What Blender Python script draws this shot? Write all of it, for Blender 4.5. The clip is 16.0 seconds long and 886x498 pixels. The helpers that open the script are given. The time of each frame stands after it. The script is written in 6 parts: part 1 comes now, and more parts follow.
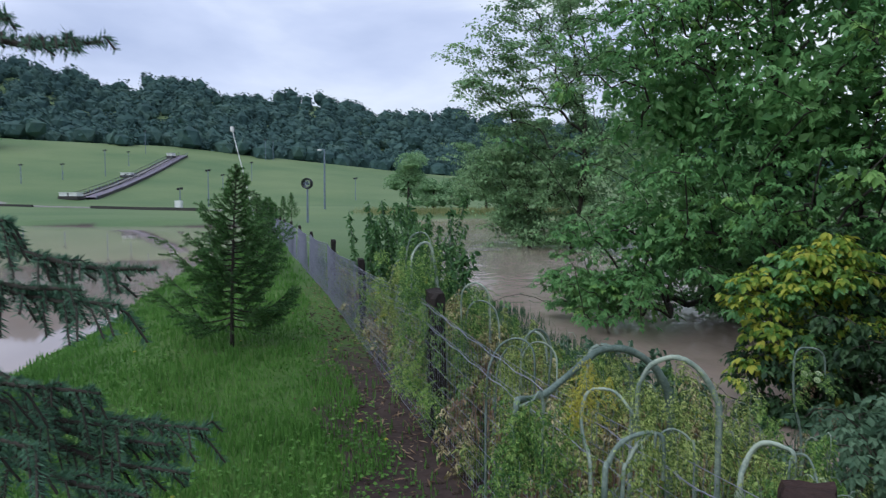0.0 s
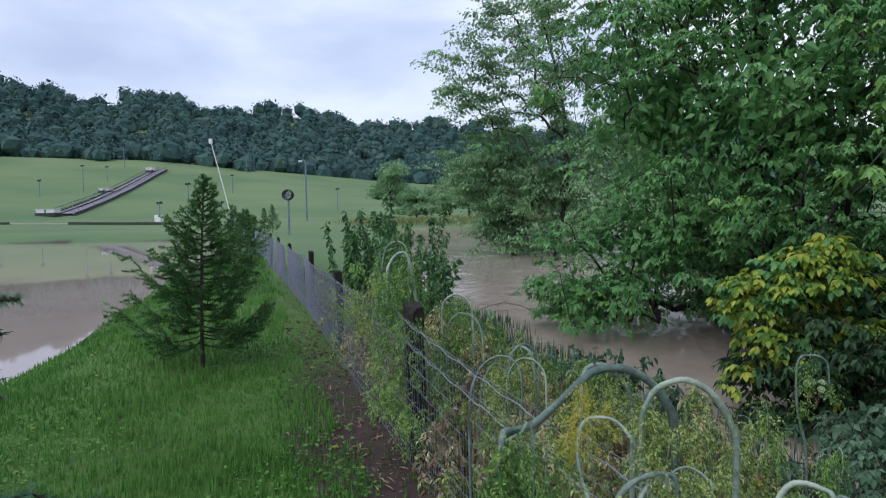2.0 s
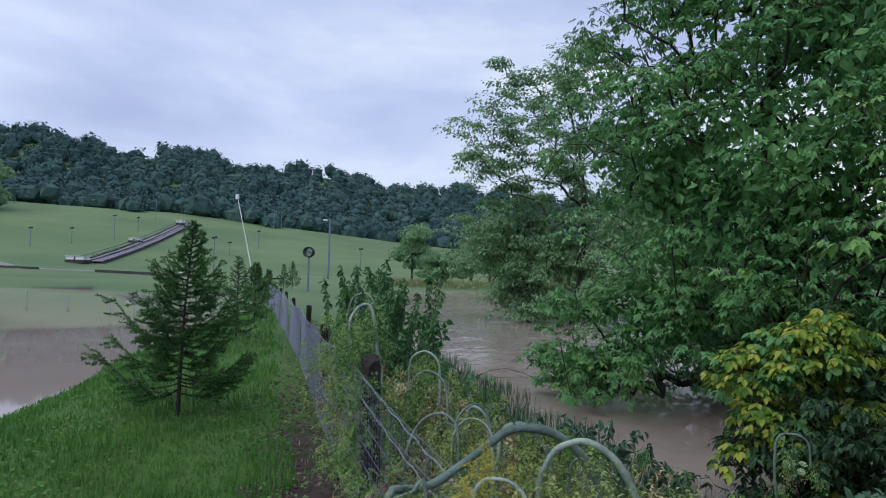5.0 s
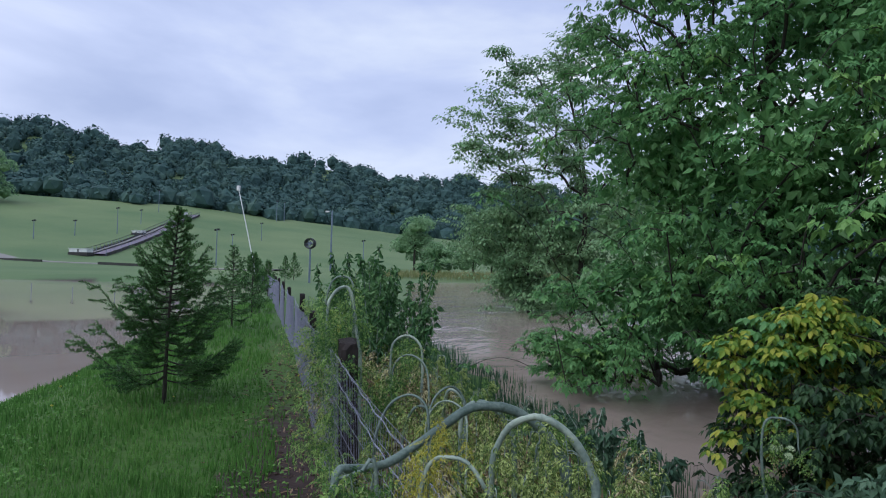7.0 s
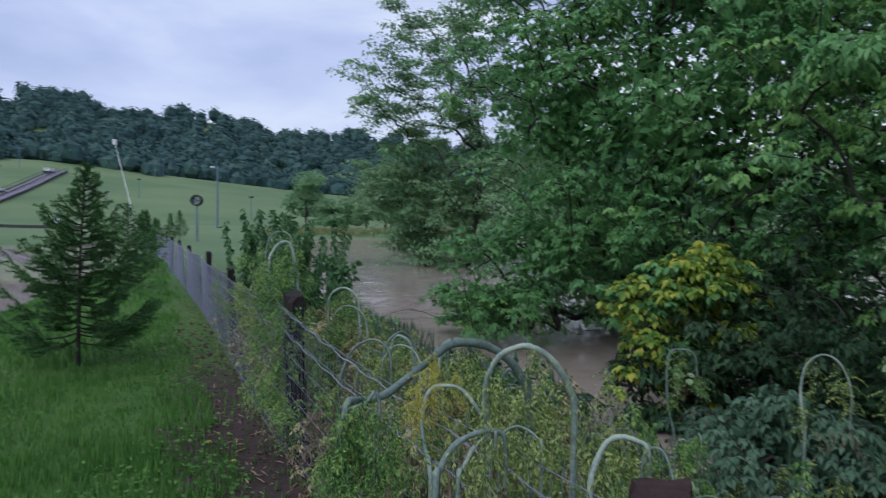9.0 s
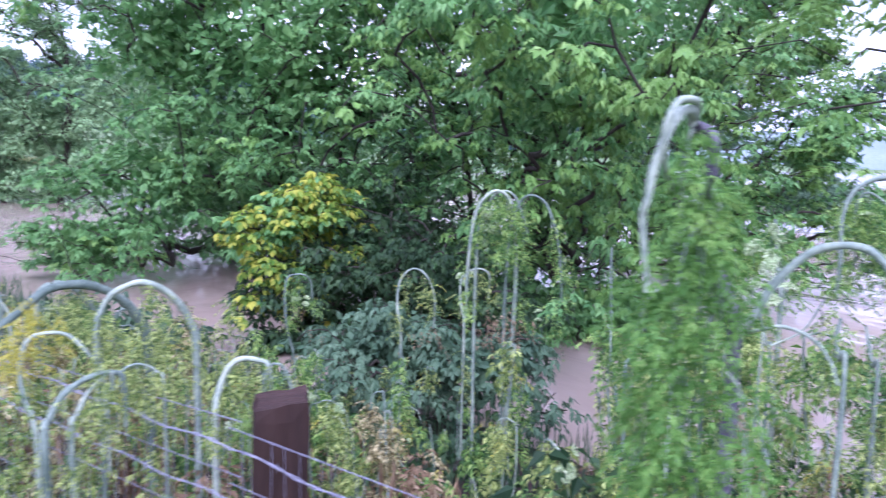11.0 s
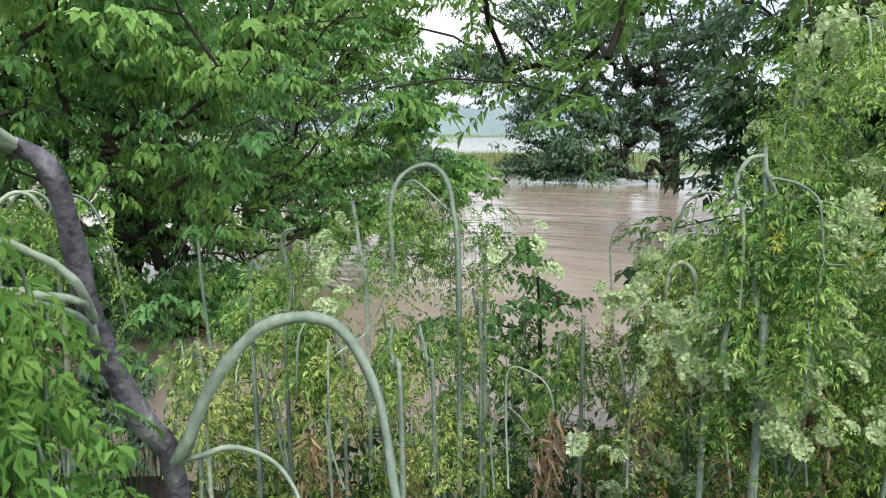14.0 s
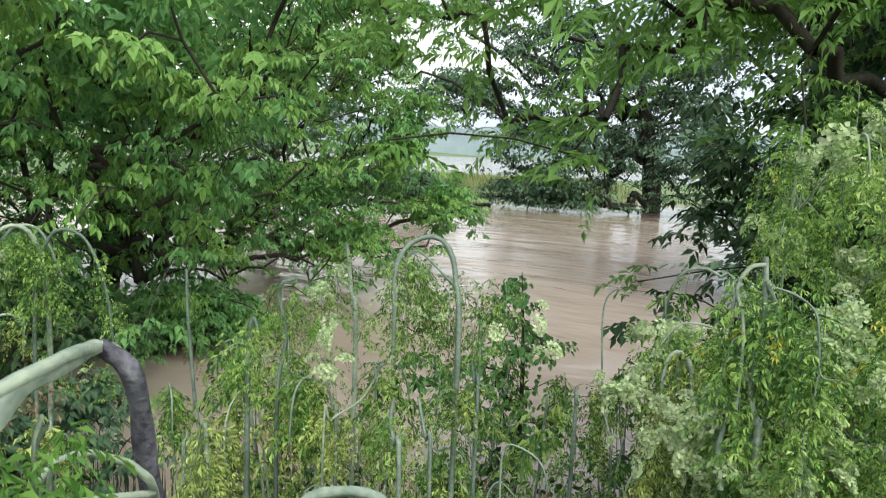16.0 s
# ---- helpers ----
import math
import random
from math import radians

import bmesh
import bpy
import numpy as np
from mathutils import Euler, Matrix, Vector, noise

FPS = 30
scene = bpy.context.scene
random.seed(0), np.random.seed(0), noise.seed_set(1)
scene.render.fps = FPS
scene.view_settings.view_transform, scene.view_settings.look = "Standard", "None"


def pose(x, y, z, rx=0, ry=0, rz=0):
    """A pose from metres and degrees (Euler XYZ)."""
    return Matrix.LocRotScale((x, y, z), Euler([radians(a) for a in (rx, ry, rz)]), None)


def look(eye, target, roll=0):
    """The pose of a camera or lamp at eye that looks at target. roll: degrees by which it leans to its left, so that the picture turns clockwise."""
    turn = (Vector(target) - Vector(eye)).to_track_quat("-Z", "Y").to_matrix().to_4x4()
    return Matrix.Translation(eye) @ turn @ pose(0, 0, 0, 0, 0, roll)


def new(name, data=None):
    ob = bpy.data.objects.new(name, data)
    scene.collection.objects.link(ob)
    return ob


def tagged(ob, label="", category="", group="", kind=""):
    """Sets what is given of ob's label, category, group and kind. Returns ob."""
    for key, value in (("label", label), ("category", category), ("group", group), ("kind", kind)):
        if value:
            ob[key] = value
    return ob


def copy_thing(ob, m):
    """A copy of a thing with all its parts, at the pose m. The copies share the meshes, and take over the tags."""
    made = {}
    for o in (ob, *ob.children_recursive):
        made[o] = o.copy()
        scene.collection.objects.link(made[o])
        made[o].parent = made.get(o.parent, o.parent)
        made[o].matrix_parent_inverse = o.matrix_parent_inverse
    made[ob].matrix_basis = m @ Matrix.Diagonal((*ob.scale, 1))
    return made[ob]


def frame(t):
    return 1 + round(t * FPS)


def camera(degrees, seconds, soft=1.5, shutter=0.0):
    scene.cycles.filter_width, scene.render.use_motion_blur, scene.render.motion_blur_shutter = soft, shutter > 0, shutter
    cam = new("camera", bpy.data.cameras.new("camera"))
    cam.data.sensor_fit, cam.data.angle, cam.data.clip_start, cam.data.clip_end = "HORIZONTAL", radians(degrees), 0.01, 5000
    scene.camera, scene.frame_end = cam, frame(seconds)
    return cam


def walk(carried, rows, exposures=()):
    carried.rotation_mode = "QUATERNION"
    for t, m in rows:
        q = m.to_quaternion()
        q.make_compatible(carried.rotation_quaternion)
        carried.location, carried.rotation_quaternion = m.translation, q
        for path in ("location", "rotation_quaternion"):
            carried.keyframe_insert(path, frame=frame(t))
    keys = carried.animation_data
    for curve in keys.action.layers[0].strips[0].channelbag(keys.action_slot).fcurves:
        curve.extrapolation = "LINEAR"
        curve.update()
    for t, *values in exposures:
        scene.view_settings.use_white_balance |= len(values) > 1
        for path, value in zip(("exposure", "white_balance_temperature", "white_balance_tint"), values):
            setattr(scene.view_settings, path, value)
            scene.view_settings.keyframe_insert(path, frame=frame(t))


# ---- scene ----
cam = camera(65.9, 16.0, soft=1.1, shutter=0.5)
PATH = [
    (0, (0.563, 0.072, 1.512), (0.202, 2.034, 1.367), 0.3),
    (0.5, (0.546, 0.149, 1.481), (0.271, 2.122, 1.301), -0.0),
    (1, (0.602, 0.335, 1.477), (0.358, 2.31, 1.284), -1.7),
    (1.5, (0.615, 0.436, 1.473), (0.287, 2.4, 1.287), -2.5),
    (2, (0.546, 0.403, 1.496), (0.231, 2.374, 1.376), -0.9),
    (2.5, (0.464, 0.388, 1.484), (0.164, 2.363, 1.392), -0.8),
    (3, (0.404, 0.307, 1.485), (0.151, 2.289, 1.403), -0.6),
    (3.5, (0.433, 0.337, 1.496), (0.09, 2.306, 1.437), 0.9),
    (3.7, (0.488, 0.335, 1.505), (0.113, 2.3, 1.479), 1.7),
    (5.8, (1.03, 0.677, 1.378), (0.648, 2.639, 1.452), 1.7),
    (6, (1.036, 0.676, 1.376), (0.675, 2.642, 1.438), 2.0),
    (6.5, (1.029, 0.691, 1.371), (0.66, 2.656, 1.426), 1.5),
    (7, (1.024, 0.697, 1.364), (0.633, 2.658, 1.408), 1.6),
    (7.5, (1.018, 0.673, 1.354), (0.64, 2.637, 1.383), 1.7),
    (8, (0.978, 0.614, 1.358), (0.656, 2.588, 1.342), 1.0),
    (8.2, (0.94, 0.582, 1.361), (0.645, 2.56, 1.331), 1.0),
    (10.3, (0.565, 0.293, 1.318), (1.251, 2.158, 1.092), 1.5),
    (10.5, (0.575, 0.323, 1.343), (1.399, 2.128, 1.088), 2.0),
    (11, (0.737, 0.355, 1.352), (1.709, 2.083, 1.09), 1.3),
    (11.5, (0.908, 0.346, 1.347), (2.075, 1.944, 1.055), 1.5),
    (12, (1.09, 0.378, 1.333), (2.406, 1.851, 1.024), 0.0),
    (12.5, (1.158, 0.417, 1.347), (2.731, 1.617, 1.059), -1.0),
    (13, (1.155, 0.452, 1.354), (2.821, 1.524, 1.083), 0.4),
    (13.5, (1.169, 0.461, 1.371), (2.875, 1.462, 1.076), -1.0),
    (14, (1.169, 0.464, 1.408), (2.879, 1.447, 1.075), -0.5),
    (14.5, (1.173, 0.483, 1.463), (2.876, 1.456, 1.072), -0.5),
    (15, (1.152, 0.502, 1.519), (2.854, 1.468, 1.106), 0.7),
    (15.5, (1.14, 0.514, 1.545), (2.868, 1.459, 1.196), 2.8),
    (16, (1.131, 0.518, 1.556), (2.876, 1.453, 1.274), 2.7),
]
walk(cam, [(t, look(eye, target, roll)) for t, eye, target, roll in PATH],
     [(0, 0.22, 5850, 1), (3.5, 0.4, 5900, 1), (5.8, -0.02, 5600, 4), (6.7, 0.12, 5650, 4), (8.2, 0.0, 5650, 4), (10.3, 0.7, 5350, 13), (11.2, 1.83, 5300, 30), (12.0, 1.45, 5500, 24), (12.5, 1.3, 5850, 14), (13, 1.25, 6300, 6), (14, 1.2, 7000, -5), (16, 1.15, 7150, -8)])

# ---- world and light ----
world = bpy.data.worlds.new("overcast_evening")
scene.world = world
world.use_nodes = True


def build_world():
    nt = world.node_tree
    nt.nodes.clear()
    out = nt.nodes.new("ShaderNodeOutputWorld")
    bg = nt.nodes.new("ShaderNodeBackground")
    sky = nt.nodes.new("ShaderNodeTexSky")
    sky.sky_type = "NISHITA"
    sky.sun_disc = False
    sky.sun_elevation = radians(24)
    sky.sun_rotation = radians(-60)
    co = nt.nodes.new("ShaderNodeTexCoord")
    mp = nt.nodes.new("ShaderNodeMapping")
    mp.inputs["Scale"].default_value = (1.0, 1.0, 3.6)
    mp.inputs["Rotation"].default_value = (0.12, 0.1, 0.55)
    n1 = nt.nodes.new("ShaderNodeTexNoise")
    n1.inputs["Scale"].default_value = 1.7
    n1.inputs["Detail"].default_value = 6
    n1.inputs["Roughness"].default_value = 0.5
    n1.inputs["Distortion"].default_value = 0.35
    ramp = nt.nodes.new("ShaderNodeValToRGB")
    e = ramp.color_ramp.elements
    e[0].position, e[0].color = 0.36, (0.47, 0.50, 0.72, 1)
    e[1].position, e[1].color = 0.66, (0.97, 0.94, 1.0, 1)
    m = ramp.color_ramp.elements.new(0.5)
    m.color = (0.66, 0.67, 0.88, 1)
    sc = nt.nodes.new("ShaderNodeMix")
    sc.data_type = "RGBA"
    sc.blend_type = "MULTIPLY"
    sc.inputs["Factor"].default_value = 1.0
    sc.inputs[7].default_value = (0.09, 0.09, 0.09, 1)
    mix = nt.nodes.new("ShaderNodeMix")
    mix.data_type = "RGBA"
    mix.inputs["Factor"].default_value = 0.9
    nt.links.new(co.outputs["Generated"], mp.inputs["Vector"])
    nt.links.new(mp.outputs["Vector"], n1.inputs["Vector"])
    nt.links.new(n1.outputs["Fac"], ramp.inputs["Fac"])
    nt.links.new(sky.outputs["Color"], sc.inputs[6])
    nt.links.new(sc.outputs[2], mix.inputs[6])
    nt.links.new(ramp.outputs["Color"], mix.inputs[7])
    nt.links.new(mix.outputs[2], bg.inputs["Color"])
    bg.inputs["Strength"].default_value = SKY_STRENGTH
    nt.links.new(bg.outputs["Background"], out.inputs["Surface"])


SKY_STRENGTH = 0.9
build_world()
sun_data = bpy.data.lights.new("sun", "SUN")
sun_data.energy, sun_data.angle, sun_data.color = 1.5, radians(60), (1.0, 0.96, 0.9)
sun = new("sun", sun_data)
sun.matrix_world = look((-14, -22, 40), (4, 6, 0))

# ---- materials ----


def shader(name, colors, scale=4.0, fine=40.0, rough=0.7, bump=0.2, metal=0.0, island=0.0, translucent=0.0, spec=0.3, stretch=(1, 1, 1), per_object=0.0, mud=None, meadow=None):
    """A surface that varies at two scales between two or three colours; leaves let light through."""
    m = bpy.data.materials.new(name)
    m.use_nodes = True
    nt = m.node_tree
    nt.nodes.clear()
    N, L = nt.nodes.new, nt.links.new
    out = N("ShaderNodeOutputMaterial")
    p = N("ShaderNodeBsdfPrincipled")
    p.inputs["Roughness"].default_value = rough
    p.inputs["Metallic"].default_value = metal
    p.inputs["Specular IOR Level"].default_value = spec
    geo = N("ShaderNodeNewGeometry")
    co = N("ShaderNodeTexCoord")
    mp = N("ShaderNodeMapping")
    mp.inputs["Scale"].default_value = stretch
    L((geo.outputs["Position"] if per_object == 0 else co.outputs["Object"]), mp.inputs["Vector"])
    a, b = N("ShaderNodeTexNoise"), N("ShaderNodeTexNoise")
    a.inputs["Scale"].default_value, b.inputs["Scale"].default_value = scale, fine
    a.inputs["Detail"].default_value, b.inputs["Detail"].default_value = 3, 2
    L(mp.outputs["Vector"], a.inputs["Vector"])
    L(mp.outputs["Vector"], b.inputs["Vector"])
    add = N("ShaderNodeMath")
    add.operation = "MULTIPLY_ADD"
    add.inputs[1].default_value = 0.45
    L(b.outputs["Fac"], add.inputs[0])
    half = N("ShaderNodeMath")
    half.operation = "MULTIPLY_ADD"
    half.inputs[1].default_value, half.inputs[2].default_value = 0.9, -0.18
    L(a.outputs["Fac"], half.inputs[0])
    L(half.outputs[0], add.inputs[2])
    val = add.outputs[0]
    if island or per_object:
        rnd = geo.outputs["Random Per Island"]
        if not island:
            info = N("ShaderNodeObjectInfo")
            rnd = info.outputs["Random"]
        k = island or per_object
        mm = N("ShaderNodeMath")
        mm.operation = "MULTIPLY_ADD"
        mm.inputs[1].default_value, mm.inputs[2].default_value = k, -k / 2
        L(rnd, mm.inputs[0])
        s2 = N("ShaderNodeMath")
        s2.operation = "ADD"
        L(val, s2.inputs[0])
        L(mm.outputs[0], s2.inputs[1])
        val = s2.outputs[0]
    ramp = N("ShaderNodeValToRGB")
    el = ramp.color_ramp.elements
    el[0].position, el[0].color = 0.22, (*colors[0], 1)
    el[1].position, el[1].color = 0.78, (*colors[-1], 1)
    if len(colors) == 3:
        el.new(0.5).color = (*colors[1], 1)
    L(val, ramp.inputs["Fac"])
    col = ramp.outputs["Color"]
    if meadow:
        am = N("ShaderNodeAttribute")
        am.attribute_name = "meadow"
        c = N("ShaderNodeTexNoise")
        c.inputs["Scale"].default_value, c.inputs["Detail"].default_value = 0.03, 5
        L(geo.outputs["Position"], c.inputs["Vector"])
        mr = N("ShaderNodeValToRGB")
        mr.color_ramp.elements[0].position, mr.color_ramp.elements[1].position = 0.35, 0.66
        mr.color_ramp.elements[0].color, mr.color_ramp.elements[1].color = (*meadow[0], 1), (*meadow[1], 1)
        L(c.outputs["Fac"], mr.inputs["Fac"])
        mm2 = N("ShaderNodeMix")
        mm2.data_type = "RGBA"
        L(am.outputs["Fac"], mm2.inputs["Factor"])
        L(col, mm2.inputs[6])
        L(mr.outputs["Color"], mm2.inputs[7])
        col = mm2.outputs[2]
    if mud:
        at = N("ShaderNodeAttribute")
        at.attribute_name = "mud"
        wob = N("ShaderNodeMath")
        wob.operation = "MULTIPLY_ADD"
        wob.inputs[1].default_value = 0.9
        L(b.outputs["Fac"], wob.inputs[0])
        sub = N("ShaderNodeMath")
        sub.operation = "SUBTRACT"
        sub.inputs[1].default_value = 0.45
        L(at.outputs["Fac"], sub.inputs[0])
        L(sub.outputs[0], wob.inputs[2])
        r2 = N("ShaderNodeValToRGB")
        r2.color_ramp.elements[0].position, r2.color_ramp.elements[1].position = 0.35, 0.62
        L(wob.outputs[0], r2.inputs["Fac"])
        mx = N("ShaderNodeMix")
        mx.data_type = "RGBA"
        L(r2.outputs["Color"], mx.inputs["Factor"])
        L(col, mx.inputs[6])
        dirt = N("ShaderNodeValToRGB")
        dirt.color_ramp.elements[0].color, dirt.color_ramp.elements[1].color = (*mud[0], 1), (*mud[1], 1)
        L(b.outputs["Fac"], dirt.inputs["Fac"])
        L(dirt.outputs["Color"], mx.inputs[7])
        col = mx.outputs[2]
    L(col, p.inputs["Base Color"])
    if bump:
        bp = N("ShaderNodeBump")
        bp.inputs["Strength"].default_value = bump
        bp.inputs["Distance"].default_value = 0.6 / fine
        L(b.outputs["Fac"], bp.inputs["Height"])
        L(bp.outputs["Normal"], p.inputs["Normal"])
    if translucent:
        tr = N("ShaderNodeBsdfTranslucent")
        L(col, tr.inputs["Color"])
        ms = N("ShaderNodeMixShader")
        ms.inputs["Fac"].default_value = translucent
        L(p.outputs[0], ms.inputs[1])
        L(tr.outputs[0], ms.inputs[2])
        L(ms.outputs[0], out.inputs["Surface"])
    else:
        L(p.outputs[0], out.inputs["Surface"])
    return m


def water_shader(name, swell, ripple, rough, ior):
    m = bpy.data.materials.new(name)
    m.use_nodes = True
    nt = m.node_tree
    N, L = nt.nodes.new, nt.links.new
    p = nt.nodes["Principled BSDF"]
    geo = N("ShaderNodeNewGeometry")
    mp = N("ShaderNodeMapping")
    mp.inputs["Rotation"].default_value = (0, 0, radians(-25))
    mp.inputs["Scale"].default_value = (1.0, 0.42, 1.0)
    L(geo.outputs["Position"], mp.inputs["Vector"])
    big, mid, fine = N("ShaderNodeTexNoise"), N("ShaderNodeTexNoise"), N("ShaderNodeTexNoise")
    for n, s, d in ((big, 0.22, 3), (mid, 0.7, 3), (fine, 3.2, 4)):
        n.inputs["Scale"].default_value, n.inputs["Detail"].default_value = s, d
        n.inputs["Distortion"].default_value = 0.6
        L(mp.outputs["Vector"], n.inputs["Vector"])
    ramp = N("ShaderNodeValToRGB")
    e = ramp.color_ramp.elements
    e[0].position, e[0].color = 0.3, (0.32, 0.25, 0.215, 1)
    e[1].position, e[1].color = 0.7, (0.43, 0.345, 0.305, 1)
    L(big.outputs["Fac"], ramp.inputs["Fac"])
    L(ramp.outputs["Color"], p.inputs["Base Color"])
    p.inputs["Roughness"].default_value = rough
    p.inputs["IOR"].default_value = ior
    b1, b2 = N("ShaderNodeBump"), N("ShaderNodeBump")
    b1.inputs["Strength"].default_value, b1.inputs["Distance"].default_value = swell, 0.22
    b2.inputs["Strength"].default_value, b2.inputs["Distance"].default_value = ripple, 0.06
    L(mid.outputs["Fac"], b1.inputs["Height"])
    L(fine.outputs["Fac"], b2.inputs["Height"])
    L(b1.outputs["Normal"], b2.inputs["Normal"])
    L(b2.outputs["Normal"], p.inputs["Normal"])
    return m


M_WATER = water_shader("muddy_river_water", 0.40, 0.24, 0.08, 1.33)
M_POND = water_shader("still_muddy_water", 0.006, 0.006, 0.03, 1.33)
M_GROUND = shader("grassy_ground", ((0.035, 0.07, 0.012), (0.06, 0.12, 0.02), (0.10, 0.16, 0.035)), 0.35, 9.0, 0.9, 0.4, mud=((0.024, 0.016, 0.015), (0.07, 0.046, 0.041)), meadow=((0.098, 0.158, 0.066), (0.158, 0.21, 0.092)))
M_GRASS = shader("grass_blades", ((0.075, 0.17, 0.036), (0.12, 0.262, 0.052), (0.19, 0.34, 0.085)), 0.7, 6.0, 0.6, 0, island=0.35, translucent=0.3)
M_BARK = shader("dark_bark", ((0.025, 0.022, 0.018), (0.07, 0.06, 0.05)), 6.0, 40.0, 0.9, 0.6, stretch=(1, 1, 0.25))
M_MAPLE = shader("box_elder_leaves", ((0.074, 0.185, 0.062), (0.138, 0.30, 0.096), (0.24, 0.43, 0.155)), 0.6, 4.0, 0.5, 0, island=0.4, translucent=0.32, spec=0.3)
M_MAPLE_LIGHT = shader("young_box_elder_leaves", ((0.12, 0.25, 0.06), (0.19, 0.35, 0.085), (0.29, 0.46, 0.14)), 0.8, 4.0, 0.5, 0, island=0.35, translucent=0.3, spec=0.3)
M_WILLOW = shader("grey_green_leaves", ((0.13, 0.24, 0.11), (0.22, 0.36, 0.17), (0.35, 0.50, 0.26)), 0.5, 4.0, 0.5, 0, island=0.4, translucent=0.33)
M_DARKLEAF = shader("dark_far_leaves", ((0.055, 0.11, 0.068), (0.095, 0.17, 0.10), (0.155, 0.245, 0.15)), 0.5, 4.0, 0.6, 0, island=0.4, translucent=0.3)
M_YELLOW = shader("yellowing_leaves", ((0.10, 0.21, 0.03), (0.26, 0.36, 0.05), (0.52, 0.51, 0.08)), 1.6, 7.0, 0.55, 0, island=0.6, translucent=0.4)
M_GOLD = shader("golden_wilted_leaves", ((0.34, 0.32, 0.035), (0.50, 0.46, 0.07), (0.64, 0.58, 0.14)), 3.0, 15.0, 0.6, 0, island=0.5, translucent=0.35)
M_SPRUCE = shader("spruce_needles", ((0.040, 0.105, 0.030), (0.078, 0.18, 0.048), (0.14, 0.265, 0.08)), 1.2, 12.0, 0.6, 0, island=0.5, translucent=0.15)
M_SPRUCE_BLUE = shader("blue_green_spruce_needles", ((0.04, 0.10, 0.062), (0.068, 0.15, 0.09), (0.11, 0.21, 0.125)), 1.2, 12.0, 0.6, 0, island=0.5, translucent=0.15)
M_GROVE = shader("grove_leaves", ((0.06, 0.125, 0.055), (0.105, 0.19, 0.08), (0.17, 0.27, 0.125)), 0.3, 2.0, 0.7, 0, island=0.3, translucent=0.2)
# forest greens pulled towards blue to stand in for distance haze
M_FOREST = shader("haze_tinted_forest_leaves", ((0.030, 0.066, 0.066), (0.054, 0.104, 0.096), (0.098, 0.160, 0.125)), 0.07, 0.4, 0.85, 0, island=0.05, translucent=0.1)
M_HEM = shader("wilting_hemlock_leaves", ((0.045, 0.12, 0.032), (0.15, 0.285, 0.064), (0.36, 0.50, 0.14)), 1.5, 12.0, 0.5, 0, island=0.7, translucent=0.28)
M_HEMP = shader("soft_hemlock_leaves", ((0.09, 0.21, 0.045), (0.18, 0.34, 0.075), (0.33, 0.48, 0.14)), 1.5, 12.0, 0.55, 0, island=0.4, translucent=0.38)
M_HEMY = shader("pale_hemlock_leaves", ((0.065, 0.12, 0.027), (0.205, 0.28, 0.072), (0.47, 0.54, 0.18)), 1.5, 12.0, 0.55, 0, island=0.8, translucent=0.22)
M_DRY = shader("brown_withered_leaves", ((0.12, 0.075, 0.045), (0.25, 0.165, 0.105), (0.40, 0.29, 0.19)), 3.0, 15.0, 0.8, 0, island=0.5, translucent=0.2)
M_STEM = shader("glaucous_hemlock_stem", ((0.09, 0.125, 0.105), (0.19, 0.24, 0.205), (0.38, 0.43, 0.345)), 9.0, 90.0, 0.55, 0.35, per_object=0.35)
M_STEMD = shader("grey_violet_hemlock_stem", ((0.03, 0.027, 0.04), (0.135, 0.13, 0.165), (0.36, 0.39, 0.38)), 22.0, 120.0, 0.55, 0.8, per_object=0.2)
M_UMBEL = shader("white_green_umbels", ((0.30, 0.41, 0.20), (0.46, 0.56, 0.32), (0.66, 0.73, 0.50)), 5.0, 40.0, 0.7, 0, island=0.4, translucent=0.3)
M_POST = shader("dark_creosoted_wood", ((0.009, 0.008, 0.008), (0.022, 0.017, 0.016), (0.045, 0.034, 0.031)), 5.0, 60.0, 0.8, 0.6, stretch=(1, 1, 0.12), per_object=0.2)
M_POST_BROWN = shader("red_brown_wood", ((0.012, 0.006, 0.006), (0.028, 0.014, 0.012), (0.055, 0.029, 0.024)), 5.0, 60.0, 0.8, 0.6, stretch=(1, 1, 0.12))
M_WIRE = shader("galvanised_wire_mesh", ((0.21, 0.21, 0.29), (0.35, 0.35, 0.45)), 10.0, 60.0, 0.5, 0, metal=0.3)
M_BARB = shader("galvanised_barbed_wire", ((0.22, 0.22, 0.28), (0.40, 0.40, 0.50)), 10.0, 60.0, 0.45, 0, metal=0.4)
M_REED = shader("pale_green_reeds", ((0.16, 0.20, 0.07), (0.26, 0.29, 0.12), (0.38, 0.36, 0.18)), 0.4, 3.0, 0.8, 0, island=0.5, translucent=0.25)

M_RANK = shader("blue_green_rank_grass", ((0.03, 0.08, 0.045), (0.06, 0.13, 0.07), (0.11, 0.19, 0.09)), 0.7, 6.0, 0.6, 0, island=0.5, translucent=0.25)
M_WEED = shader("limp_weed_leaves", ((0.05, 0.125, 0.045), (0.095, 0.20, 0.068), (0.17, 0.29, 0.11)), 1.0, 9.0, 0.5, 0, island=0.5, translucent=0.3)
# weed green darkened further, to stand in for shade under trees and stalks
M_SHADE_LEAF = shader("shade_dark_weed_leaves", ((0.018, 0.045, 0.020), (0.036, 0.082, 0.032), (0.075, 0.135, 0.055)), 1.0, 9.0, 0.55, 0, island=0.5, translucent=0.3)
M_CLOVER = shader("clover_leaves", ((0.05, 0.13, 0.02), (0.09, 0.21, 0.03), (0.16, 0.29, 0.06)), 0.8, 6.0, 0.6, 0, island=0.4, translucent=0.25)
M_SOIL = shader("wet_dark_soil", ((0.03, 0.02, 0.016), (0.075, 0.048, 0.038)), 3.0, 30.0, 0.8, 0.5)
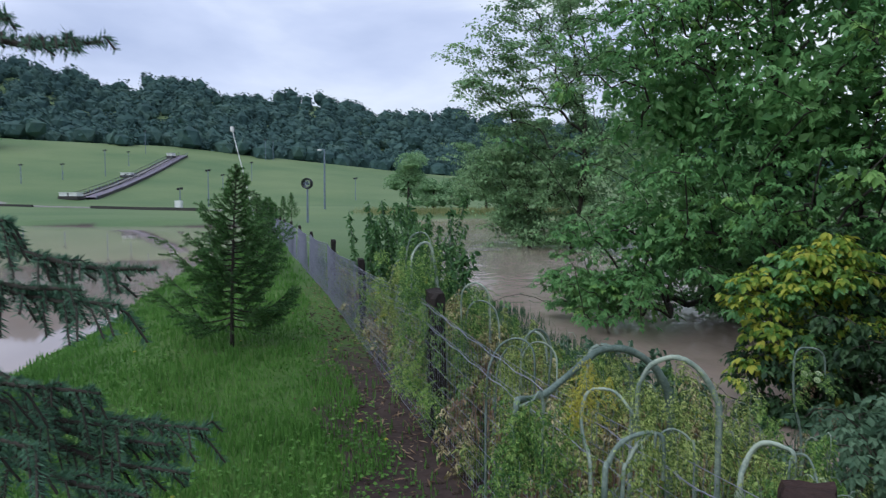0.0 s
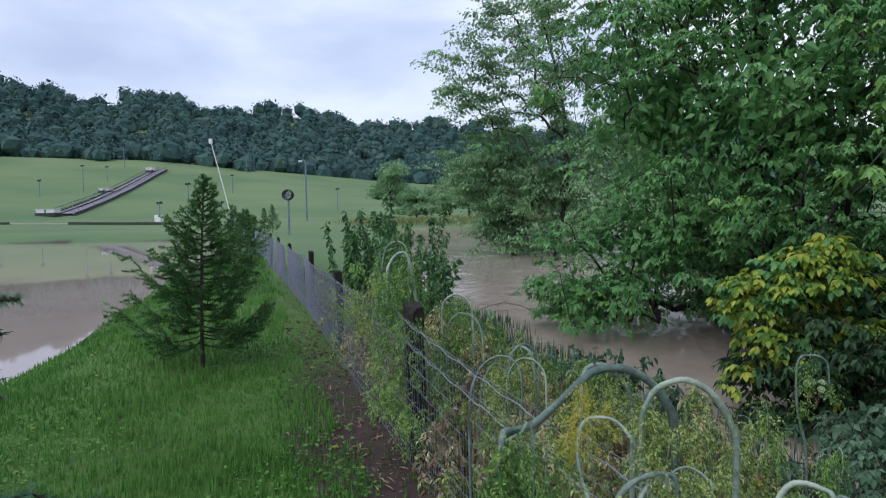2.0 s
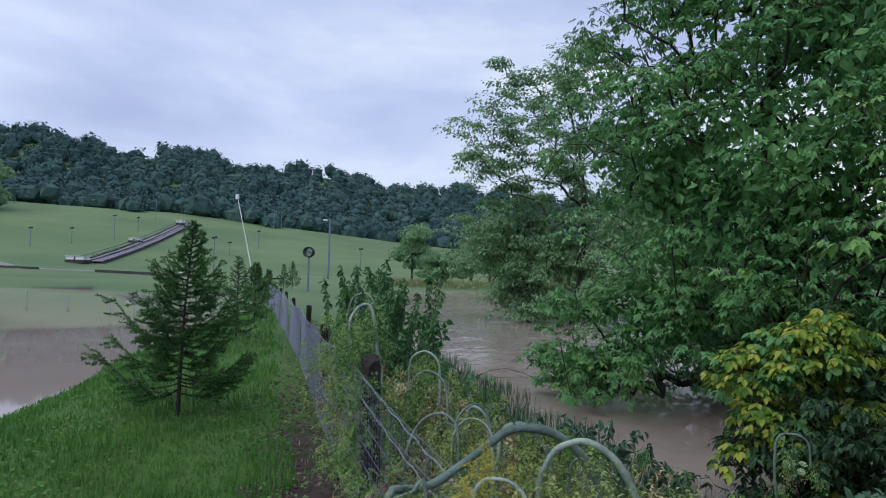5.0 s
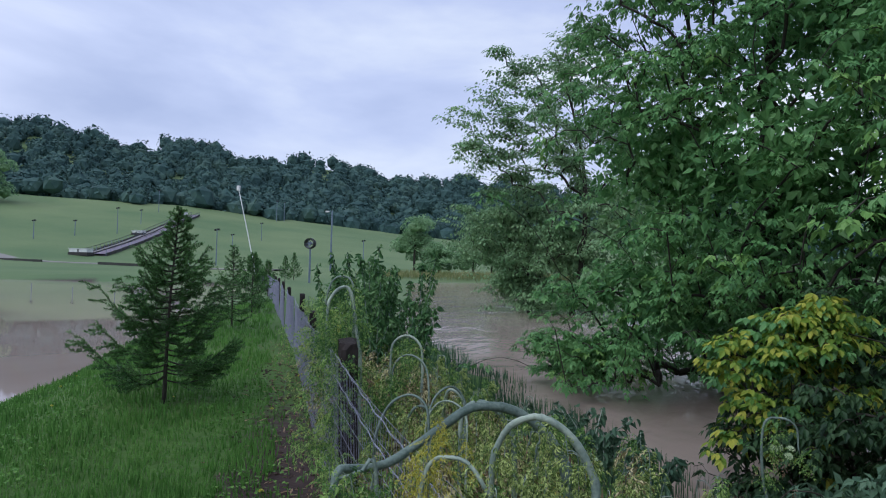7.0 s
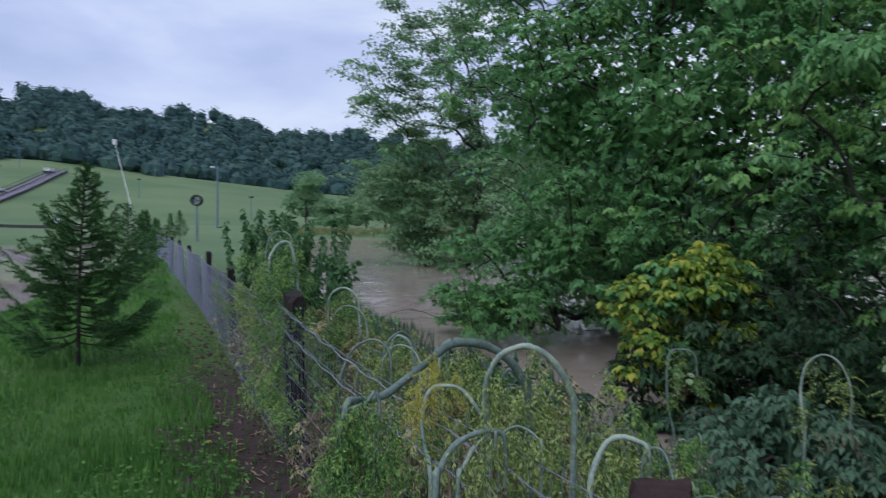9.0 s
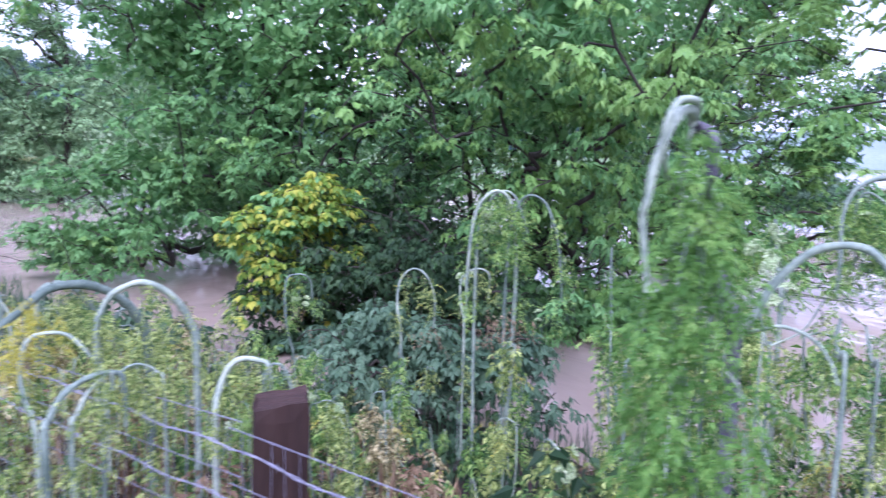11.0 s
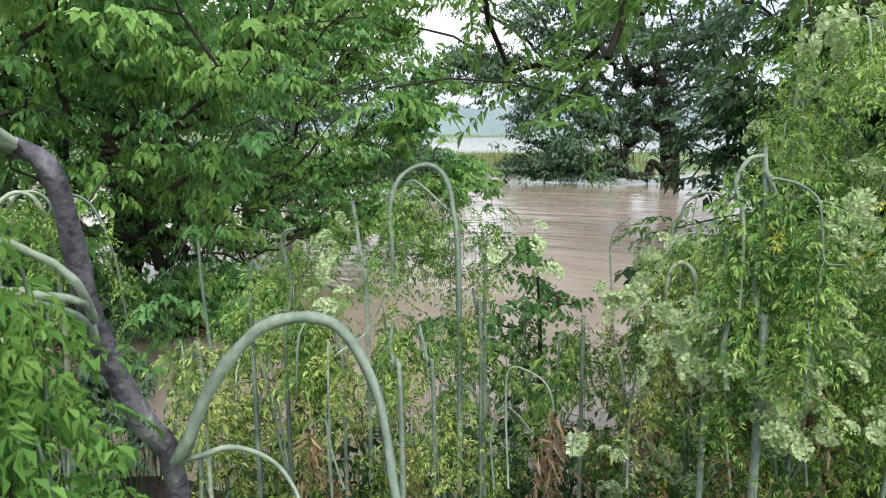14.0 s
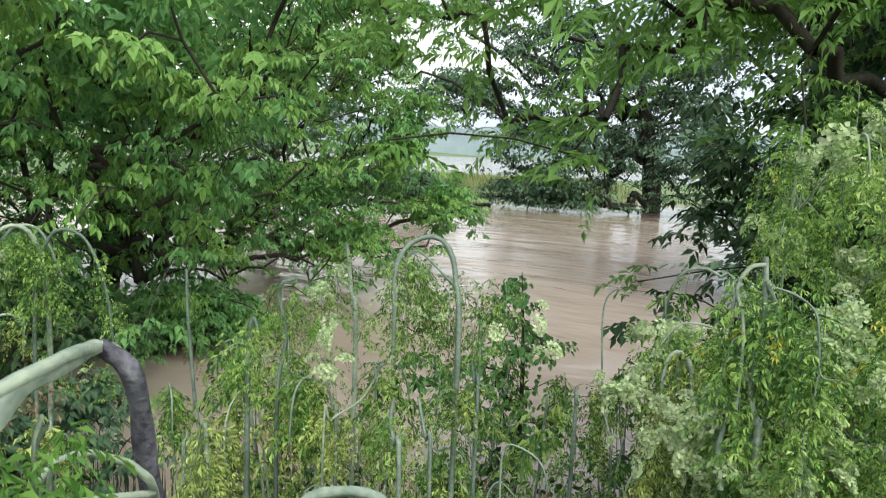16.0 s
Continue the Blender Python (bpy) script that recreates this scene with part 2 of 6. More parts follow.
M_SEEDY = shader("straw_yellow_hemlock_leaves", ((0.09, 0.075, 0.03), (0.29, 0.25, 0.11), (0.62, 0.54, 0.31)), 1.5, 12.0, 0.6, 0, island=0.9, translucent=0.18)

# ---- geometry helpers ----
FD = np.array((-0.4272, 0.9041))      # along the fence
FN = np.array((0.9041, 0.4272))       # from the fence to the river
POST = np.array((-0.31, 4.69))
WATER = -0.9


def to_us(x, y):
    return FN[0] * x + FN[1] * y - 1.7233, FD[0] * x + FD[1] * y - 4.3726


def from_us(u, s):
    return POST[0] + FN[0] * u + FD[0] * s, POST[1] + FN[1] * u + FD[1] * s


def smooth(a, b, x):
    t = np.clip((x - a) / (b - a), 0, 1)
    return t * t * (3 - 2 * t)


def vnoise(x, y, cell, seed=0):
    """Smooth value noise, -1 to 1."""
    x, y = np.asarray(x, float) / cell, np.asarray(y, float) / cell
    xi, yi = np.floor(x), np.floor(y)
    fx, fy = x - xi, y - yi
    fx, fy = fx * fx * (3 - 2 * fx), fy * fy * (3 - 2 * fy)

    def rnd(a, b):
        v = np.sin(a * 127.1 + b * 311.7 + seed * 74.7) * 43758.5453
        return 2 * (v - np.floor(v)) - 1
    top = rnd(xi, yi) * (1 - fx) + rnd(xi + 1, yi) * fx
    low = rnd(xi, yi + 1) * (1 - fx) + rnd(xi + 1, yi + 1) * fx
    return top * (1 - fy) + low * fy


AZ = (-180, -120, -66, -35, -12, 10, 14, 23, 32, 42, 60, 100, 180)
TREELINE = (4, 2, 2, 5, 9, 13, 15, 20, 25, 26.5, 30, 20, 4)
RIDGE = (40, 28, 26, 50, 61, 67, 69, 73, 84, 87, 92, 72, 40)
R_BASE = (420, 600, 620, 330, 190, 175, 170, 168, 168, 168, 175, 300, 420)
R_TREE = (500, 680, 700, 420, 345, 330, 330, 330, 330, 335, 340, 420, 500)
R_RIDGE = (800, 950, 1000, 700, 580, 560, 560, 560, 560, 560, 570, 650, 800)


def height(x, y):
    x, y = np.asarray(x, float), np.asarray(y, float)
    u, s = to_us(x, y)
    r, az = np.hypot(x, y), np.degrees(np.arctan2(-x, y))
    rb, rt, rr = (np.interp(az, AZ, v) for v in (R_BASE, R_TREE, R_RIDGE))
    tl, rg = np.interp(az, AZ, TREELINE), np.interp(az, AZ, RIDGE)
    rg = rg + 5 * vnoise(az, az * 0, 4.5, 3) + 2 * vnoise(az, az * 0, 1.6, 5)
    k1 = np.clip((r - rb) / (rt - rb), 0, 1) ** 1.25
    k2 = smooth(0, 1, np.clip((r - rt) / (rr - rt), 0, 1) * 0.5 + 0.0) * 2
    hill = tl * k1 + (rg - tl) * np.clip(k2, 0, 1) - 0.03 * np.clip(r - rr, 0, None)
    flat = -0.45 + 0.1 * smooth(70, 150, r) + 0.08 * vnoise(x, y, 9) * smooth(20, 60, r)
    # the bank with the fence on it
    z = -0.10 - 0.05 * smooth(-3, 0, u) + 0.02 * vnoise(x, y, 0.8, 1) + 0.012 * vnoise(x, y, 0.25, 2)
    z = z - 0.35 * smooth(12, 60, s)
    # to the pond
    edge = -4.9 + 0.065 * s + 0.35 * vnoise(s, s * 0, 3.0, 4)
    t = np.clip((edge + 2.6 - u) / 2.6, 0, 3)
    pond = z - (z - WATER) * t ** 1.3
    pond = np.maximum(pond, -1.6)
    far_pond = smooth(52, 60, s + 0.22 * (u + 8) + 1.5 * vnoise(x, y, 6, 6))
    pond = pond * (1 - far_pond) + flat * far_pond
    left = np.where(u < edge + 2.6, pond, z)
    left = left * (1 - smooth(56, 72, s)) + flat * smooth(56, 72, s)
    # to the river
    bank = 3.5 + 0.2 * np.clip(s - 18, 0, None) + 0.35 * vnoise(s, s * 0, 1.7, 8)
    q = u / bank
    right = z - (z - WATER) * np.clip(q, 0, 1) ** 1.2 - 1.1 * smooth(1, 1.8, q)
    over = smooth(38, 42, u + 0.6 * vnoise(s, s * 0, 5.0, 9))
    meadow = -0.62 - 0.55 * smooth(72, 84, u) + 0.05 * vnoise(x, y, 5, 4) + 0.6 * smooth(330, 460, u)
    right = right * (1 - over) + meadow * over
    bend = smooth(76, 84, s + 0.1 * u)
    right = right * (1 - bend) + (flat + 0.2) * bend
    near = np.where(u > 0, right, left)
    return near + hill


def np_mesh(name, V, F, smooth_faces=False):
    """A mesh from arrays of corners and of faces with three or four corners each."""
    me = bpy.data.meshes.new(name)
    V, F = np.asarray(V, np.float32), np.asarray(F, np.int32)
    n, k = F.shape
    me.vertices.add(len(V))
    me.vertices.foreach_set("co", V.ravel())
    me.loops.add(n * k)
    me.loops.foreach_set("vertex_index", F.ravel())
    me.polygons.add(n)
    me.polygons.foreach_set("loop_start", np.arange(0, n * k, k, dtype=np.int32))
    me.polygons.foreach_set("loop_total", np.full(n, k, np.int32))
    me.polygons.foreach_set("use_smooth", np.full(n, smooth_faces))
    me.update(calc_edges=True)
    return me


def part(name, me, material, parent=None, label="", kind=""):
    """Links a mesh or a bmesh as one object under a thing or a part."""
    if isinstance(me, bmesh.types.BMesh):
        bm, me = me, bpy.data.meshes.new(name)
        bm.to_mesh(me)
        bm.free()
    if not me.materials:
        me.materials.append(material)
    ob = new(name, me)
    if parent is not None:
        ob.parent = parent
    return tagged(ob, label, kind=kind)


def thing(name, label, category, group="", at=(0, 0, 0)):
    ob = new(name)
    ob.location = at
    ob.empty_display_size = 0.1
    return tagged(ob, label, category, group)


def unit(v):
    return v / np.maximum(np.linalg.norm(v, axis=-1, keepdims=True), 1e-9)


def tubes(paths, sides=6):
    """Corners and faces of tapered round rods along paths of (points, radii)."""
    Vs, Fs, off = [], [], 0
    ang = np.linspace(0, 2 * math.pi, sides, endpoint=False)
    for pts, rad in paths:
        pts = np.asarray(pts, float)
        n = len(pts)
        rad = np.broadcast_to(np.asarray(rad, float), (n,))
        t = unit(np.gradient(pts, axis=0))
        ref = np.array((0.13, 0.31, 0.94)) if abs(t[0][2]) < 0.8 else np.array((0.95, 0.2, 0.1))
        a = unit(np.cross(t, ref))
        b = np.cross(t, a)
        ring = pts[:, None] + rad[:, None, None] * (np.cos(ang)[None, :, None] * a[:, None] + np.sin(ang)[None, :, None] * b[:, None])
        Vs.append(ring.reshape(-1, 3))
        i = np.arange(n - 1)[:, None] * sides + np.arange(sides)[None]
        j = np.arange(n - 1)[:, None] * sides + (np.arange(sides)[None] + 1) % sides
        Fs.append(off + np.stack((i, j, j + sides, i + sides), -1).reshape(-1, 4))
        off += n * sides
    return np.concatenate(Vs), np.concatenate(Fs)


def spline(points, n=16):
    """A smooth path through a few points (Catmull-Rom)."""
    P = np.asarray(points, float)
    P = np.vstack((2 * P[0] - P[1], P, 2 * P[-1] - P[-2]))
    res = []
    m = len(P) - 3
    for w in np.linspace(0, m - 1e-6, n):
        i = int(w)
        t = w - i
        a, b, c, d = P[i:i + 4]
        res.append(0.5 * (2 * b + (c - a) * t + (2 * a - 5 * b + 4 * c - d) * t * t + (3 * b - a - 3 * c + d) * t ** 3))
    return np.array(res)


def leaf_arrays(P, D, U, L, W, fold=0.25, droop=0.15, shape=6):
    """Leaves: base P, direction D, upper side U, length L, width W; six corners and two bent halves each, or four."""
    D = unit(D)
    S = unit(np.cross(D, U))
    U = np.cross(S, D)
    L, W = np.asarray(L)[:, None], np.asarray(W)[:, None]
    if shape == 6:
        prof = ((0, 0), (0.28, 0.42), (0.62, 0.40), (1, 0), (0.62, -0.40), (0.28, -0.42))
        faces = ((0, 3, 2, 1), (0, 5, 4, 3))
    elif shape == 5:
        # a lobed leaflet: two slender halves that part from the base
        prof = ((0, 0), (0.50, 0.44), (1.0, 0.12), (0.30, -0.5), (0.74, -0.40))
    else:
        prof = ((0, 0), (0.35, 0.5), (1, 0), (0.35, -0.5))
        faces = ((0, 1, 2, 2), (0, 2, 3, 3))
    V = np.stack([P + D * L * a + S * W * b + U * (fold * W * abs(b) * 2 * 0.5 - droop * L * a * a) for a, b in prof], 1)
    n = len(P)
    k = len(prof)
    if shape == 6:
        F = (np.arange(n)[:, None, None] * k + np.array(faces)[None]).reshape(-1, 4)
    else:
        F = (np.arange(n)[:, None, None] * k + np.array(((0, 2, 1), (0, 3, 4) if shape == 5 else (0, 3, 2)))[None]).reshape(-1, 3)
    return V.reshape(-1, 3), F


def rand_unit(n, g):
    v = g.normal(size=(n, 3))
    return unit(v)

# ---- ground, water, far hills ----


def build_ground():
    rings = np.concatenate(([0], 0.25 * (2600 / 0.25) ** np.linspace(0, 1, 135)))
    ang = np.linspace(0, 2 * math.pi, 240, endpoint=False)
    X = 0.5 + rings[:, None] * np.sin(ang)[None]
    Y = 1.5 + rings[:, None] * np.cos(ang)[None]
    Z = height(X, Y)
    V = np.stack((X, Y, Z), -1).reshape(-1, 3)
    n, k = len(rings), len(ang)
    i = (np.arange(n - 1)[:, None] * k + np.arange(k)[None])
    j = (np.arange(n - 1)[:, None] * k + (np.arange(k)[None] + 1) % k)
    F = np.stack((i, i + k, j + k, j), -1).reshape(-1, 4)
    me = np_mesh("ground", V, F, True)
    u, s = to_us(V[:, 0], V[:, 1])
    mud = smooth(-0.95, -0.45, u + 0.2 * vnoise(V[:, 0], V[:, 1], 0.5, 3)) * (1 - 0.75 * smooth(-0.5, 5, s)) * (1 - smooth(12, 25, s)) * (1 - smooth(5, 9, u))
    r = np.hypot(V[:, 0], V[:, 1])
    mud = np.maximum(mud, smooth(-0.86, -0.98, V[:, 2]) * (1 - smooth(60, 90, r)))
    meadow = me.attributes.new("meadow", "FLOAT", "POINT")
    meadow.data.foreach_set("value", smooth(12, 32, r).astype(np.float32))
    at = me.attributes.new("mud", "FLOAT", "POINT")
    at.data.foreach_set("value", mud.astype(np.float32))
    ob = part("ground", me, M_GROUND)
    tagged(ob, "grassy bank, fields and hillside with a muddy strip", "ground", kind="structure")


build_ground()


def build_water(label, us, ss, material):
    V = [(*from_us(u, s), WATER) for s in ss for u in us]
    n = len(us)
    F = [(r * n + c, r * n + c + 1, (r + 1) * n + c + 1, (r + 1) * n + c) for r in range(len(ss) - 1) for c in range(n - 1)]
    me = np_mesh("water", V, np.array(F), True)
    tagged(part("water", me, material), label, "water", kind="structure")


build_water("fast brown muddy water of a river in flood", (0.2, 4, 10, 30, 100, 700), (-500, -50, -10, 0, 10, 30, 90, 400), M_WATER)
build_water("still brown flood water standing on the grass field", (-140, -30, -10, -0.2), (-80, -20, 0, 20, 80), M_POND)


def crowns(name, centres, radii, per, leaf, material, g, inner=0.84):
    """Far tree crowns: a rough dark core each, with a coat of leaf clumps."""
    n = len(centres)
    bm = bmesh.new()
    bmesh.ops.create_icosphere(bm, subdivisions=1, radius=1)
    bm.verts.ensure_lookup_table()
    ico = np.array([v.co[:] for v in bm.verts])
    tri = np.array([[v.index for v in f.verts] for f in bm.faces])
    bm.free()
    core = centres[:, None] + ico[None] * radii[:, None] * inner * g.uniform(0.8, 1.1, (n, len(ico), 1))
    Fc = (np.arange(n)[:, None, None] * len(ico) + tri[None]).reshape(-1, 3)
    d = rand_unit(n * per, g).reshape(n, per, 3)
    d[..., 2] = np.where(d[..., 2] < -0.3, -d[..., 2], d[..., 2])
    P = centres[:, None] + d * radii[:, None] * g.uniform(0.8, 1.1, (n, per, 1))
    P = P.reshape(-1, 3)
    D = unit(rand_unit(n * per, g) + 0.3 * d.reshape(-1, 3))
    U = unit(d.reshape(-1, 3) + 0.5 * rand_unit(n * per, g) + np.array((0, 0, 0.4)))
    size = np.repeat(radii[:, 0], per) * leaf * g.uniform(0.6, 1.3, n * per)
    Vl, Fl = leaf_arrays(P - D * size[:, None] * 0.5, D, U, size, size * 0.9, shape=4)
    V = np.concatenate((core.reshape(-1, 3), Vl))
    F = np.concatenate((Fc, Fl + len(core.reshape(-1, 3))))
    return np_mesh(name, V, F)


def build_forest():
    g = np.random.default_rng(3)
    pts = []
    for az0, az1, n, r_in, r_out in ((-20, 50, 2400, 0.0, 1.02), (-100, -20, 600, -0.05, 1.0), (50, 260, 350, 0.0, 1.0)):
        az = g.uniform(az0, az1, n)
        w = g.uniform(0, 1, n) ** 0.85
        a = np.where(az > 180, az - 360, az)
        rt, rr = np.interp(a, AZ, R_TREE), np.interp(a, AZ, R_RIDGE)
        r = rt + (rr - rt) * (r_in + (r_out - r_in) * w) + 10 * vnoise(az, az * 0, 2.5, 12)
        pts.append(np.stack((-r * np.sin(np.radians(az)), r * np.cos(np.radians(az))), 1))
    P = np.concatenate(pts)
    n = len(P)
    rad = g.uniform(3.6, 7.4, n)
    R = np.stack((rad, rad, rad * g.uniform(0.8, 1.15, n)), 1)
    z = height(P[:, 0], P[:, 1])
    C = np.stack((P[:, 0], P[:, 1], z + R[:, 2] * 0.5 + g.uniform(-3, 2, n)), 1)
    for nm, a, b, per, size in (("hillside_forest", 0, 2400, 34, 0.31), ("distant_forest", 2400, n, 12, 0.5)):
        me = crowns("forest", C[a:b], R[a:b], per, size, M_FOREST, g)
        tagged(part(nm, me, M_FOREST), "dense dark green deciduous forest covering the hill, blue haze mixed into the colour", "forest", kind="stuff")


build_forest()

# ---- trees ----


def tree_skeleton(base, trunk_top, targets, g, r_tip=0.006, sag=0.12, power=2.2):
    """Grows a branch from the nearest older branch to every target; thickness follows the number of twigs carried."""
    base, trunk_top = np.asarray(base, float), np.asarray(trunk_top, float)
    n0 = 14
    w = np.linspace(0, 1, n0)[:, None]
    bow = g.normal(size=3) * 0.06 * np.linalg.norm(trunk_top - base)
    nodes = [*(base + (trunk_top - base) * w + bow * np.sin(w * math.pi) * (1, 1, 0))]
    parent = [-1] + list(range(n0 - 1))
    paths = [list(range(n0))]
    T = np.asarray(targets, float)
    axis = base + (trunk_top - base) * np.clip(((T - base) @ (trunk_top - base)) / ((trunk_top - base) @ (trunk_top - base)), 0, 1)[:, None]
    order = np.argsort(np.linalg.norm(T - axis, axis=1))
    for k in order:
        t = T[k]
        A = np.array(nodes)
        d = np.linalg.norm(A - t, axis=1)
        # a branch leaves its parent below the place it reaches
        cost = d + 1.1 * np.clip(A[:, 2] - t[2] + 0.25 * d, 0, None)
        cost[:3] += 100
        i = int(np.argmin(cost))
        L = d[i]
        m = max(3, int(L / 0.35) + 2)
        ws = np.linspace(0, 1, m)[1:]
        side = g.normal(size=3) * 0.07 * L
        idx = [i]
        for q in ws:
            p = A[i] + (t - A[i]) * q + side * math.sin(q * math.pi) + np.array((0, 0, sag * L * math.sin(q * math.pi)))
            nodes.append(p)
            parent.append(idx[-1])
            idx.append(len(nodes) - 1)
        paths.append(idx)
    cnt = np.zeros(len(nodes))
    ends = {p[-1] for p in paths}
    for e in ends:
        cnt[e] += 1
    for i in range(len(nodes) - 1, 0, -1):
        if parent[i] >= 0:
            cnt[parent[i]] += cnt[i]
    rad = r_tip * np.maximum(cnt, 1) ** (1 / power)
    A = np.array(nodes)
    return A, rad, paths


def tufts(ends, dirs, g, per, spread, size, leaflets, hang, flat=0.4, ratio=0.5):
    """Umbrellas of drooping compound leaves over the twig ends: tops turned to the sky, undersides in shade."""
    n = len(ends)
    a = g.uniform(0, 2 * math.pi, (n, per)) + np.arange(per)[None] * 2.4
    q = np.sqrt(g.uniform(0.02, 1, (n, per)))[..., None]
    out = np.stack((np.cos(a), np.sin(a), np.zeros((n, per))), -1)
    back = dirs * np.array((1, 1, 0.4))
    P = ends[:, None] + out * q * spread + np.array((0, 0, flat)) * (0.7 - q * q) * spread - back[:, None] * g.uniform(0, 0.9, (n, per, 1)) * spread + 0.12 * spread * g.normal(size=(n, per, 3))
    D = unit(out * (0.45 + 0.5 * q) + back[:, None] * 0.45 + np.array((0, 0, -1.0)) * hang * (0.15 + q) + 0.22 * g.normal(size=(n, per, 3)))
    U = unit(np.array((0, 0, 1.0)) + out * 0.55 * q + 0.22 * g.normal(size=(n, per, 3)))
    P, D, U = P.reshape(-1, 3), D.reshape(-1, 3), U.reshape(-1, 3)
    s = size * g.uniform(0.65, 1.25, len(P))
    if leaflets == 1:
        return P, D, U, s, s * ratio
    S = unit(np.cross(D, U))
    Ps, Ds, Us, Ls = [P + D * s[:, None] * 0.75], [D], [U], [s]
    for i in range(1, leaflets):
        sg = 1 if i % 2 else -1
        row = (i + 1) // 2
        Ps.append(P + D * s[:, None] * (0.95 - 0.42 * row))
        Ds.append(unit(D * 0.55 + S * sg * 0.9 + np.array((0, 0, -0.35)) + 0.12 * g.normal(size=P.shape)))
        Us.append(unit(U + 0.2 * g.normal(size=P.shape)))
        Ls.append(s * (0.95 - 0.08 * row))
    P, D, U, L = (np.concatenate(v) for v in (Ps, Ds, Us, Ls))
    return P, D, U, L, L * ratio


def blob_targets(blobs, g, shell=0.45, bunch=9, spread=0.42):
    """Twig ends in flat plates inside ellipsoids (centre, radii, number), more of them near the outside."""
    res = []
    for c, r, n in blobs:
        m = max(4, n // bunch)
        d = rand_unit(m, g) * g.uniform(shell ** 3, 1.12, (m, 1)) ** (1 / 3)
        C = np.asarray(c) + d * np.asarray(r)
        k = g.integers(0, m, n)
        size = min(spread, 0.30 * np.mean(r)) * g.uniform(0.6, 1.5, m)
        w = g.normal(size=(n, 3)) * size[k][:, None] * np.array((1, 1, 0.16))
        # a plate sinks towards its rim
        w[:, 2] -= 0.45 * (w[:, 0] ** 2 + w[:, 1] ** 2) / np.maximum(size[k], 0.05)
        res.append(C[k] + w)
    return np.concatenate(res)


def broadleaf(name, label, base, top, blobs, g, leaf_mat, per=50, spread=0.32, size=0.09, leaflets=3, hang=0.7, r_tip=0.006, light=None, ratio=0.5, shape=6, flat=0.4, floor=None, category="tree", fill=0, fill_size=0.2, young=0.28, near=None):
    base = np.asarray(base, float)
    T = blob_targets(blobs, g)
    if floor is not None:
        T[:, 2] = np.maximum(T[:, 2], floor + g.uniform(0, 0.3, len(T)))
    A, rad, paths = tree_skeleton(base, top, T, g, r_tip)
    ob = thing(name, label, category)
    trunk = paths[0]
    V, F = tubes([(A[trunk], rad[trunk])], 10)
    part("trunk", np_mesh("trunk", V, F, True), M_BARK, ob)
    limbs = sorted(paths[1:], key=lambda p: -rad[p[1]])
    for p in limbs[:14]:
        V, F = tubes([(A[p], np.minimum(rad[p], rad[p[1]]))], 7)
        part("limb", np_mesh("limb", V, F, True), M_BARK, ob)
    V, F = tubes([(A[p], np.minimum(rad[p], rad[p[1]])) for p in limbs[14:]], 4)
    part("twig_work", np_mesh("twig_work", V, F, True), M_BARK, ob, kind="stuff")
    ends = np.array([A[p[-1]] for p in paths[1:]])
    dirs = unit(np.array([A[p[-1]] - A[p[-2]] for p in paths[1:]]))
    if fill:
        total = sum(q[2] for q in blobs)
        c = np.concatenate([np.asarray(q[0]) + rand_unit(1 + fill * q[2] // total, g) * np.asarray(q[1]) * g.uniform(0.1, 0.72, (1 + fill * q[2] // total, 1)) for q in blobs])
        if floor is not None:
            c[:, 2] = np.maximum(c[:, 2], floor + g.uniform(0.1, 0.5, len(c)))
        L = fill_size * g.uniform(0.6, 1.2, len(c))
        V, F = leaf_arrays(c, unit(rand_unit(len(c), g) + np.array((0, 0, -0.5))), unit(rand_unit(len(c), g) * (1, 1, 0.4) + np.array((0, 0, 0.6))), L, L * 0.6, shape=4)
        part("inner_foliage", np_mesh("inner_foliage", V, F), leaf_mat, ob, kind="stuff")
    lit = g.uniform(size=len(ends)) < young if light is not None else np.zeros(len(ends), bool)
    for sel, mat, nm in ((~lit, leaf_mat, "crown"), (lit, light, "young_foliage")):
        if sel.any():
            close = np.linalg.norm(ends[sel] - near[0], axis=1) < near[1] if near is not None else np.zeros(sel.sum(), bool)
            if close.any():
                V, F = leaf_arrays(*tufts(ends[sel][close], dirs[sel][close], g, int(per * 1.3), spread, size * 0.85, leaflets, hang, flat, ratio), fold=0.4, droop=0.35, shape=6)
                part("low_" + nm, np_mesh(nm, V, F), mat, ob, kind="stuff")
            V, F = leaf_arrays(*tufts(ends[sel][~close], dirs[sel][~close], g, per, spread, size, leaflets, hang, flat, ratio), shape=shape)
            part(nm, np_mesh(nm, V, F), mat, ob, kind="stuff")
    return ob

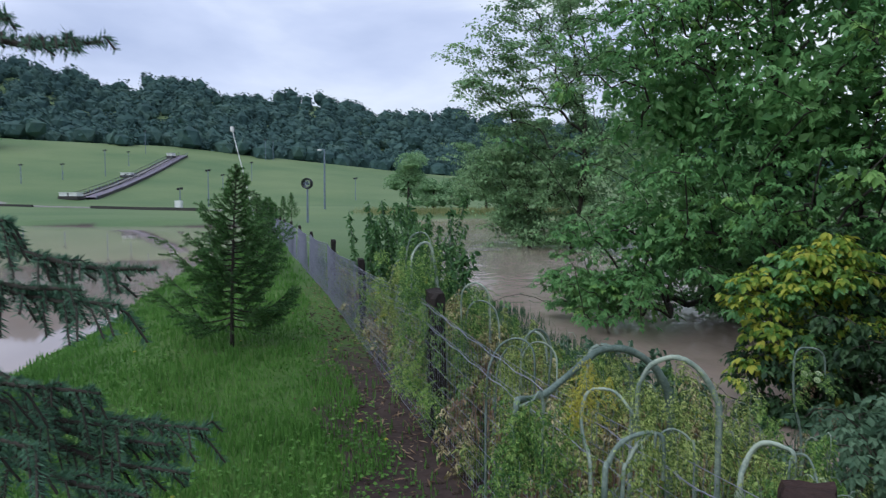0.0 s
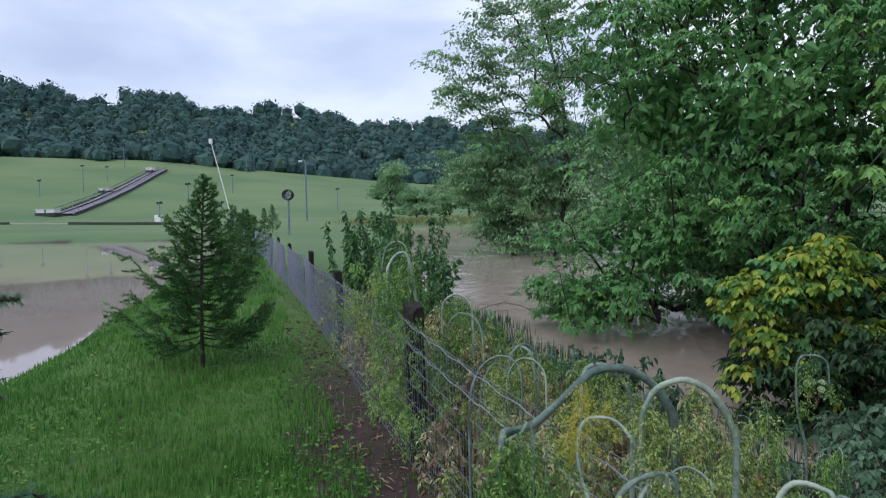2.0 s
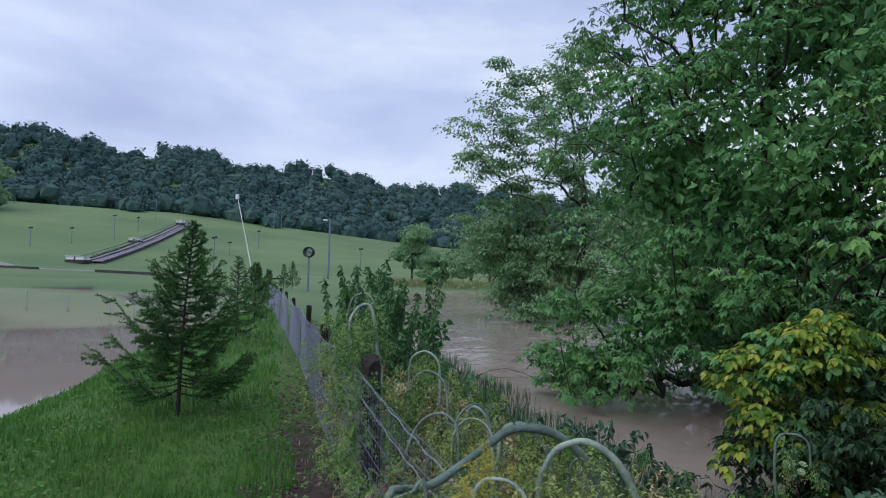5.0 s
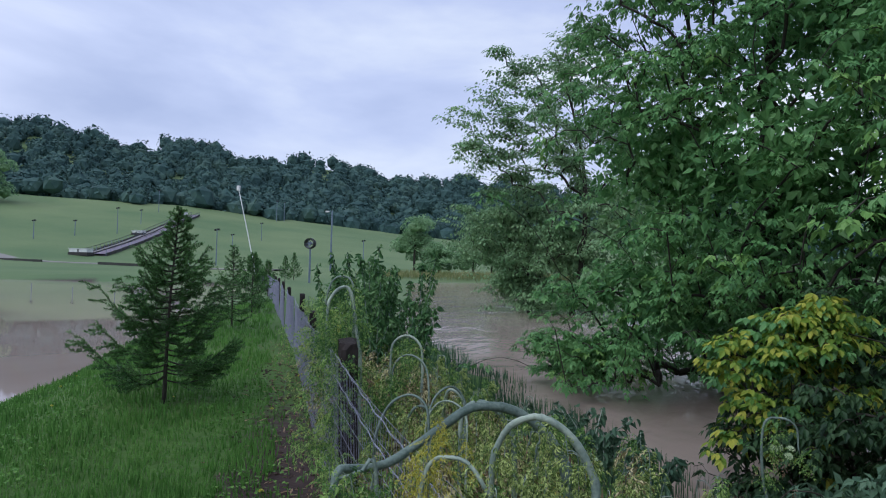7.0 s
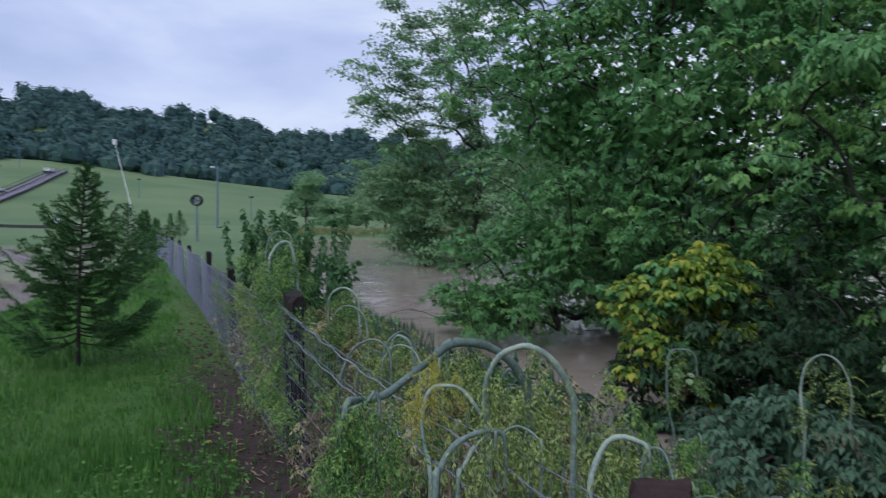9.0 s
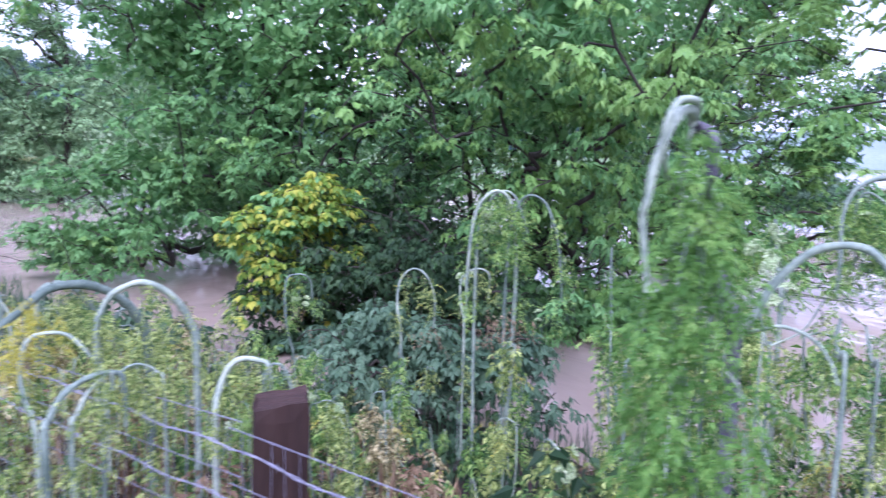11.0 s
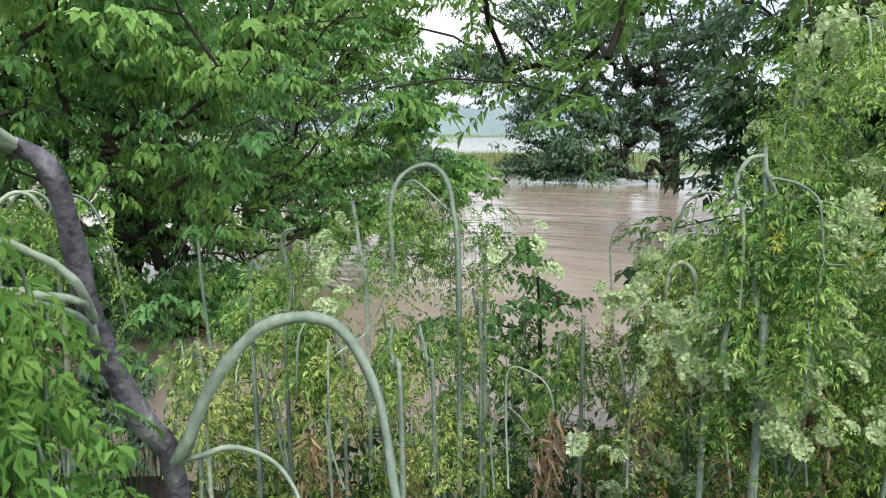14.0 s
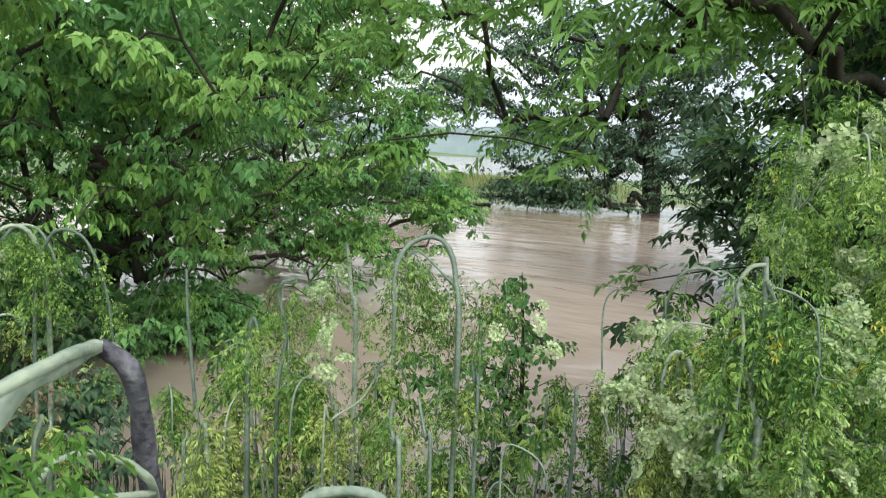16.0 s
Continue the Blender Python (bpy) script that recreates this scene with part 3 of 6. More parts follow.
broadleaf(
    "box_elder_tree", "large leafy box elder standing in brown flood water", (4.9, 14.6, -1.9), (4.9, 13.4, 11.0),
    (((5.3, 12.8, 6.0), (4.3, 3.9, 5.8), 1400), ((2.2, 13.2, 8.6), (1.8, 2.2, 3.6), 430), ((2.5, 12.9, 3.2), (1.9, 1.9, 2.3), 270), ((2.6, 13.2, 0.9), (2.2, 1.5, 1.2), 170), ((1.2, 13.8, -0.2), (1.25, 0.9, 0.55), 80), ((5.0, 9.8, 4.6), (1.7, 1.5, 1.9), 180), ((3.9, 10.8, 2.8), (2.1, 2.0, 2.2), 230), ((6.2, 13.6, 0.5), (2.4, 1.8, 1.3), 190), ((3.8, 15.8, 0.3), (2.4, 0.9, 1.2), 190), ((5.4, 17.0, 1.2), (3.0, 1.0, 1.8), 200), ((8.6, 15.0, 1.4), (2.4, 2.0, 2.2), 190)),
    np.random.default_rng(11), M_MAPLE, per=9, spread=0.24, size=0.11, leaflets=5, hang=0.75, young=0.07, ratio=0.5, light=M_MAPLE_LIGHT, floor=-0.7, shape=4, fill=20000, fill_size=0.2)
broadleaf(
    "box_elder_tree", "spreading box elder with pale young shoots over the flooded bank", (9.2, 12.3, -1.9), (8.2, 10.2, 10.0),
    (((8.0, 8.8, 5.2), (3.5, 3.2, 5.0), 950), ((9.8, 9.8, 0.6), (2.6, 2.8, 0.9), 190), ((5.0, 5.6, 3.1), (1.6, 1.7, 1.9), 260), ((6.3, 7.4, 2.1), (1.9, 1.8, 1.5), 230), ((11.3, 9.0, 3.2), (1.5, 1.1, 1.1), 110), ((11.2, 8.4, 0.8), (2.2, 1.5, 0.8), 130), ((10.2, 8.4, 5.2), (1.5, 1.5, 2.4), 150), ((11.0, 7.4, 0.1), (1.1, 0.6, 0.3), 50), ((12.2, 7.4, 1.9), (0.9, 0.8, 1.0), 120), ((12.7, 6.7, 0.75), (1.1, 0.6, 0.35), 80), ((11.9, 7.7, 4.2), (0.9, 0.9, 1.3), 90)),
    np.random.default_rng(12), M_MAPLE, per=9, spread=0.2, size=0.105, leaflets=5, hang=0.75, young=0.45, ratio=0.5, light=M_MAPLE_LIGHT, floor=-0.5, shape=4, fill=14000, fill_size=0.15, near=((5.4, 6.2, 2.2), 2.4))
poplar = broadleaf(
    "poplar_tree", "tall airy grey-green poplar on the river bank", (0.6, 34.5, -1.6), (-0.4, 33.8, 12.0),
    (((-1.3, 33.6, 9.4), (3.6, 2.6, 3.8), 330), ((-3.6, 33.6, 7.0), (2.6, 2.0, 1.8), 130), ((1.6, 33.6, 9.0), (3.2, 2.4, 4.4), 270)),
    np.random.default_rng(13), M_WILLOW, per=26, spread=0.45, size=0.16, leaflets=1, hang=0.5, ratio=0.8, r_tip=0.006, shape=4, floor=-0.8)
willow = broadleaf(
    "willow_tree", "dense grey-green willow whose skirt touches the river", (-1.4, 36.5, -1.6), (-1.9, 36.2, 5.0),
    (((-2.4, 36.0, 3.4), (2.9, 2.4, 2.9), 460), ((0.8, 35.0, 2.6), (3.4, 2.4, 3.8), 470), ((-2.2, 35.6, 0.4), (1.5, 1.6, 1.1), 120), ((4.2, 31.0, 3.2), (3.2, 2.6, 4.2), 360)),
    np.random.default_rng(113), M_WILLOW, per=30, spread=0.42, size=0.16, leaflets=1, hang=0.8, ratio=0.6, r_tip=0.005, shape=4, floor=-0.8, fill=5000, fill_size=0.3)
bush = broadleaf(
    "yellowing_bush", "yellow-green young box elder bush above the water", (3.3, 8.4, -1.2), (3.2, 8.2, 0.9),
    (((2.85, 8.1, 0.45), (0.48, 0.5, 0.42), 80), ((3.1, 8.2, 1.10), (0.36, 0.4, 0.45), 70), ((3.3, 8.3, 0.3), (0.5, 0.6, 0.5), 70), ((3.6, 8.2, 0.7), (0.4, 0.4, 0.5), 50), ((2.75, 8.0, 0.0), (0.3, 0.3, 0.35), 40)),
    np.random.default_rng(14), M_YELLOW, light=M_MAPLE, young=0.3, per=6, spread=0.13, size=0.095, leaflets=3, ratio=0.62, hang=0.9, r_tip=0.004, category="bush")
# leaf colour carries the shade below the overhanging trees
broadleaf(
    "green_bush", "box elder bush at the water's edge, its green darkened for shade", (4.1, 7.6, -1.2), (4.0, 7.4, 0.9),
    (((3.9, 7.4, 0.1), (0.9, 0.9, 0.9), 130), ((3.1, 8.2, -0.35), (0.6, 0.6, 0.5), 110), ((3.5, 7.9, 0.0), (0.6, 0.6, 0.5), 80), ((4.2, 6.2, 0.0), (0.8, 0.8, 0.7), 90), ((4.9, 8.5, 0.4), (1.0, 0.9, 1.2), 130), ((4.7, 10.2, 0.2), (1.2, 1.1, 1.0), 120), ((5.6, 10.2, -0.2), (1.2, 1.2, 0.6), 100), ((4.3, 9.3, 0.6), (0.8, 0.8, 0.8), 110)),
    np.random.default_rng(15), M_SHADE_LEAF, fill=2600, fill_size=0.12, per=8, spread=0.16, size=0.10, leaflets=3, hang=1.0, r_tip=0.004, category="bush", shape=4)
broadleaf(
    "green_bush", "dense blue-green shrub among the hemlocks", (2.95, 5.35, -0.9), (2.9, 5.3, 0.3),
    (((2.95, 5.3, -0.15), (0.62, 0.7, 0.5), 110), ((3.4, 4.6, -0.2), (0.5, 0.6, 0.45), 70)),
    np.random.default_rng(25), M_DARKLEAF, fill=900, fill_size=0.1, per=14, spread=0.12, size=0.075, leaflets=3, hang=1.0, r_tip=0.004, category="bush", shape=4)
# dark backing: shade painted into the leaf colour
broadleaf(
    "green_bush", "tall shrub behind the flowering hemlocks, leaves coloured dark as shade", (6.9, -0.1, -1.2), (6.9, -0.1, 2.0),
    (((6.9, 0.0, 1.1), (1.0, 1.0, 1.5), 200), ((6.8, -0.2, 2.7), (1.2, 1.1, 1.0), 160)),
    np.random.default_rng(26), M_SHADE_LEAF, fill=1200, fill_size=0.14, per=12, spread=0.2, size=0.11, leaflets=3, hang=0.9, r_tip=0.005, category="bush", shape=4)
broadleaf(
    "green_bush", "low green box elder bush rising from the brown water", (6.6, 7.4, -1.9), (6.5, 7.3, -0.1),
    (((6.45, 7.2, -0.4), (0.95, 0.8, 0.42), 150), ((7.0, 6.6, -0.5), (0.5, 0.5, 0.3), 50), ((5.7, 8.3, -0.15), (0.8, 0.8, 0.65), 110)),
    np.random.default_rng(27), M_MAPLE, per=14, spread=0.16, size=0.085, leaflets=5, hang=0.9, r_tip=0.004, ratio=0.45, category="bush", shape=4, floor=-0.85, fill=900, fill_size=0.12)
for k, (bx, by, tx, ty, tz) in enumerate(((8.0, 11.6, 7.6, 10.6, 3.0), (8.6, 11.0, 8.9, 10.2, 2.8), (7.4, 11.9, 6.9, 11.2, 2.6))):
    broadleaf("box_elder_sapling", "thin-stemmed young box elder standing in the brown water", (bx, by, -1.9), (tx, ty, tz),
              (((tx, ty, tz), (0.7, 0.7, 0.6), 40), (((bx + tx) / 2, (by + ty) / 2, -0.1), (0.8, 0.7, 0.45), 34)),
              np.random.default_rng(33 + k), M_MAPLE, per=12, spread=0.2, size=0.11, leaflets=3, hang=0.9, ratio=0.45, r_tip=0.009, shape=4, floor=-0.75)
# more dark backing, its leaves coloured as if shaded
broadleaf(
    "green_bush", "bush behind the flowering hemlocks, shade put into its dark leaves", (5.6, 0.2, -0.9), (5.6, 0.2, 1.6),
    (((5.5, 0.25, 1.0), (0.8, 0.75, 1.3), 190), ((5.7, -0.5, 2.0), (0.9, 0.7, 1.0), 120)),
    np.random.default_rng(28), M_SHADE_LEAF, fill=2600, fill_size=0.10, per=12, spread=0.18, size=0.08, leaflets=3, hang=0.9, r_tip=0.005, category="bush", shape=4)
bank_tree = broadleaf(
    "bank_tree", "dark leafy tree leaning over the far bank", (34.8, 7.3, -1.0), (32.8, 9.6, 8.5),
    (((32.0, 10.0, 6.2), (3.4, 4.6, 3.4), 560), ((30.4, 16.0, 4.8), (1.8, 3.2, 1.0), 230), ((31.5, 10.4, 2.2), (2.4, 4.0, 1.8), 330), ((31.0, 11.6, 0.1), (1.7, 3.4, 0.8), 230), ((33.0, 5.6, 4.2), (2.6, 2.8, 4.6), 420), ((31.6, 15.0, 9.5), (2.4, 4.0, 1.6), 130)),
    np.random.default_rng(16), M_DARKLEAF, per=20, spread=0.42, size=0.19, leaflets=1, hang=0.7, ratio=0.62, r_tip=0.014, shape=4, floor=-0.7, fill=5000, fill_size=0.3)
broadleaf(
    "bank_tree", "dark leafy tree standing in the flood", (16.5, -1.0, -1.9), (16.0, -0.8, 8.5),
    (((15.6, -0.6, 4.2), (3.6, 3.4, 4.8), 460), ((14.5, 0.0, 1.0), (2.2, 2.4, 1.4), 140)),
    np.random.default_rng(17), M_DARKLEAF, per=24, spread=0.45, size=0.18, leaflets=1, hang=0.5, ratio=0.7, r_tip=0.012, shape=4, floor=-0.7, fill=6000, fill_size=0.24)
broadleaf(
    "bank_tree", "leafy tree on the far bank of the river", (21.0, 18.5, -1.0), (20.5, 18.0, 8.0),
    (((20.5, 17.5, 3.6), (4.6, 4.0, 4.4), 380), ((24.5, 15.5, 0.3), (2.6, 2.6, 1.0), 130)),
    np.random.default_rng(18), M_DARKLEAF, per=22, spread=0.5, size=0.18, leaflets=1, hang=0.5, ratio=0.7, r_tip=0.012, shape=4, floor=-0.7, fill=6000, fill_size=0.24)

# ---- spruces ----


def needle_arrays(paths, g, per_m, length, up=0.25, wide=0.2):
    """Needles round twigs, pointing forward and out."""
    Ps, Ds, Us = [], [], []
    for pts in paths:
        pts = np.asarray(pts)
        seg = np.diff(pts, axis=0)
        ln = np.linalg.norm(seg, axis=1)
        n = max(4, int(ln.sum() * per_m))
        w = np.sort(g.uniform(0, len(seg), n))
        i = np.minimum(w.astype(int), len(seg) - 1)
        P = pts[i] + seg[i] * (w - i)[:, None]
        t = unit(seg[i])
        o = rand_unit(n, g)
        o = unit(o - (o * t).sum(1, keepdims=True) * t + np.array((0, 0, up)))
        Ps.append(P)
        Ds.append(unit(t * 0.75 + o))
        Us.append(unit(np.cross(t, o)))
    P, D, U = (np.concatenate(v) for v in (Ps, Ds, Us))
    L = length * g.uniform(0.7, 1.2, len(P))
    return leaf_arrays(P, D, U, L, L * wide, fold=0, droop=0, shape=4)


def spruce(name, label, base, h, r, g, boughs=84, lean=(0, 0), need=0.030, per_m=330, sparse=1.0, single=False, wide=0.3):
    """A young spruce: upswept boughs that grow shorter upwards, shaggy with side twigs, and a bare leader."""
    ob = thing(name, label, "tree", at=base)

    def axis(w):
        return np.array((lean[0] * w * w * h, lean[1] * w * w * h, w * h))
    tr = np.stack([axis(w) for w in np.linspace(0, 1, 14)])
    V, F = tubes([(tr, np.linspace(0.024 * h / 2, 0.004, 14))], 8)
    part("trunk", np_mesh("trunk", V, F, True), M_BARK, ob)
    wood, twigs = [], [tr[-4:]]
    for k in range(boughs):
        w = 0.13 + 0.85 * (max(0.0, k + g.uniform(-0.3, 0.3)) / (boughs - 1)) ** 0.92
        w = min(max(w, 0.12), 0.985)
        a = 2.39996 * k + g.normal() * 0.3
        ln = r * min(1.0, 0.55 + 1.9 * (w - 0.10)) * (1 - w) ** 1.3 * g.uniform(0.45, 1.25) + 0.04
        rise = (0.16 + 0.75 * w) * ln + g.normal() * 0.05 * ln
        d = np.array((math.cos(a), math.sin(a), 0))
        c = axis(w)
        path = np.array([c + d * ln * q + np.array((0, 0, rise * q - 0.20 * ln * math.sin(q * math.pi) + 0.10 * ln * q ** 3)) for q in np.linspace(0, 1, 7)])
        wood.append((path, np.linspace(0.009, 0.002, 7)))
        twigs.append(path[1:])
        sd = np.cross(d, (0, 0, 1))
        for _ in range(int(4 + ln * 27 * sparse)):
            q = g.uniform(0.18, 1.0)
            i = min(int(q * 6), 5)
            p = path[i] + (path[i + 1] - path[i]) * (q * 6 - i)
            tl = ln * 0.40 * (1.2 - q * 0.7) * g.uniform(0.4, 1.1) + 0.04
            e = p + unit(d * 0.85 + sd * g.choice((-1, 1)) * g.uniform(0.25, 1.0) + np.array((0, 0, g.uniform(-0.35, 0.45)))) * tl
            mid = (p + e) / 2 - np.array((0, 0, 0.05 * tl))
            twigs.append(np.array((p, mid, e)))
            wood.append((np.array((p, mid, e)), 0.0022))
    main = [w for w in wood if len(w[0]) == 7]
    if single:
        for w in main:
            V, F = tubes([w], 5)
            part("bough", np_mesh("bough", V, F, True), M_BARK, ob)
        main = []
    V, F = tubes(main + [w for w in wood if len(w[0]) != 7], 3)
    part("twig_work", np_mesh("twig_work", V, F, True), M_BARK, ob, kind="stuff")
    V, F = needle_arrays(twigs, g, per_m, need, 0.2, wide)
    part("needles", np_mesh("needles", V, F), M_SPRUCE, ob, kind="stuff")
    return ob


def ground_z(x, y):
    return float(height(x, y))


gs = np.random.default_rng(21)
spruce("young_spruce", "young dark green spruce on the grass beside the fence", (-3.08, 7.0, ground_z(-3.08, 7.0) - 0.02), 2.04, 1.12, gs, lean=(0.03, 0.03), sparse=1.15, single=True)
for x, y, h, r in ((-6.1, 13.95, 1.78, 0.95), (-8.0, 18.6, 1.7, 0.8), (-12.5, 29.0, 1.6, 0.8), (-21.8, 47.0, 2.2, 1.0), (-23.4, 55.0, 2.2, 0.9), (-25.0, 60.5, 2.6, 1.1)):
    far = y > 15
    spruce("young_spruce", "young spruce in the row along the fence", (x, y, ground_z(x, y) - 0.02), h, r, gs, per_m=24 if far else 110, need=0.10 if far else 0.04, sparse=0.7, boughs=60)

# ---- fence ----
POSTS = [(-6.3, 0.9), (-3.1, 0.93)] + [(3.62 * i, 1.04 if i == 0 else 0.94) for i in range(0, 19)]


def box_post(w, d, h, g, slope=0.0):
    """A rough hewn post with chamfered, split edges and a worn top."""
    bm = bmesh.new()
    levels = (0.0, 0.25, 0.5, 0.75, 0.97, 1.0)
    rings = []
    for lv in levels:
        k = 0.92 if lv == 1.0 else 1.0
        ring = []
        for i in range(12):
            a = 2 * math.pi * i / 12 + math.pi / 12
            c, sn = math.cos(a), math.sin(a)
            m = max(abs(c), abs(sn)) ** 0.97
            ring.append(bm.verts.new((c / m * w / 2 * k + g.normal() * 0.004, sn / m * d / 2 * k + g.normal() * 0.004, lv * h + (g.normal() * 0.004 if lv == 1 else 0) + (0.008 * c + slope * sn if lv == 1 else 0))))
        rings.append(ring)
    for a, b in zip(rings, rings[1:]):
        for i in range(12):
            bm.faces.new((a[i], a[(i + 1) % 12], b[(i + 1) % 12], b[i]))
    bm.faces.new(rings[-1])
    return bm


def build_fence():
    g = np.random.default_rng(31)
    ob = thing("fence", "woven wire farm fence with dark wooden posts and barbed wire", "fence")
    tops = []
    for i, (s, h) in enumerate(POSTS):
        # the line bends a little at the dark post and again further on
        x, y = from_us(0.046 * max(0, -s) - 0.024 * max(0, s - 7), s)
        z = ground_z(x, y)
        w = (0.13, 0.13, 0.12)[i] if i < 3 else 0.075
        p = part("post", box_post(w, w * 0.95, h + 0.35, g, 0.0), M_POST_BROWN if i == 1 else M_POST, ob, "dark weathered wooden fence post" if i < 3 else "")
        p.location = (x, y, z - 0.35)
        p.rotation_euler = (g.normal() * 0.015, g.normal() * 0.015, radians(-14) if i == 1 else math.atan2(FD[1], FD[0]) + g.normal() * 0.08)
        tops.append(np.array((x, y, z + h)))
    # woven mesh on the grass side, post to post
    for k in range(len(POSTS) - 1):
        a, b = tops[k], tops[k + 1]
        face = np.array((FN[0], FN[1], 0)) * -0.10
        n = 13
        far = POSTS[k][0] > 24
        wires = []
        hs = np.array((0.02, 0.09, 0.16, 0.24, 0.33, 0.43, 0.54, 0.66, 0.79, 0.92))
        q = np.linspace(0, 1, n)

        def at(qq, hh):
            sg = 0.05 * np.sin(qq * math.pi) * (1.6 if k == 1 else 0.7)
            ln = 0.05 * np.sin(qq * math.pi + k) * hh
            base = a * (1 - qq) + b * qq
            return base + face + np.array((FN[0], FN[1], 0)) * ln + np.array((0, 0, -1.0 + hh * 1.04 - sg * hh))
        for hh in hs:
            wires.append((np.array([at(v, hh) for v in q]), (0.0015 if POSTS[k][0] < 0 else 0.0024) if not far else 0.006))
        m = (72 if POSTS[k][0] < 7 else 44) if not far else 30
        for v in np.linspace(0, 1, m, endpoint=False):
            wires.append((np.array([at(v + g.normal() * 0.002, hh) for hh in hs[::3]]), (0.0009 if POSTS[k][0] < 0 else 0.0014 if POSTS[k][0] < 3 else 0.0022 if POSTS[k][0] < 7 else 0.0036) if not far else 0.007))
        V, F = tubes(wires, 3)
        part("wire_mesh", np_mesh("wire_mesh", V, F, True), M_WIRE, ob, "grey woven wire mesh" if k == 0 else "")
        if not far:
            for dz in (0.0, -0.13):
                q2 = np.linspace(0, 1, 60)
                line = np.array([a * (1 - v) + b * v + face * 1.05 + np.array((0, 0, -0.09 + dz - 0.03 * math.sin(v * math.pi) + 0.006 * math.sin(v * 60))) for v in q2])
                tw = []
                for ph in (0, math.pi):
                    tw.append((line + 0.0028 * np.stack((np.sin(q2 * 220 + ph) * FN[0], np.sin(q2 * 220 + ph) * FN[1], np.cos(q2 * 220 + ph)), 1), 0.0016))
                for v in range(2, 58, 2):
                    c = line[v]
                    for sg in (-1, 1):
                        d = unit(g.normal(size=3)) * 0.016
                        tw.append((np.array((c - d, c, c + d * sg)), 0.0011))
                V, F = tubes(tw, 4)
                part("barbed_wire", np_mesh("barbed_wire", V, F, True), M_BARB, ob, "twisted barbed wire" if k == 0 else "")
    return ob


build_fence()

# ---- grass ----


def build_grass():
    g = np.random.default_rng(41)
    n = 120000
    d = 1.1 + 26 * g.uniform(0, 1, n) ** 1.9
    az = np.radians(g.uniform(-14, 50, n))
    x, y = 0.6 - d * np.sin(az), 0.1 + d * np.cos(az)
    u, s = to_us(x, y)
    z = height(x, y)
    keep = (u < -0.5 + 0.25 * vnoise(x, y, 0.6, 3)) & (z > WATER + 0.02)
    keep |= (u < 0.2) & (g.uniform(size=n) < 0.10) & (z > WATER)
    x, y, z, d = x[keep], y[keep], z[keep], d[keep]
    n = len(x)
    tall = 0.058 + 0.035 * vnoise(x, y, 0.7, 5) + 0.025 * vnoise(x, y, 0.2, 6)
    L = np.clip(tall, 0.03, 0.2) * g.uniform(0.55, 1.3, n) * (1 + d / 25)
    W = 0.006 * (1 + d / 5)
    a = g.uniform(0, 2 * math.pi, n)
    out = np.stack((np.cos(a), np.sin(a), np.zeros(n)), 1)
    D = unit(out * g.uniform(0.15, 0.9, (n, 1)) + np.array((0, 0, 1.0)))
    U = unit(np.array((0, 0, 1.0)) * 0.4 + out)
    V, F = leaf_arrays(np.stack((x, y, z - 0.01), 1), D, U, L, W, fold=0.1, droop=0.35, shape=4)
    tagged(part("grass", np_mesh("grass", V, F), M_GRASS), "fresh green grass of uneven height on the bank", "grass", kind="stuff")


build_grass()


def build_clover():
    g = np.random.default_rng(42)
    n = 26000
    d = 1.2 + 11 * g.uniform(0, 1, n) ** 1.5
    az = np.radians(g.uniform(-12, 50, n))
    x, y = 0.6 - d * np.sin(az), 0.1 + d * np.cos(az)
    u, s = to_us(x, y)
    z = height(x, y)
    patch = vnoise(x, y, 0.9, 15) + 0.6 * vnoise(x, y, 0.35, 16)
    keep = (u < -0.35) & (z > WATER + 0.05) & (patch > 0.05)
    x, y, z = x[keep], y[keep], z[keep]
    n = len(x)
    a = g.uniform(0, 6.28, n)
    D = unit(np.stack((np.cos(a), np.sin(a), g.uniform(-0.2, 0.5, n)), 1))
    U = unit(np.array((0, 0, 1.0)) + 0.35 * g.normal(size=(n, 3)))
    L = g.uniform(0.014, 0.034, n)
    V, F = leaf_arrays(np.stack((x, y, z + g.uniform(0.02, 0.075, n)), 1), D, U, L, L * 0.95, fold=0.2, droop=0.1)
    tagged(part("clover", np_mesh("clover", V, F), M_CLOVER), "low clover and broad weeds among the grass", "clover", kind="stuff")
    k = g.choice(n, 26, replace=False)
    for i in k:
        V, F = umbels(np.array([(0, 0, 0.0)]), np.array([(0, 0, 1.0)]), g, 0.014)
        f = part("dandelion", np_mesh("dandelion", V, F), M_GOLD)
        f.location = (x[i], y[i], z[i] + 0.085)
        tagged(f, "small yellow dandelion flower in the grass", "flower", "dandelions in the grass")


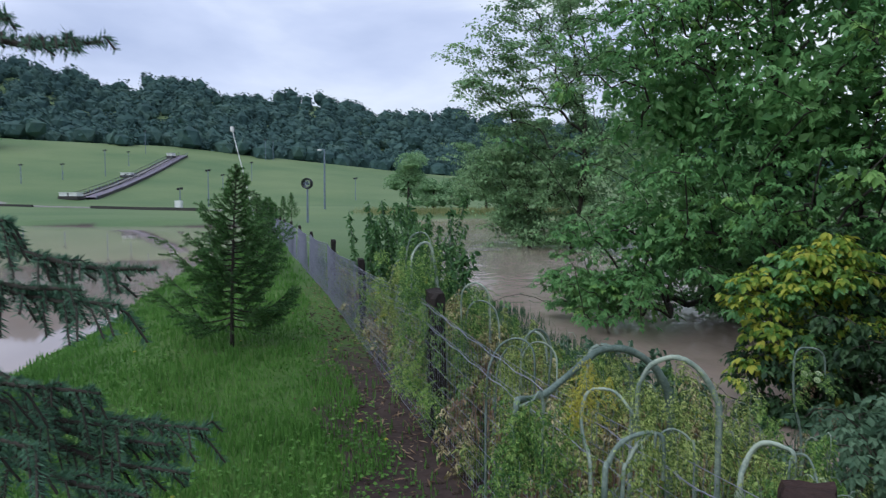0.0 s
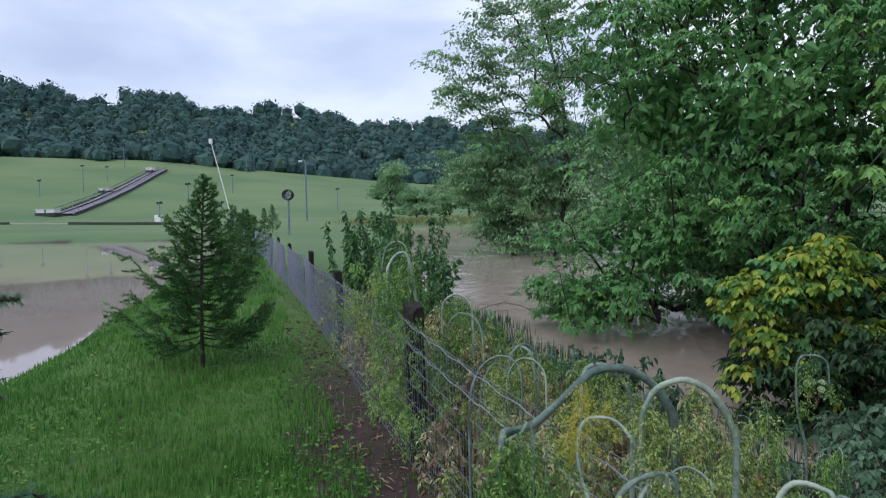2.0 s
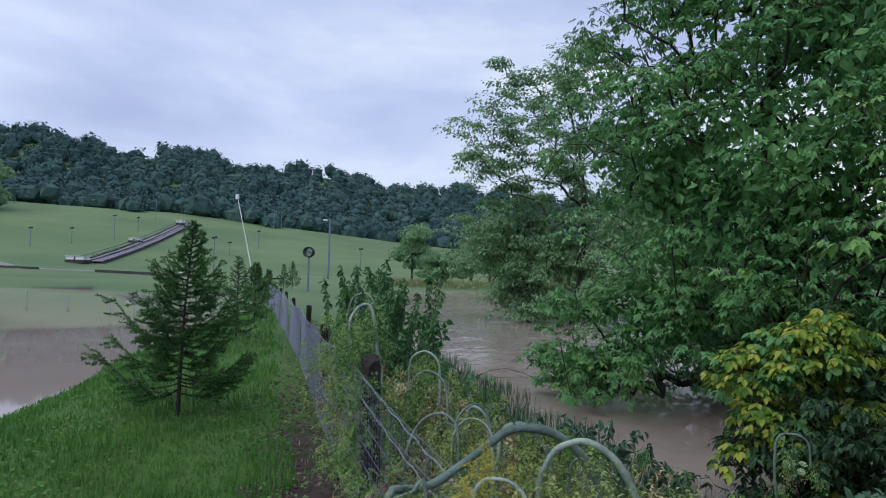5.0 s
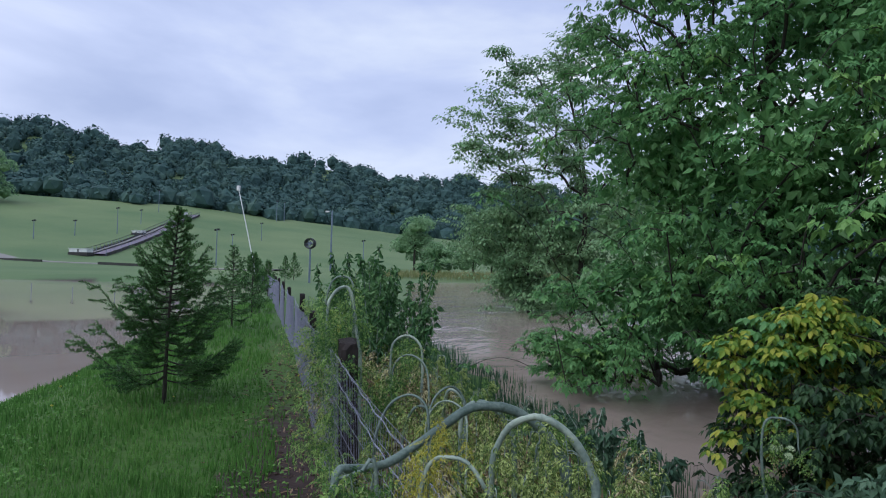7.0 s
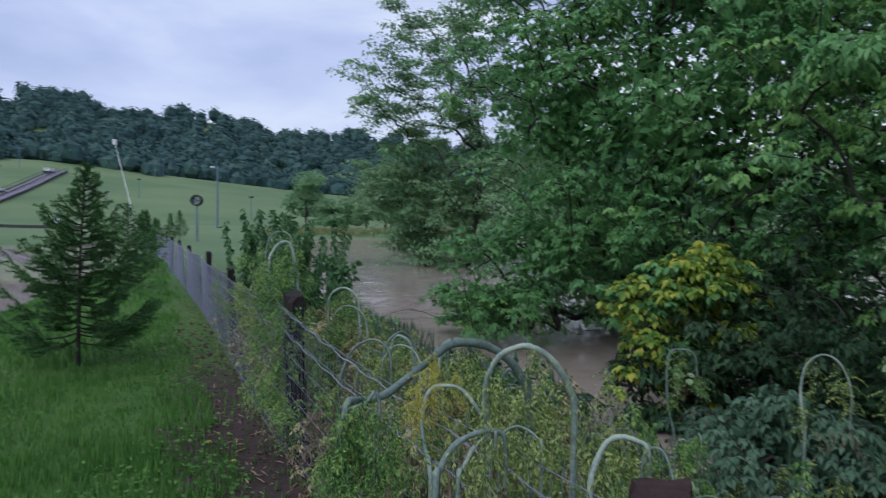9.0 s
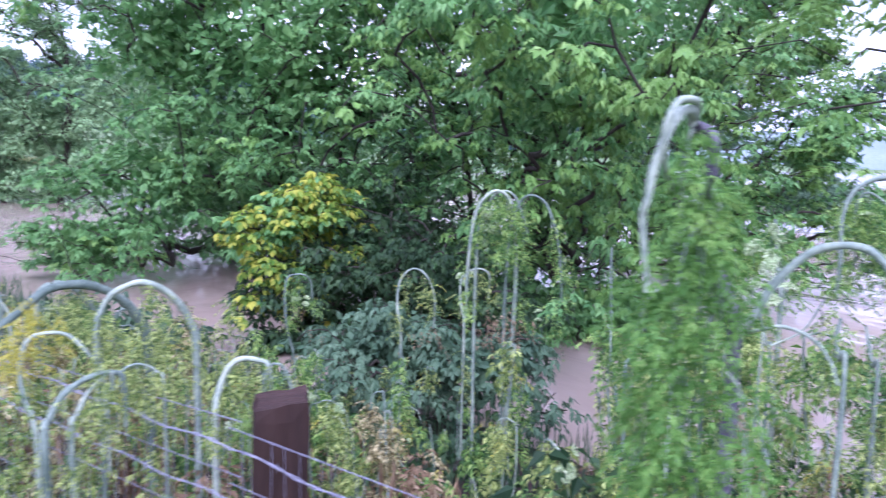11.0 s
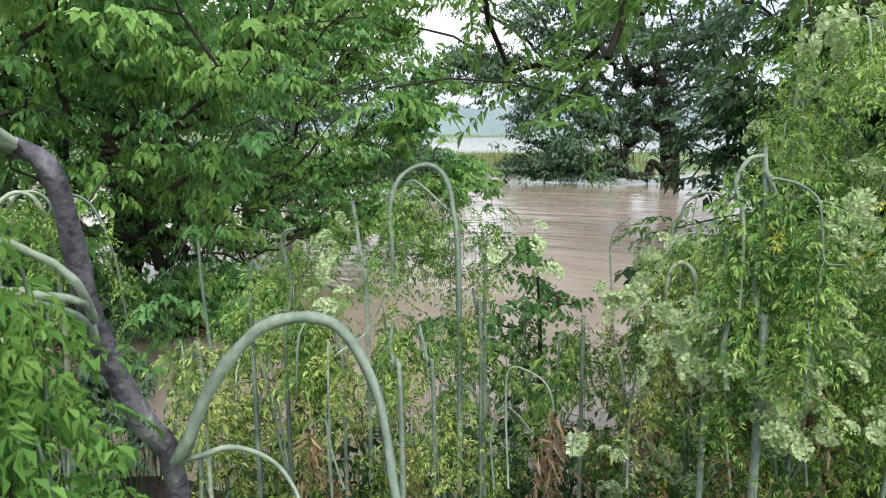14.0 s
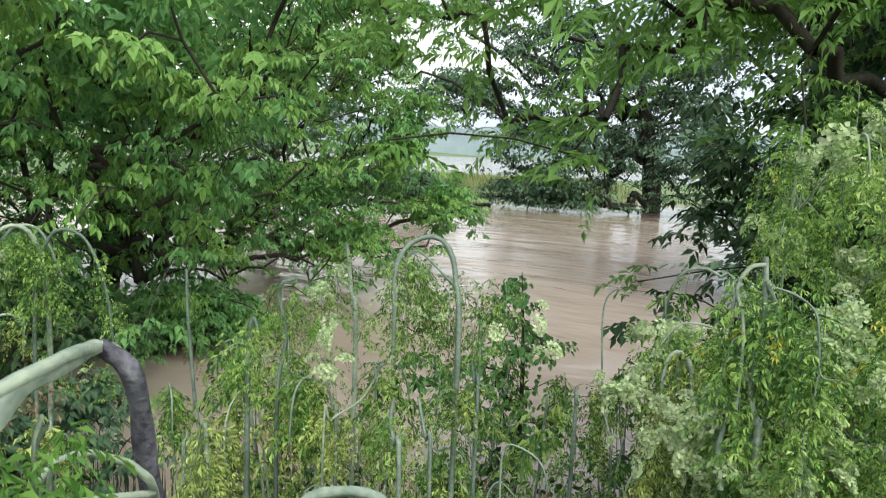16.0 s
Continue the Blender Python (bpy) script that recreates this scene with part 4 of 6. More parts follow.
def build_litter():
    """Clods and dry stalks on the muddy strip along the fence."""
    g = np.random.default_rng(43)
    n = 1300
    u, s = g.normal(size=n) * 0.25 - 0.22, g.uniform(-4.5, 9, n)
    x, y = from_us(u, s)
    z = height(x, y)
    a = g.uniform(0, 6.28, n)
    D = unit(np.stack((np.cos(a), np.sin(a), g.normal(size=n) * 0.25), 1))
    L = g.uniform(0.02, 0.11, n)
    V, F = leaf_arrays(np.stack((x, y, z + g.uniform(0.0, 0.03, n)), 1), D, np.tile((0.0, 0, 1.0), (n, 1)), L, L * 0.12 + 0.004, fold=0.3, droop=0.1, shape=4)
    tagged(part("litter", np_mesh("litter", V, F), M_DRY), "brown dead stalks and leaves on the mud", "litter", kind="stuff")
    n = 900
    u, s = g.normal(size=n) * 0.22 - 0.35, g.uniform(-4.5, 6, n)
    x, y = from_us(u, s)
    C = np.stack((x, y, height(x, y)), 1)
    r = g.uniform(0.008, 0.03, n)
    me = crowns("clods", C, np.stack((r, r, r * 0.6), 1), 1, 0.3, M_SOIL, g)
    tagged(part("clods", me, M_SOIL), "crumbly dark clods of wet earth", "soil", kind="stuff")

# ---- the old spruce beside the path ----


def near_spruce():
    g = np.random.default_rng(22)
    base = np.array((-1.75, 1.35, ground_z(-1.75, 1.35) - 0.03))
    ob = thing("spruce", "larger spruce whose drooping boughs reach over the path", "tree", at=base)
    V, F = tubes([(np.array(((0, 0, 0), (0.02, 0, 1.8), (0, 0.03, 3.8))), (0.09, 0.06, 0.01))], 9)
    part("trunk", np_mesh("trunk", V, F, True), M_BARK, ob)
    twigs, fine = [], []
    tips = [(-0.332, 1.279, 1.812), (-0.264, 1.332, 1.365), (-0.156, 1.336, 1.037), (-0.128, 1.212, 0.996), (-0.141, 1.082, 1.008), (-0.308, 1.210, 1.140), (-0.262, 1.220, 1.073), (-0.271, 1.217, 1.311), (-0.353, 1.223, 1.335), (-0.383, 1.108, 1.815), (-0.239, 0.988, 1.115), (-0.337, 1.069, 1.189), (-0.197, 1.248, 1.033), (-0.381, 1.082, 1.471)]
    for k in range(20):
        a = g.uniform(1.4, 5.0)
        zz = g.uniform(0.3, 3.4)
        ln = 1.35 * (1 - zz / 4.1)
        tips.append((base[0] + ln * math.cos(a), base[1] + ln * math.sin(a), base[2] + zz - 0.1))
    for tip in tips:
        tip = np.asarray(tip) - base
        hz = np.linalg.norm(tip[:2])
        root = np.array((0, 0, tip[2] + 0.10 * hz + 0.12))
        P = spline(np.array((root, root * 0.55 + tip * 0.45 + (0, 0, 0.05), tip * 0.82 + root * 0.18 - (0, 0, 0.03), tip)), 12)
        V, F = tubes([(P, np.linspace(0.014, 0.0035, 12))], 6)
        part("bough", np_mesh("bough", V, F, True), M_BARK, ob)
        twigs.append(P[4:])
        d = unit(tip - root)
        for _ in range(int(10 + hz * 12)):
            q = g.uniform(0.3, 0.98) * 11
            i = min(int(q), 10)
            p = P[i] + (P[i + 1] - P[i]) * (q - i)
            sd = np.cross(d, (0, 0, 1)) * g.choice((-1, 1))
            tl = g.uniform(0.08, 0.24) * (1.2 - q / 14)
            e = p + unit(d * 0.6 + sd * g.uniform(0.2, 0.8) + np.array((0, 0, -g.uniform(0.2, 1.1) * (0.25 if tip[2] > 1.8 else 1)))) * tl * (0.5 if tip[2] > 1.8 else 1)
            twigs.append(np.array((p, (p + e) / 2 + (0, 0, 0.02), e)))
            fine.append((twigs[-1], 0.0025))
    V, F = tubes(fine, 4)
    part("twig_work", np_mesh("twig_work", V, F, True), M_BARK, ob, kind="stuff")
    V, F = needle_arrays(twigs, g, 900, 0.019, 0.1, 0.13)
    part("needles", np_mesh("needles", V, F), M_SPRUCE_BLUE, ob, kind="stuff")


near_spruce()

# ---- hemlock ----


def feather(P, D, g, length, pairs, droop, wide=0.42, cut=0.17):
    """Finely cut leaves: a stalk with side leaflets that get smaller to the tip. Bases P, directions D."""
    n = len(P)
    D = unit(D)
    U = unit(np.cross(np.cross(D, np.array((0, 0, 1.0)) + 0.3 * g.normal(size=(n, 3))), D))
    S = np.cross(D, U)
    L = length * g.uniform(0.6, 1.25, n)
    Ps, Ds, Us, Ls = [], [], [], []
    for k in range(pairs):
        q = 0.2 + 0.8 * k / pairs
        base = P + D * (L * q)[:, None] + np.array((0, 0, -1.0)) * (droop * L * q * q)[:, None]
        for sg in (-1, 1):
            Ps.append(base + S * (sg * L * g.uniform(0, 0.16, n) * (1.1 - q))[:, None])
            Ds.append(unit(D * 0.65 + S * sg * 0.9 + g.normal(size=(n, 3)) * 0.35 + np.array((0, 0, -0.35))))
            Us.append(U + g.normal(size=(n, 3)) * 0.3)
            Ls.append(L * cut * (1.2 - q * 0.6))
    Ps.append(P + D * (L * 0.85)[:, None] + np.array((0, 0, -1.0)) * (droop * L * 0.7)[:, None])
    Ds.append(unit(D + np.array((0, 0, -0.6))))
    Us.append(U)
    Ls.append(L * cut * 1.2)
    P, D, U, L = (np.concatenate(v) for v in (Ps, Ds, Us, Ls))
    return leaf_arrays(P, D, U, L, L * wide * 1.5, fold=0.35, droop=0.35, shape=5)


def plume(A, g, length, per):
    """Leaf places and directions along limp strands hanging from the places A."""
    n = len(A)
    q = np.linspace(0.02, 1, per)[None, :, None]
    ln = length * g.uniform(0.8, 2.0, (n, 1, 1))
    o = g.normal(size=(n, 1, 3)) * (1, 1, 0)
    P = A[:, None] + o * 0.03 * np.sqrt(q) + np.array((0, 0, -1.0)) * q * ln + g.normal(size=(n, per, 3)) * 0.014
    D = unit(g.normal(size=(n, per, 3)) * (1, 1, 0.3) + np.array((0, 0, -0.55)))
    return P.reshape(-1, 3), D.reshape(-1, 3)


def umbels(C, N, g, r):
    """Domed flower heads of many little white flowers."""
    per = 64
    n = len(C)
    k = np.arange(per)[None, :]
    a = k * 2.39996 + g.uniform(-0.12, 0.12, (n, per))
    q = np.sqrt((k + g.uniform(0, 1, (n, per))) / per)
    X = unit(np.cross(N, np.array((0.3, 0.8, 0.2))))
    Y = np.cross(N, X)
    rr = r * g.uniform(0.7, 1.3, n)
    P = C[:, None] + (X[:, None] * np.cos(a)[..., None] + Y[:, None] * np.sin(a)[..., None]) * (q * rr[:, None])[..., None] + N[:, None] * (rr[:, None] * 0.6 * (1 - q * q))[..., None]
    P = P.reshape(-1, 3)
    D = unit(g.normal(size=P.shape) + 0.3 * np.repeat(N, per, 0))
    U = unit(np.repeat(N, per, 0) + 0.4 * g.normal(size=P.shape))
    L = np.repeat(rr, per) * 0.40
    return leaf_arrays(P - D * L[:, None] * 0.5, D, U, L, L * 0.95, fold=0.1, droop=0, shape=4)


UMBELS = []
for k in range(4):
    gu = np.random.default_rng(60 + k)
    uv, uf = umbels(np.zeros((1, 3)), np.array([(0, 0, 1.0)]), gu, 0.021)
    UMBELS.append(np_mesh("flower_head", uv, uf))


def hemlock(name, label, stems, g, leaf_mat, n_leaf=30, n_umbel=0, leaf_len=0.16, dry=6, gold=0, stem_mat=None, tip_mat=None, bare=0, where=None, extra=(), leaf_from=0.12, pairs=5, cut=0.235, per=20, heads=(), group="wilting hemlock stalks"):
    """A wilting hemlock. stems: paths of (points, thick, thin); leaves hang along them."""
    ob = thing(name, label, "plant", group, where if where is not None else (0, 0, 0))
    for k, (pts, r0, r1) in enumerate(stems):
        n = len(pts)
        rad = np.linspace(r0, r1, n) * (1 + 0.07 * np.sin(np.arange(n) * 1.3))
        V, F = tubes([(pts, rad)], 8 if r0 > 0.0105 else 5)
        part("stem" if k == 0 else "side_stem", np_mesh("stem", V, F, True), (stem_mat if k == 0 or not tip_mat else tip_mat) or M_STEM, ob)
    P, D, T = [], [], []
    for pts, r0, r1 in stems[bare:]:
        # limp plumes that hang from a few places along the stalk
        if not n_leaf:
            break
        m = max(2, n_leaf // 5)
        w = g.uniform(leaf_from, 1, m) * (len(pts) - 1)
        i = np.minimum(w.astype(int), len(pts) - 2)
        A = pts[i] + (pts[i + 1] - pts[i]) * (w - i)[:, None]
        a, b = plume(A, g, leaf_len, per)
        P.append(a)
        D.append(b)
        T.append(A)
    for e, n, sp in extra:
        A = np.asarray(e) + g.normal(size=(max(2, n // 8), 3)) * np.asarray(sp)
        a, b = plume(A, g, leaf_len, per)
        P.append(a)
        D.append(b)
        T.append(A)
    T = np.concatenate(T)
    P, D = np.concatenate(P), np.concatenate(D)
    V, F = feather(P, D, g, leaf_len * 0.62, pairs, 0.35, cut=cut)
    part("foliage", np_mesh("foliage", V, F), leaf_mat, ob, kind="stuff")
    # thin leaf stalks
    tw = [(spline(np.array((p, p + (o[0] * 0.014, o[1] * 0.014, -0.03), p + (o[0] * 0.02, o[1] * 0.02, -leaf_len * 1.6))), 4), np.linspace(0.0016, 0.0008, 4)) for p, o in zip(T, g.normal(size=T.shape))]
    V, F = tubes(tw, 3)
    part("leaf_stalk_work", np_mesh("leaf_stalk_work", V, F, True), tip_mat or stem_mat or M_STEM, ob, kind="stuff")
    if dry:
        k = g.choice(len(P), dry)
        base = P[k] * (1, 1, 0.55)
        V, F = feather(np.repeat(base, 2, 0) + g.normal(size=(dry * 2, 3)) * 0.04, np.repeat(D[k], 2, 0) * 0.5 + np.array((0, 0, -1.0)), g, leaf_len * 1.1, 5, 0.1)
        part("withered_foliage", np_mesh("withered_foliage", V, F), M_DRY, ob, "brown withered leaves", kind="stuff")
    if gold:
        k = g.choice(len(P), gold)
        V, F = feather(P[k] + g.normal(size=(gold, 3)) * 0.03, D[k], g, leaf_len * 0.8, 6, 0.2)
        part("yellow_foliage", np_mesh("yellow_foliage", V, F), M_GOLD, ob, "golden yellow dying leaves", kind="stuff")
    if n_umbel or len(heads):
        k = np.repeat(g.choice(len(P), n_umbel // 7 + 1), 7)[:n_umbel]
        C = P[k] + D[k] * (0.12, 0.12, 0.02) + g.normal(size=(n_umbel, 3)) * 0.028
        # round clusters of heads at the ends of side shoots
        C = np.concatenate([C] + [np.asarray(h) + g.normal(size=(5, 3)) * 0.034 for h in heads])
        n_umbel = len(C)
        N = unit(g.normal(size=(n_umbel, 3)) * 0.6 + np.array((0, 0, 0.4)))
        for c, nn in zip(C, N):
            f = part("flower_head", UMBELS[g.integers(len(UMBELS))], M_UMBEL, ob)
            f.matrix_basis = Matrix.Translation(c) @ Vector(nn).to_track_quat("Z", "Y").to_matrix().to_4x4() @ Matrix.Scale(g.uniform(0.8, 1.5), 4)
    return ob


def cane(h, arch, drop, side, g, r=0.012):
    """A stalk that rises, bends over in a hook and hangs down again."""
    a = g.uniform(0, 2 * math.pi) if side is None else side
    d = np.array((math.cos(a), math.sin(a), 0))
    sway = g.normal(size=3) * (0.06, 0.06, 0)
    pts = [(0, 0, 0), sway * -0.6 + (0, 0, h * 0.28), sway + (0, 0, h * 0.58), np.array((0, 0, h - arch * 0.4)) + sway * 1.5,
           d * arch * 0.35 + (0, 0, h) + sway * 1.6, d * arch * 0.9 + (0, 0, h + arch * 0.16) + sway * 1.6, d * arch * 1.6 + (0, 0, h - arch * 0.25) + sway * 1.6,
           d * arch * 1.95 + (0, 0, h - arch * 0.9 - drop * 0.5) + sway * 1.6, d * arch * 2.0 + (0, 0, h - arch * 0.9 - drop) + sway * 1.7]
    return spline(np.array([np.asarray(p, float) for p in pts]), 21), r, r * 0.5


def stub(h, g, r=0.010):
    """A stalk whose top snapped off."""
    sway = g.normal(size=3) * (0.05, 0.05, 0)
    return spline(np.array([(0, 0, 0), sway + (0, 0, h * 0.5), sway * 0.4 + (0, 0, h)]), 10), r, r * 0.8


build_clover()
build_litter()


def plant_kinds(fine):
    """Fourteen different plants; the last four are half dry. fine: for those close to the path."""
    kinds = []
    for k in range(14):
        g = np.random.default_rng(100 + k)
        h = g.uniform(0.85, 1.3)
        stems = [cane(h, g.uniform(0.04, 0.10), g.uniform(0.08, 0.3), None, g, g.uniform(0.005, 0.0085))]
        for _ in range(g.integers(0, 3)):
            p, r0, r1 = cane(h * g.uniform(0.6, 0.95), g.uniform(0.05, 0.13), g.uniform(0.05, 0.25), None, g, g.uniform(0.003, 0.0055))
            stems.append((p + np.array((g.normal() * 0.09, g.normal() * 0.09, 0)), r0, r1))
        if k % 3 == 1:
            p, r0, r1 = stub(h * g.uniform(0.7, 1.0), g, 0.005)
            stems.append((p + np.array((g.normal() * 0.1, g.normal() * 0.1, 0)), r0, r1))
        flower, old = k % 3 == 0, k >= 10
        mat = (M_SEEDY if k % 2 else M_HEMY) if old else (M_HEM, M_HEMY)[k % 2]
        lab = ("half dry yellow-brown hemlock hanging by the fence" if old else "drooping hemlock with bent pale stalks and white umbels" if flower else
               "wilting hemlock with hooked pale green stalks and yellowing leaves" if mat is M_HEMY else "wilting green hemlock with hooked pale stalks")
        kinds.append(hemlock("hemlock_plant", lab, stems, g, mat, n_leaf=24 if fine else 11, leaf_len=0.15 if fine else 0.17, pairs=4 if fine else 3, cut=0.30 if fine else 0.48, per=22 if fine else 14, n_umbel=(9 if fine else 3) if flower and not old else 0,
                             dry=(12 if old else 4) if fine else (8 if old else 2), gold=6 if k % 4 == 1 else 0, where=(0, 0, -30)))
    return kinds


def build_hemlocks():
    g = np.random.default_rng(51)
    sets = (plant_kinds(False), plant_kinds(True))
    used = set()
    spots = []
    for _ in range(4000):
        u, s = 0.12 + 4.2 * g.uniform() ** 1.3, g.uniform(-7.9, 9.5)
        if s > 3.5 and u > 1.9 - 0.08 * (s - 3.5):
            continue
        if s > -2.2 and u > 3.1 - 0.25 * (s + 2.2):
            continue
        px, py = from_us(u, s)
        bearing, far = math.degrees(math.atan2(px - 1.18, py - 0.51)), math.hypot(px - 1.18, py - 0.51)
        if far < (1.75 if bearing > 30 else 0.9) or (-40 < bearing < 36 and far < 2.2):
            continue
        if 32 < bearing < 42 and far > 2.6:
            continue
        if u > 0.45 and s < -2.5 and g.uniform() < 0.25:
            continue
        gap = (0.27 if s < -3.5 else 0.21) + 0.05 * u
        if all((u - a) ** 2 + (s - b) ** 2 > gap * gap for a, b in spots):
            spots.append((u, s))
    for i, (u, s) in enumerate(spots):
        x, y = from_us(u, s)
        near = math.hypot(x - 0.95, y - 0.4) < 2.9
        kinds = sets[near]
        src = kinds[g.integers(9, 14) if u < (0.6 if s < -3 else 1.6) and g.uniform() < 0.7 else g.integers(10 if s < -2 else 14)]
        low = float(smooth(-4.4, -2.0, s))
        sc = g.uniform(0.8, 1.15) * ((1.08 + 0.08 * u) * (1 - low) + low * (0.64 if u < 1.3 else 0.52)) * (0.8 if u < 0.7 else 1.0)
        if 54 < math.degrees(math.atan2(x - 1.16, y - 0.46)) < 84 and math.hypot(x - 1.16, y - 0.46) > 1.4:
            sc *= 0.74
        m = Matrix.LocRotScale((x, y, ground_z(x, y) - 0.03), Euler((g.normal() * 0.06, g.normal() * 0.06, g.uniform(0, 6.28))), Vector((sc, sc, sc)))
        if src.name not in used:
            used.add(src.name)
            src.matrix_basis = m
        else:
            copy_thing(src, Matrix.Identity(4)).matrix_basis = m
    for src in sets[0] + sets[1]:
        if src.name not in used:
            for o in (*src.children_recursive, src):
                bpy.data.objects.remove(o)


build_hemlocks()


def undergrowth(name, label, n, us, ss, top, size, g, mat, kind, lift=0.0, skip=None, fine=False):
    """Limp growth that fills the space between the taller stalks: kind 'feather', 'strand' or 'leaf'."""
    u, s = g.uniform(*us, n), g.uniform(*ss, n)
    x, y = from_us(u, s)
    if skip is not None:
        keep = ~skip(x, y, u, s)
        x, y, u, s = x[keep], y[keep], u[keep], s[keep]
        n = len(x)
    h = top * (0.75 + 0.45 * vnoise(x, y, 0.35, 21))
    P = np.stack((x, y, height(x, y) + lift + np.clip(h, 0.05, None) * g.uniform(0.1, 1, n) ** 0.7), 1)
    o = g.normal(size=(n, 3))
    if kind == "feather":
        P, D = plume(P[::12], g, size * 1.1, 18)
        V, F = feather(P, D, g, size * 0.6, 4 if fine else 3, 0.3, cut=0.30 if fine else 0.46)
    elif kind == "strand":
        L = size * g.uniform(0.4, 1.3, n)
        V, F = leaf_arrays(P, unit(o * 0.22 + np.array((0, 0, -1.0))), unit(o * (1, 1, 0.1)), L, 0.010 + 0.03 * L, fold=0.5, droop=0.1, shape=4)
    else:
        L = size * g.uniform(0.5, 1.3, n)
        V, F = leaf_arrays(P, unit(o * (1, 1, 0.3) + np.array((0, 0, -0.7))), unit(g.normal(size=(n, 3)) + np.array((0, 0, 0.7))), L, L * 0.55, fold=0.4, droop=0.4, shape=4)
    tagged(part(name, np_mesh(name, V, F), mat), label, "undergrowth", kind="stuff")


def open_water(x, y, u, s):
    b, d = np.degrees(np.arctan2(x - 1.18, y - 0.51)), np.hypot(x - 1.18, y - 0.51)
    return ((b > 32) & (b < 42) & (d > 2.6)) | (d < 1.6)


gt = np.random.default_rng(55)
undergrowth("straw_tangle", "straw-coloured withered hemlock leaves hanging along the wire", 2300, (-0.06, 1.4), (-1.6, 5.5), 0.8, 0.14, gt, M_SEEDY, "feather")
undergrowth("yellow_tangle", "yellow-green wilting hemlock leaves along the wire", 1700, (-0.05, 1.5), (-3.2, 7.5), 0.72, 0.14, gt, M_HEMY, "feather")
undergrowth("green_tangle", "green hemlock leaves in the shade of the bent stalks", 4200, (0.02, 2.4), (-3.8, 7.5), 0.55, 0.15, gt, M_HEM, "feather", skip=open_water)
undergrowth("brown_strands", "brown dead leaf strands hanging to the ground", 5200, (0.02, 1.6), (-7.5, 7.5), 0.55, 0.20, gt, M_DRY, "strand", skip=open_water)
# dark leaf filler below the stalks, shade put into its colour
undergrowth("dark_undergrowth", "weeds under the hemlocks, coloured dark green to imitate shade", 5200, (0.4, 3.6), (-8.5, -2.0), 0.40, 0.085, gt, M_SHADE_LEAF, "leaf", skip=open_water)
undergrowth("low_weeds", "low dark weeds between the wire and the river", 1700, (0.2, 2.0), (-2.0, 8.0), 0.34, 0.07, gt, M_WEED, "leaf")
undergrowth("bank_foliage", "lush green leaves of the hemlocks on the bank", 2800, (0.4, 2.6), (-7.5, -3.4), 0.85, 0.16, gt, M_HEM, "feather", skip=open_water, fine=True)
undergrowth("pale_foliage", "pale yellow-green leaves of the hemlocks on the bank", 1700, (0.4, 2.2), (-7.0, -3.6), 0.8, 0.16, gt, M_HEMY, "feather", skip=open_water, fine=True)
undergrowth("brown_tangle", "brown withered hemlock leaves hanging behind the wire", 1900, (0.03, 1.5), (-3.3, 5.5), 0.60, 0.16, gt, M_DRY, "feather")
undergrowth("brown_tassels", "brown dead hemlock leaves hanging in tassels", 900, (0.3, 1.9), (-7.2, -3.4), 0.5, 0.15, gt, M_DRY, "strand", skip=open_water)
undergrowth("golden_tassels", "golden yellow dying hemlock leaves hanging in tassels", 330, (0.3, 1.8), (-7.2, -3.6), 1.05, 0.14, gt, M_GOLD, "feather", skip=open_water, fine=True)
# dark leaves added as the shaded gaps between the plants
undergrowth("shaded_foliage", "leaves among the hemlocks, coloured dark green for shaded gaps", 8500, (0.5, 3.2), (-7.8, -3.4), 0.75, 0.065, gt, M_SHADE_LEAF, "leaf", skip=open_water)


def hero(label, paths, g, **kw):
    """A hemlock whose stalks follow given curves; the first number of a path is its thickness."""
    stems = [(spline(np.array(p[1:], float), 30), p[0], p[0] * 0.6) for p in paths]
    return hemlock("hemlock_plant", label, stems, g, **kw)


gh = np.random.default_rng(71)
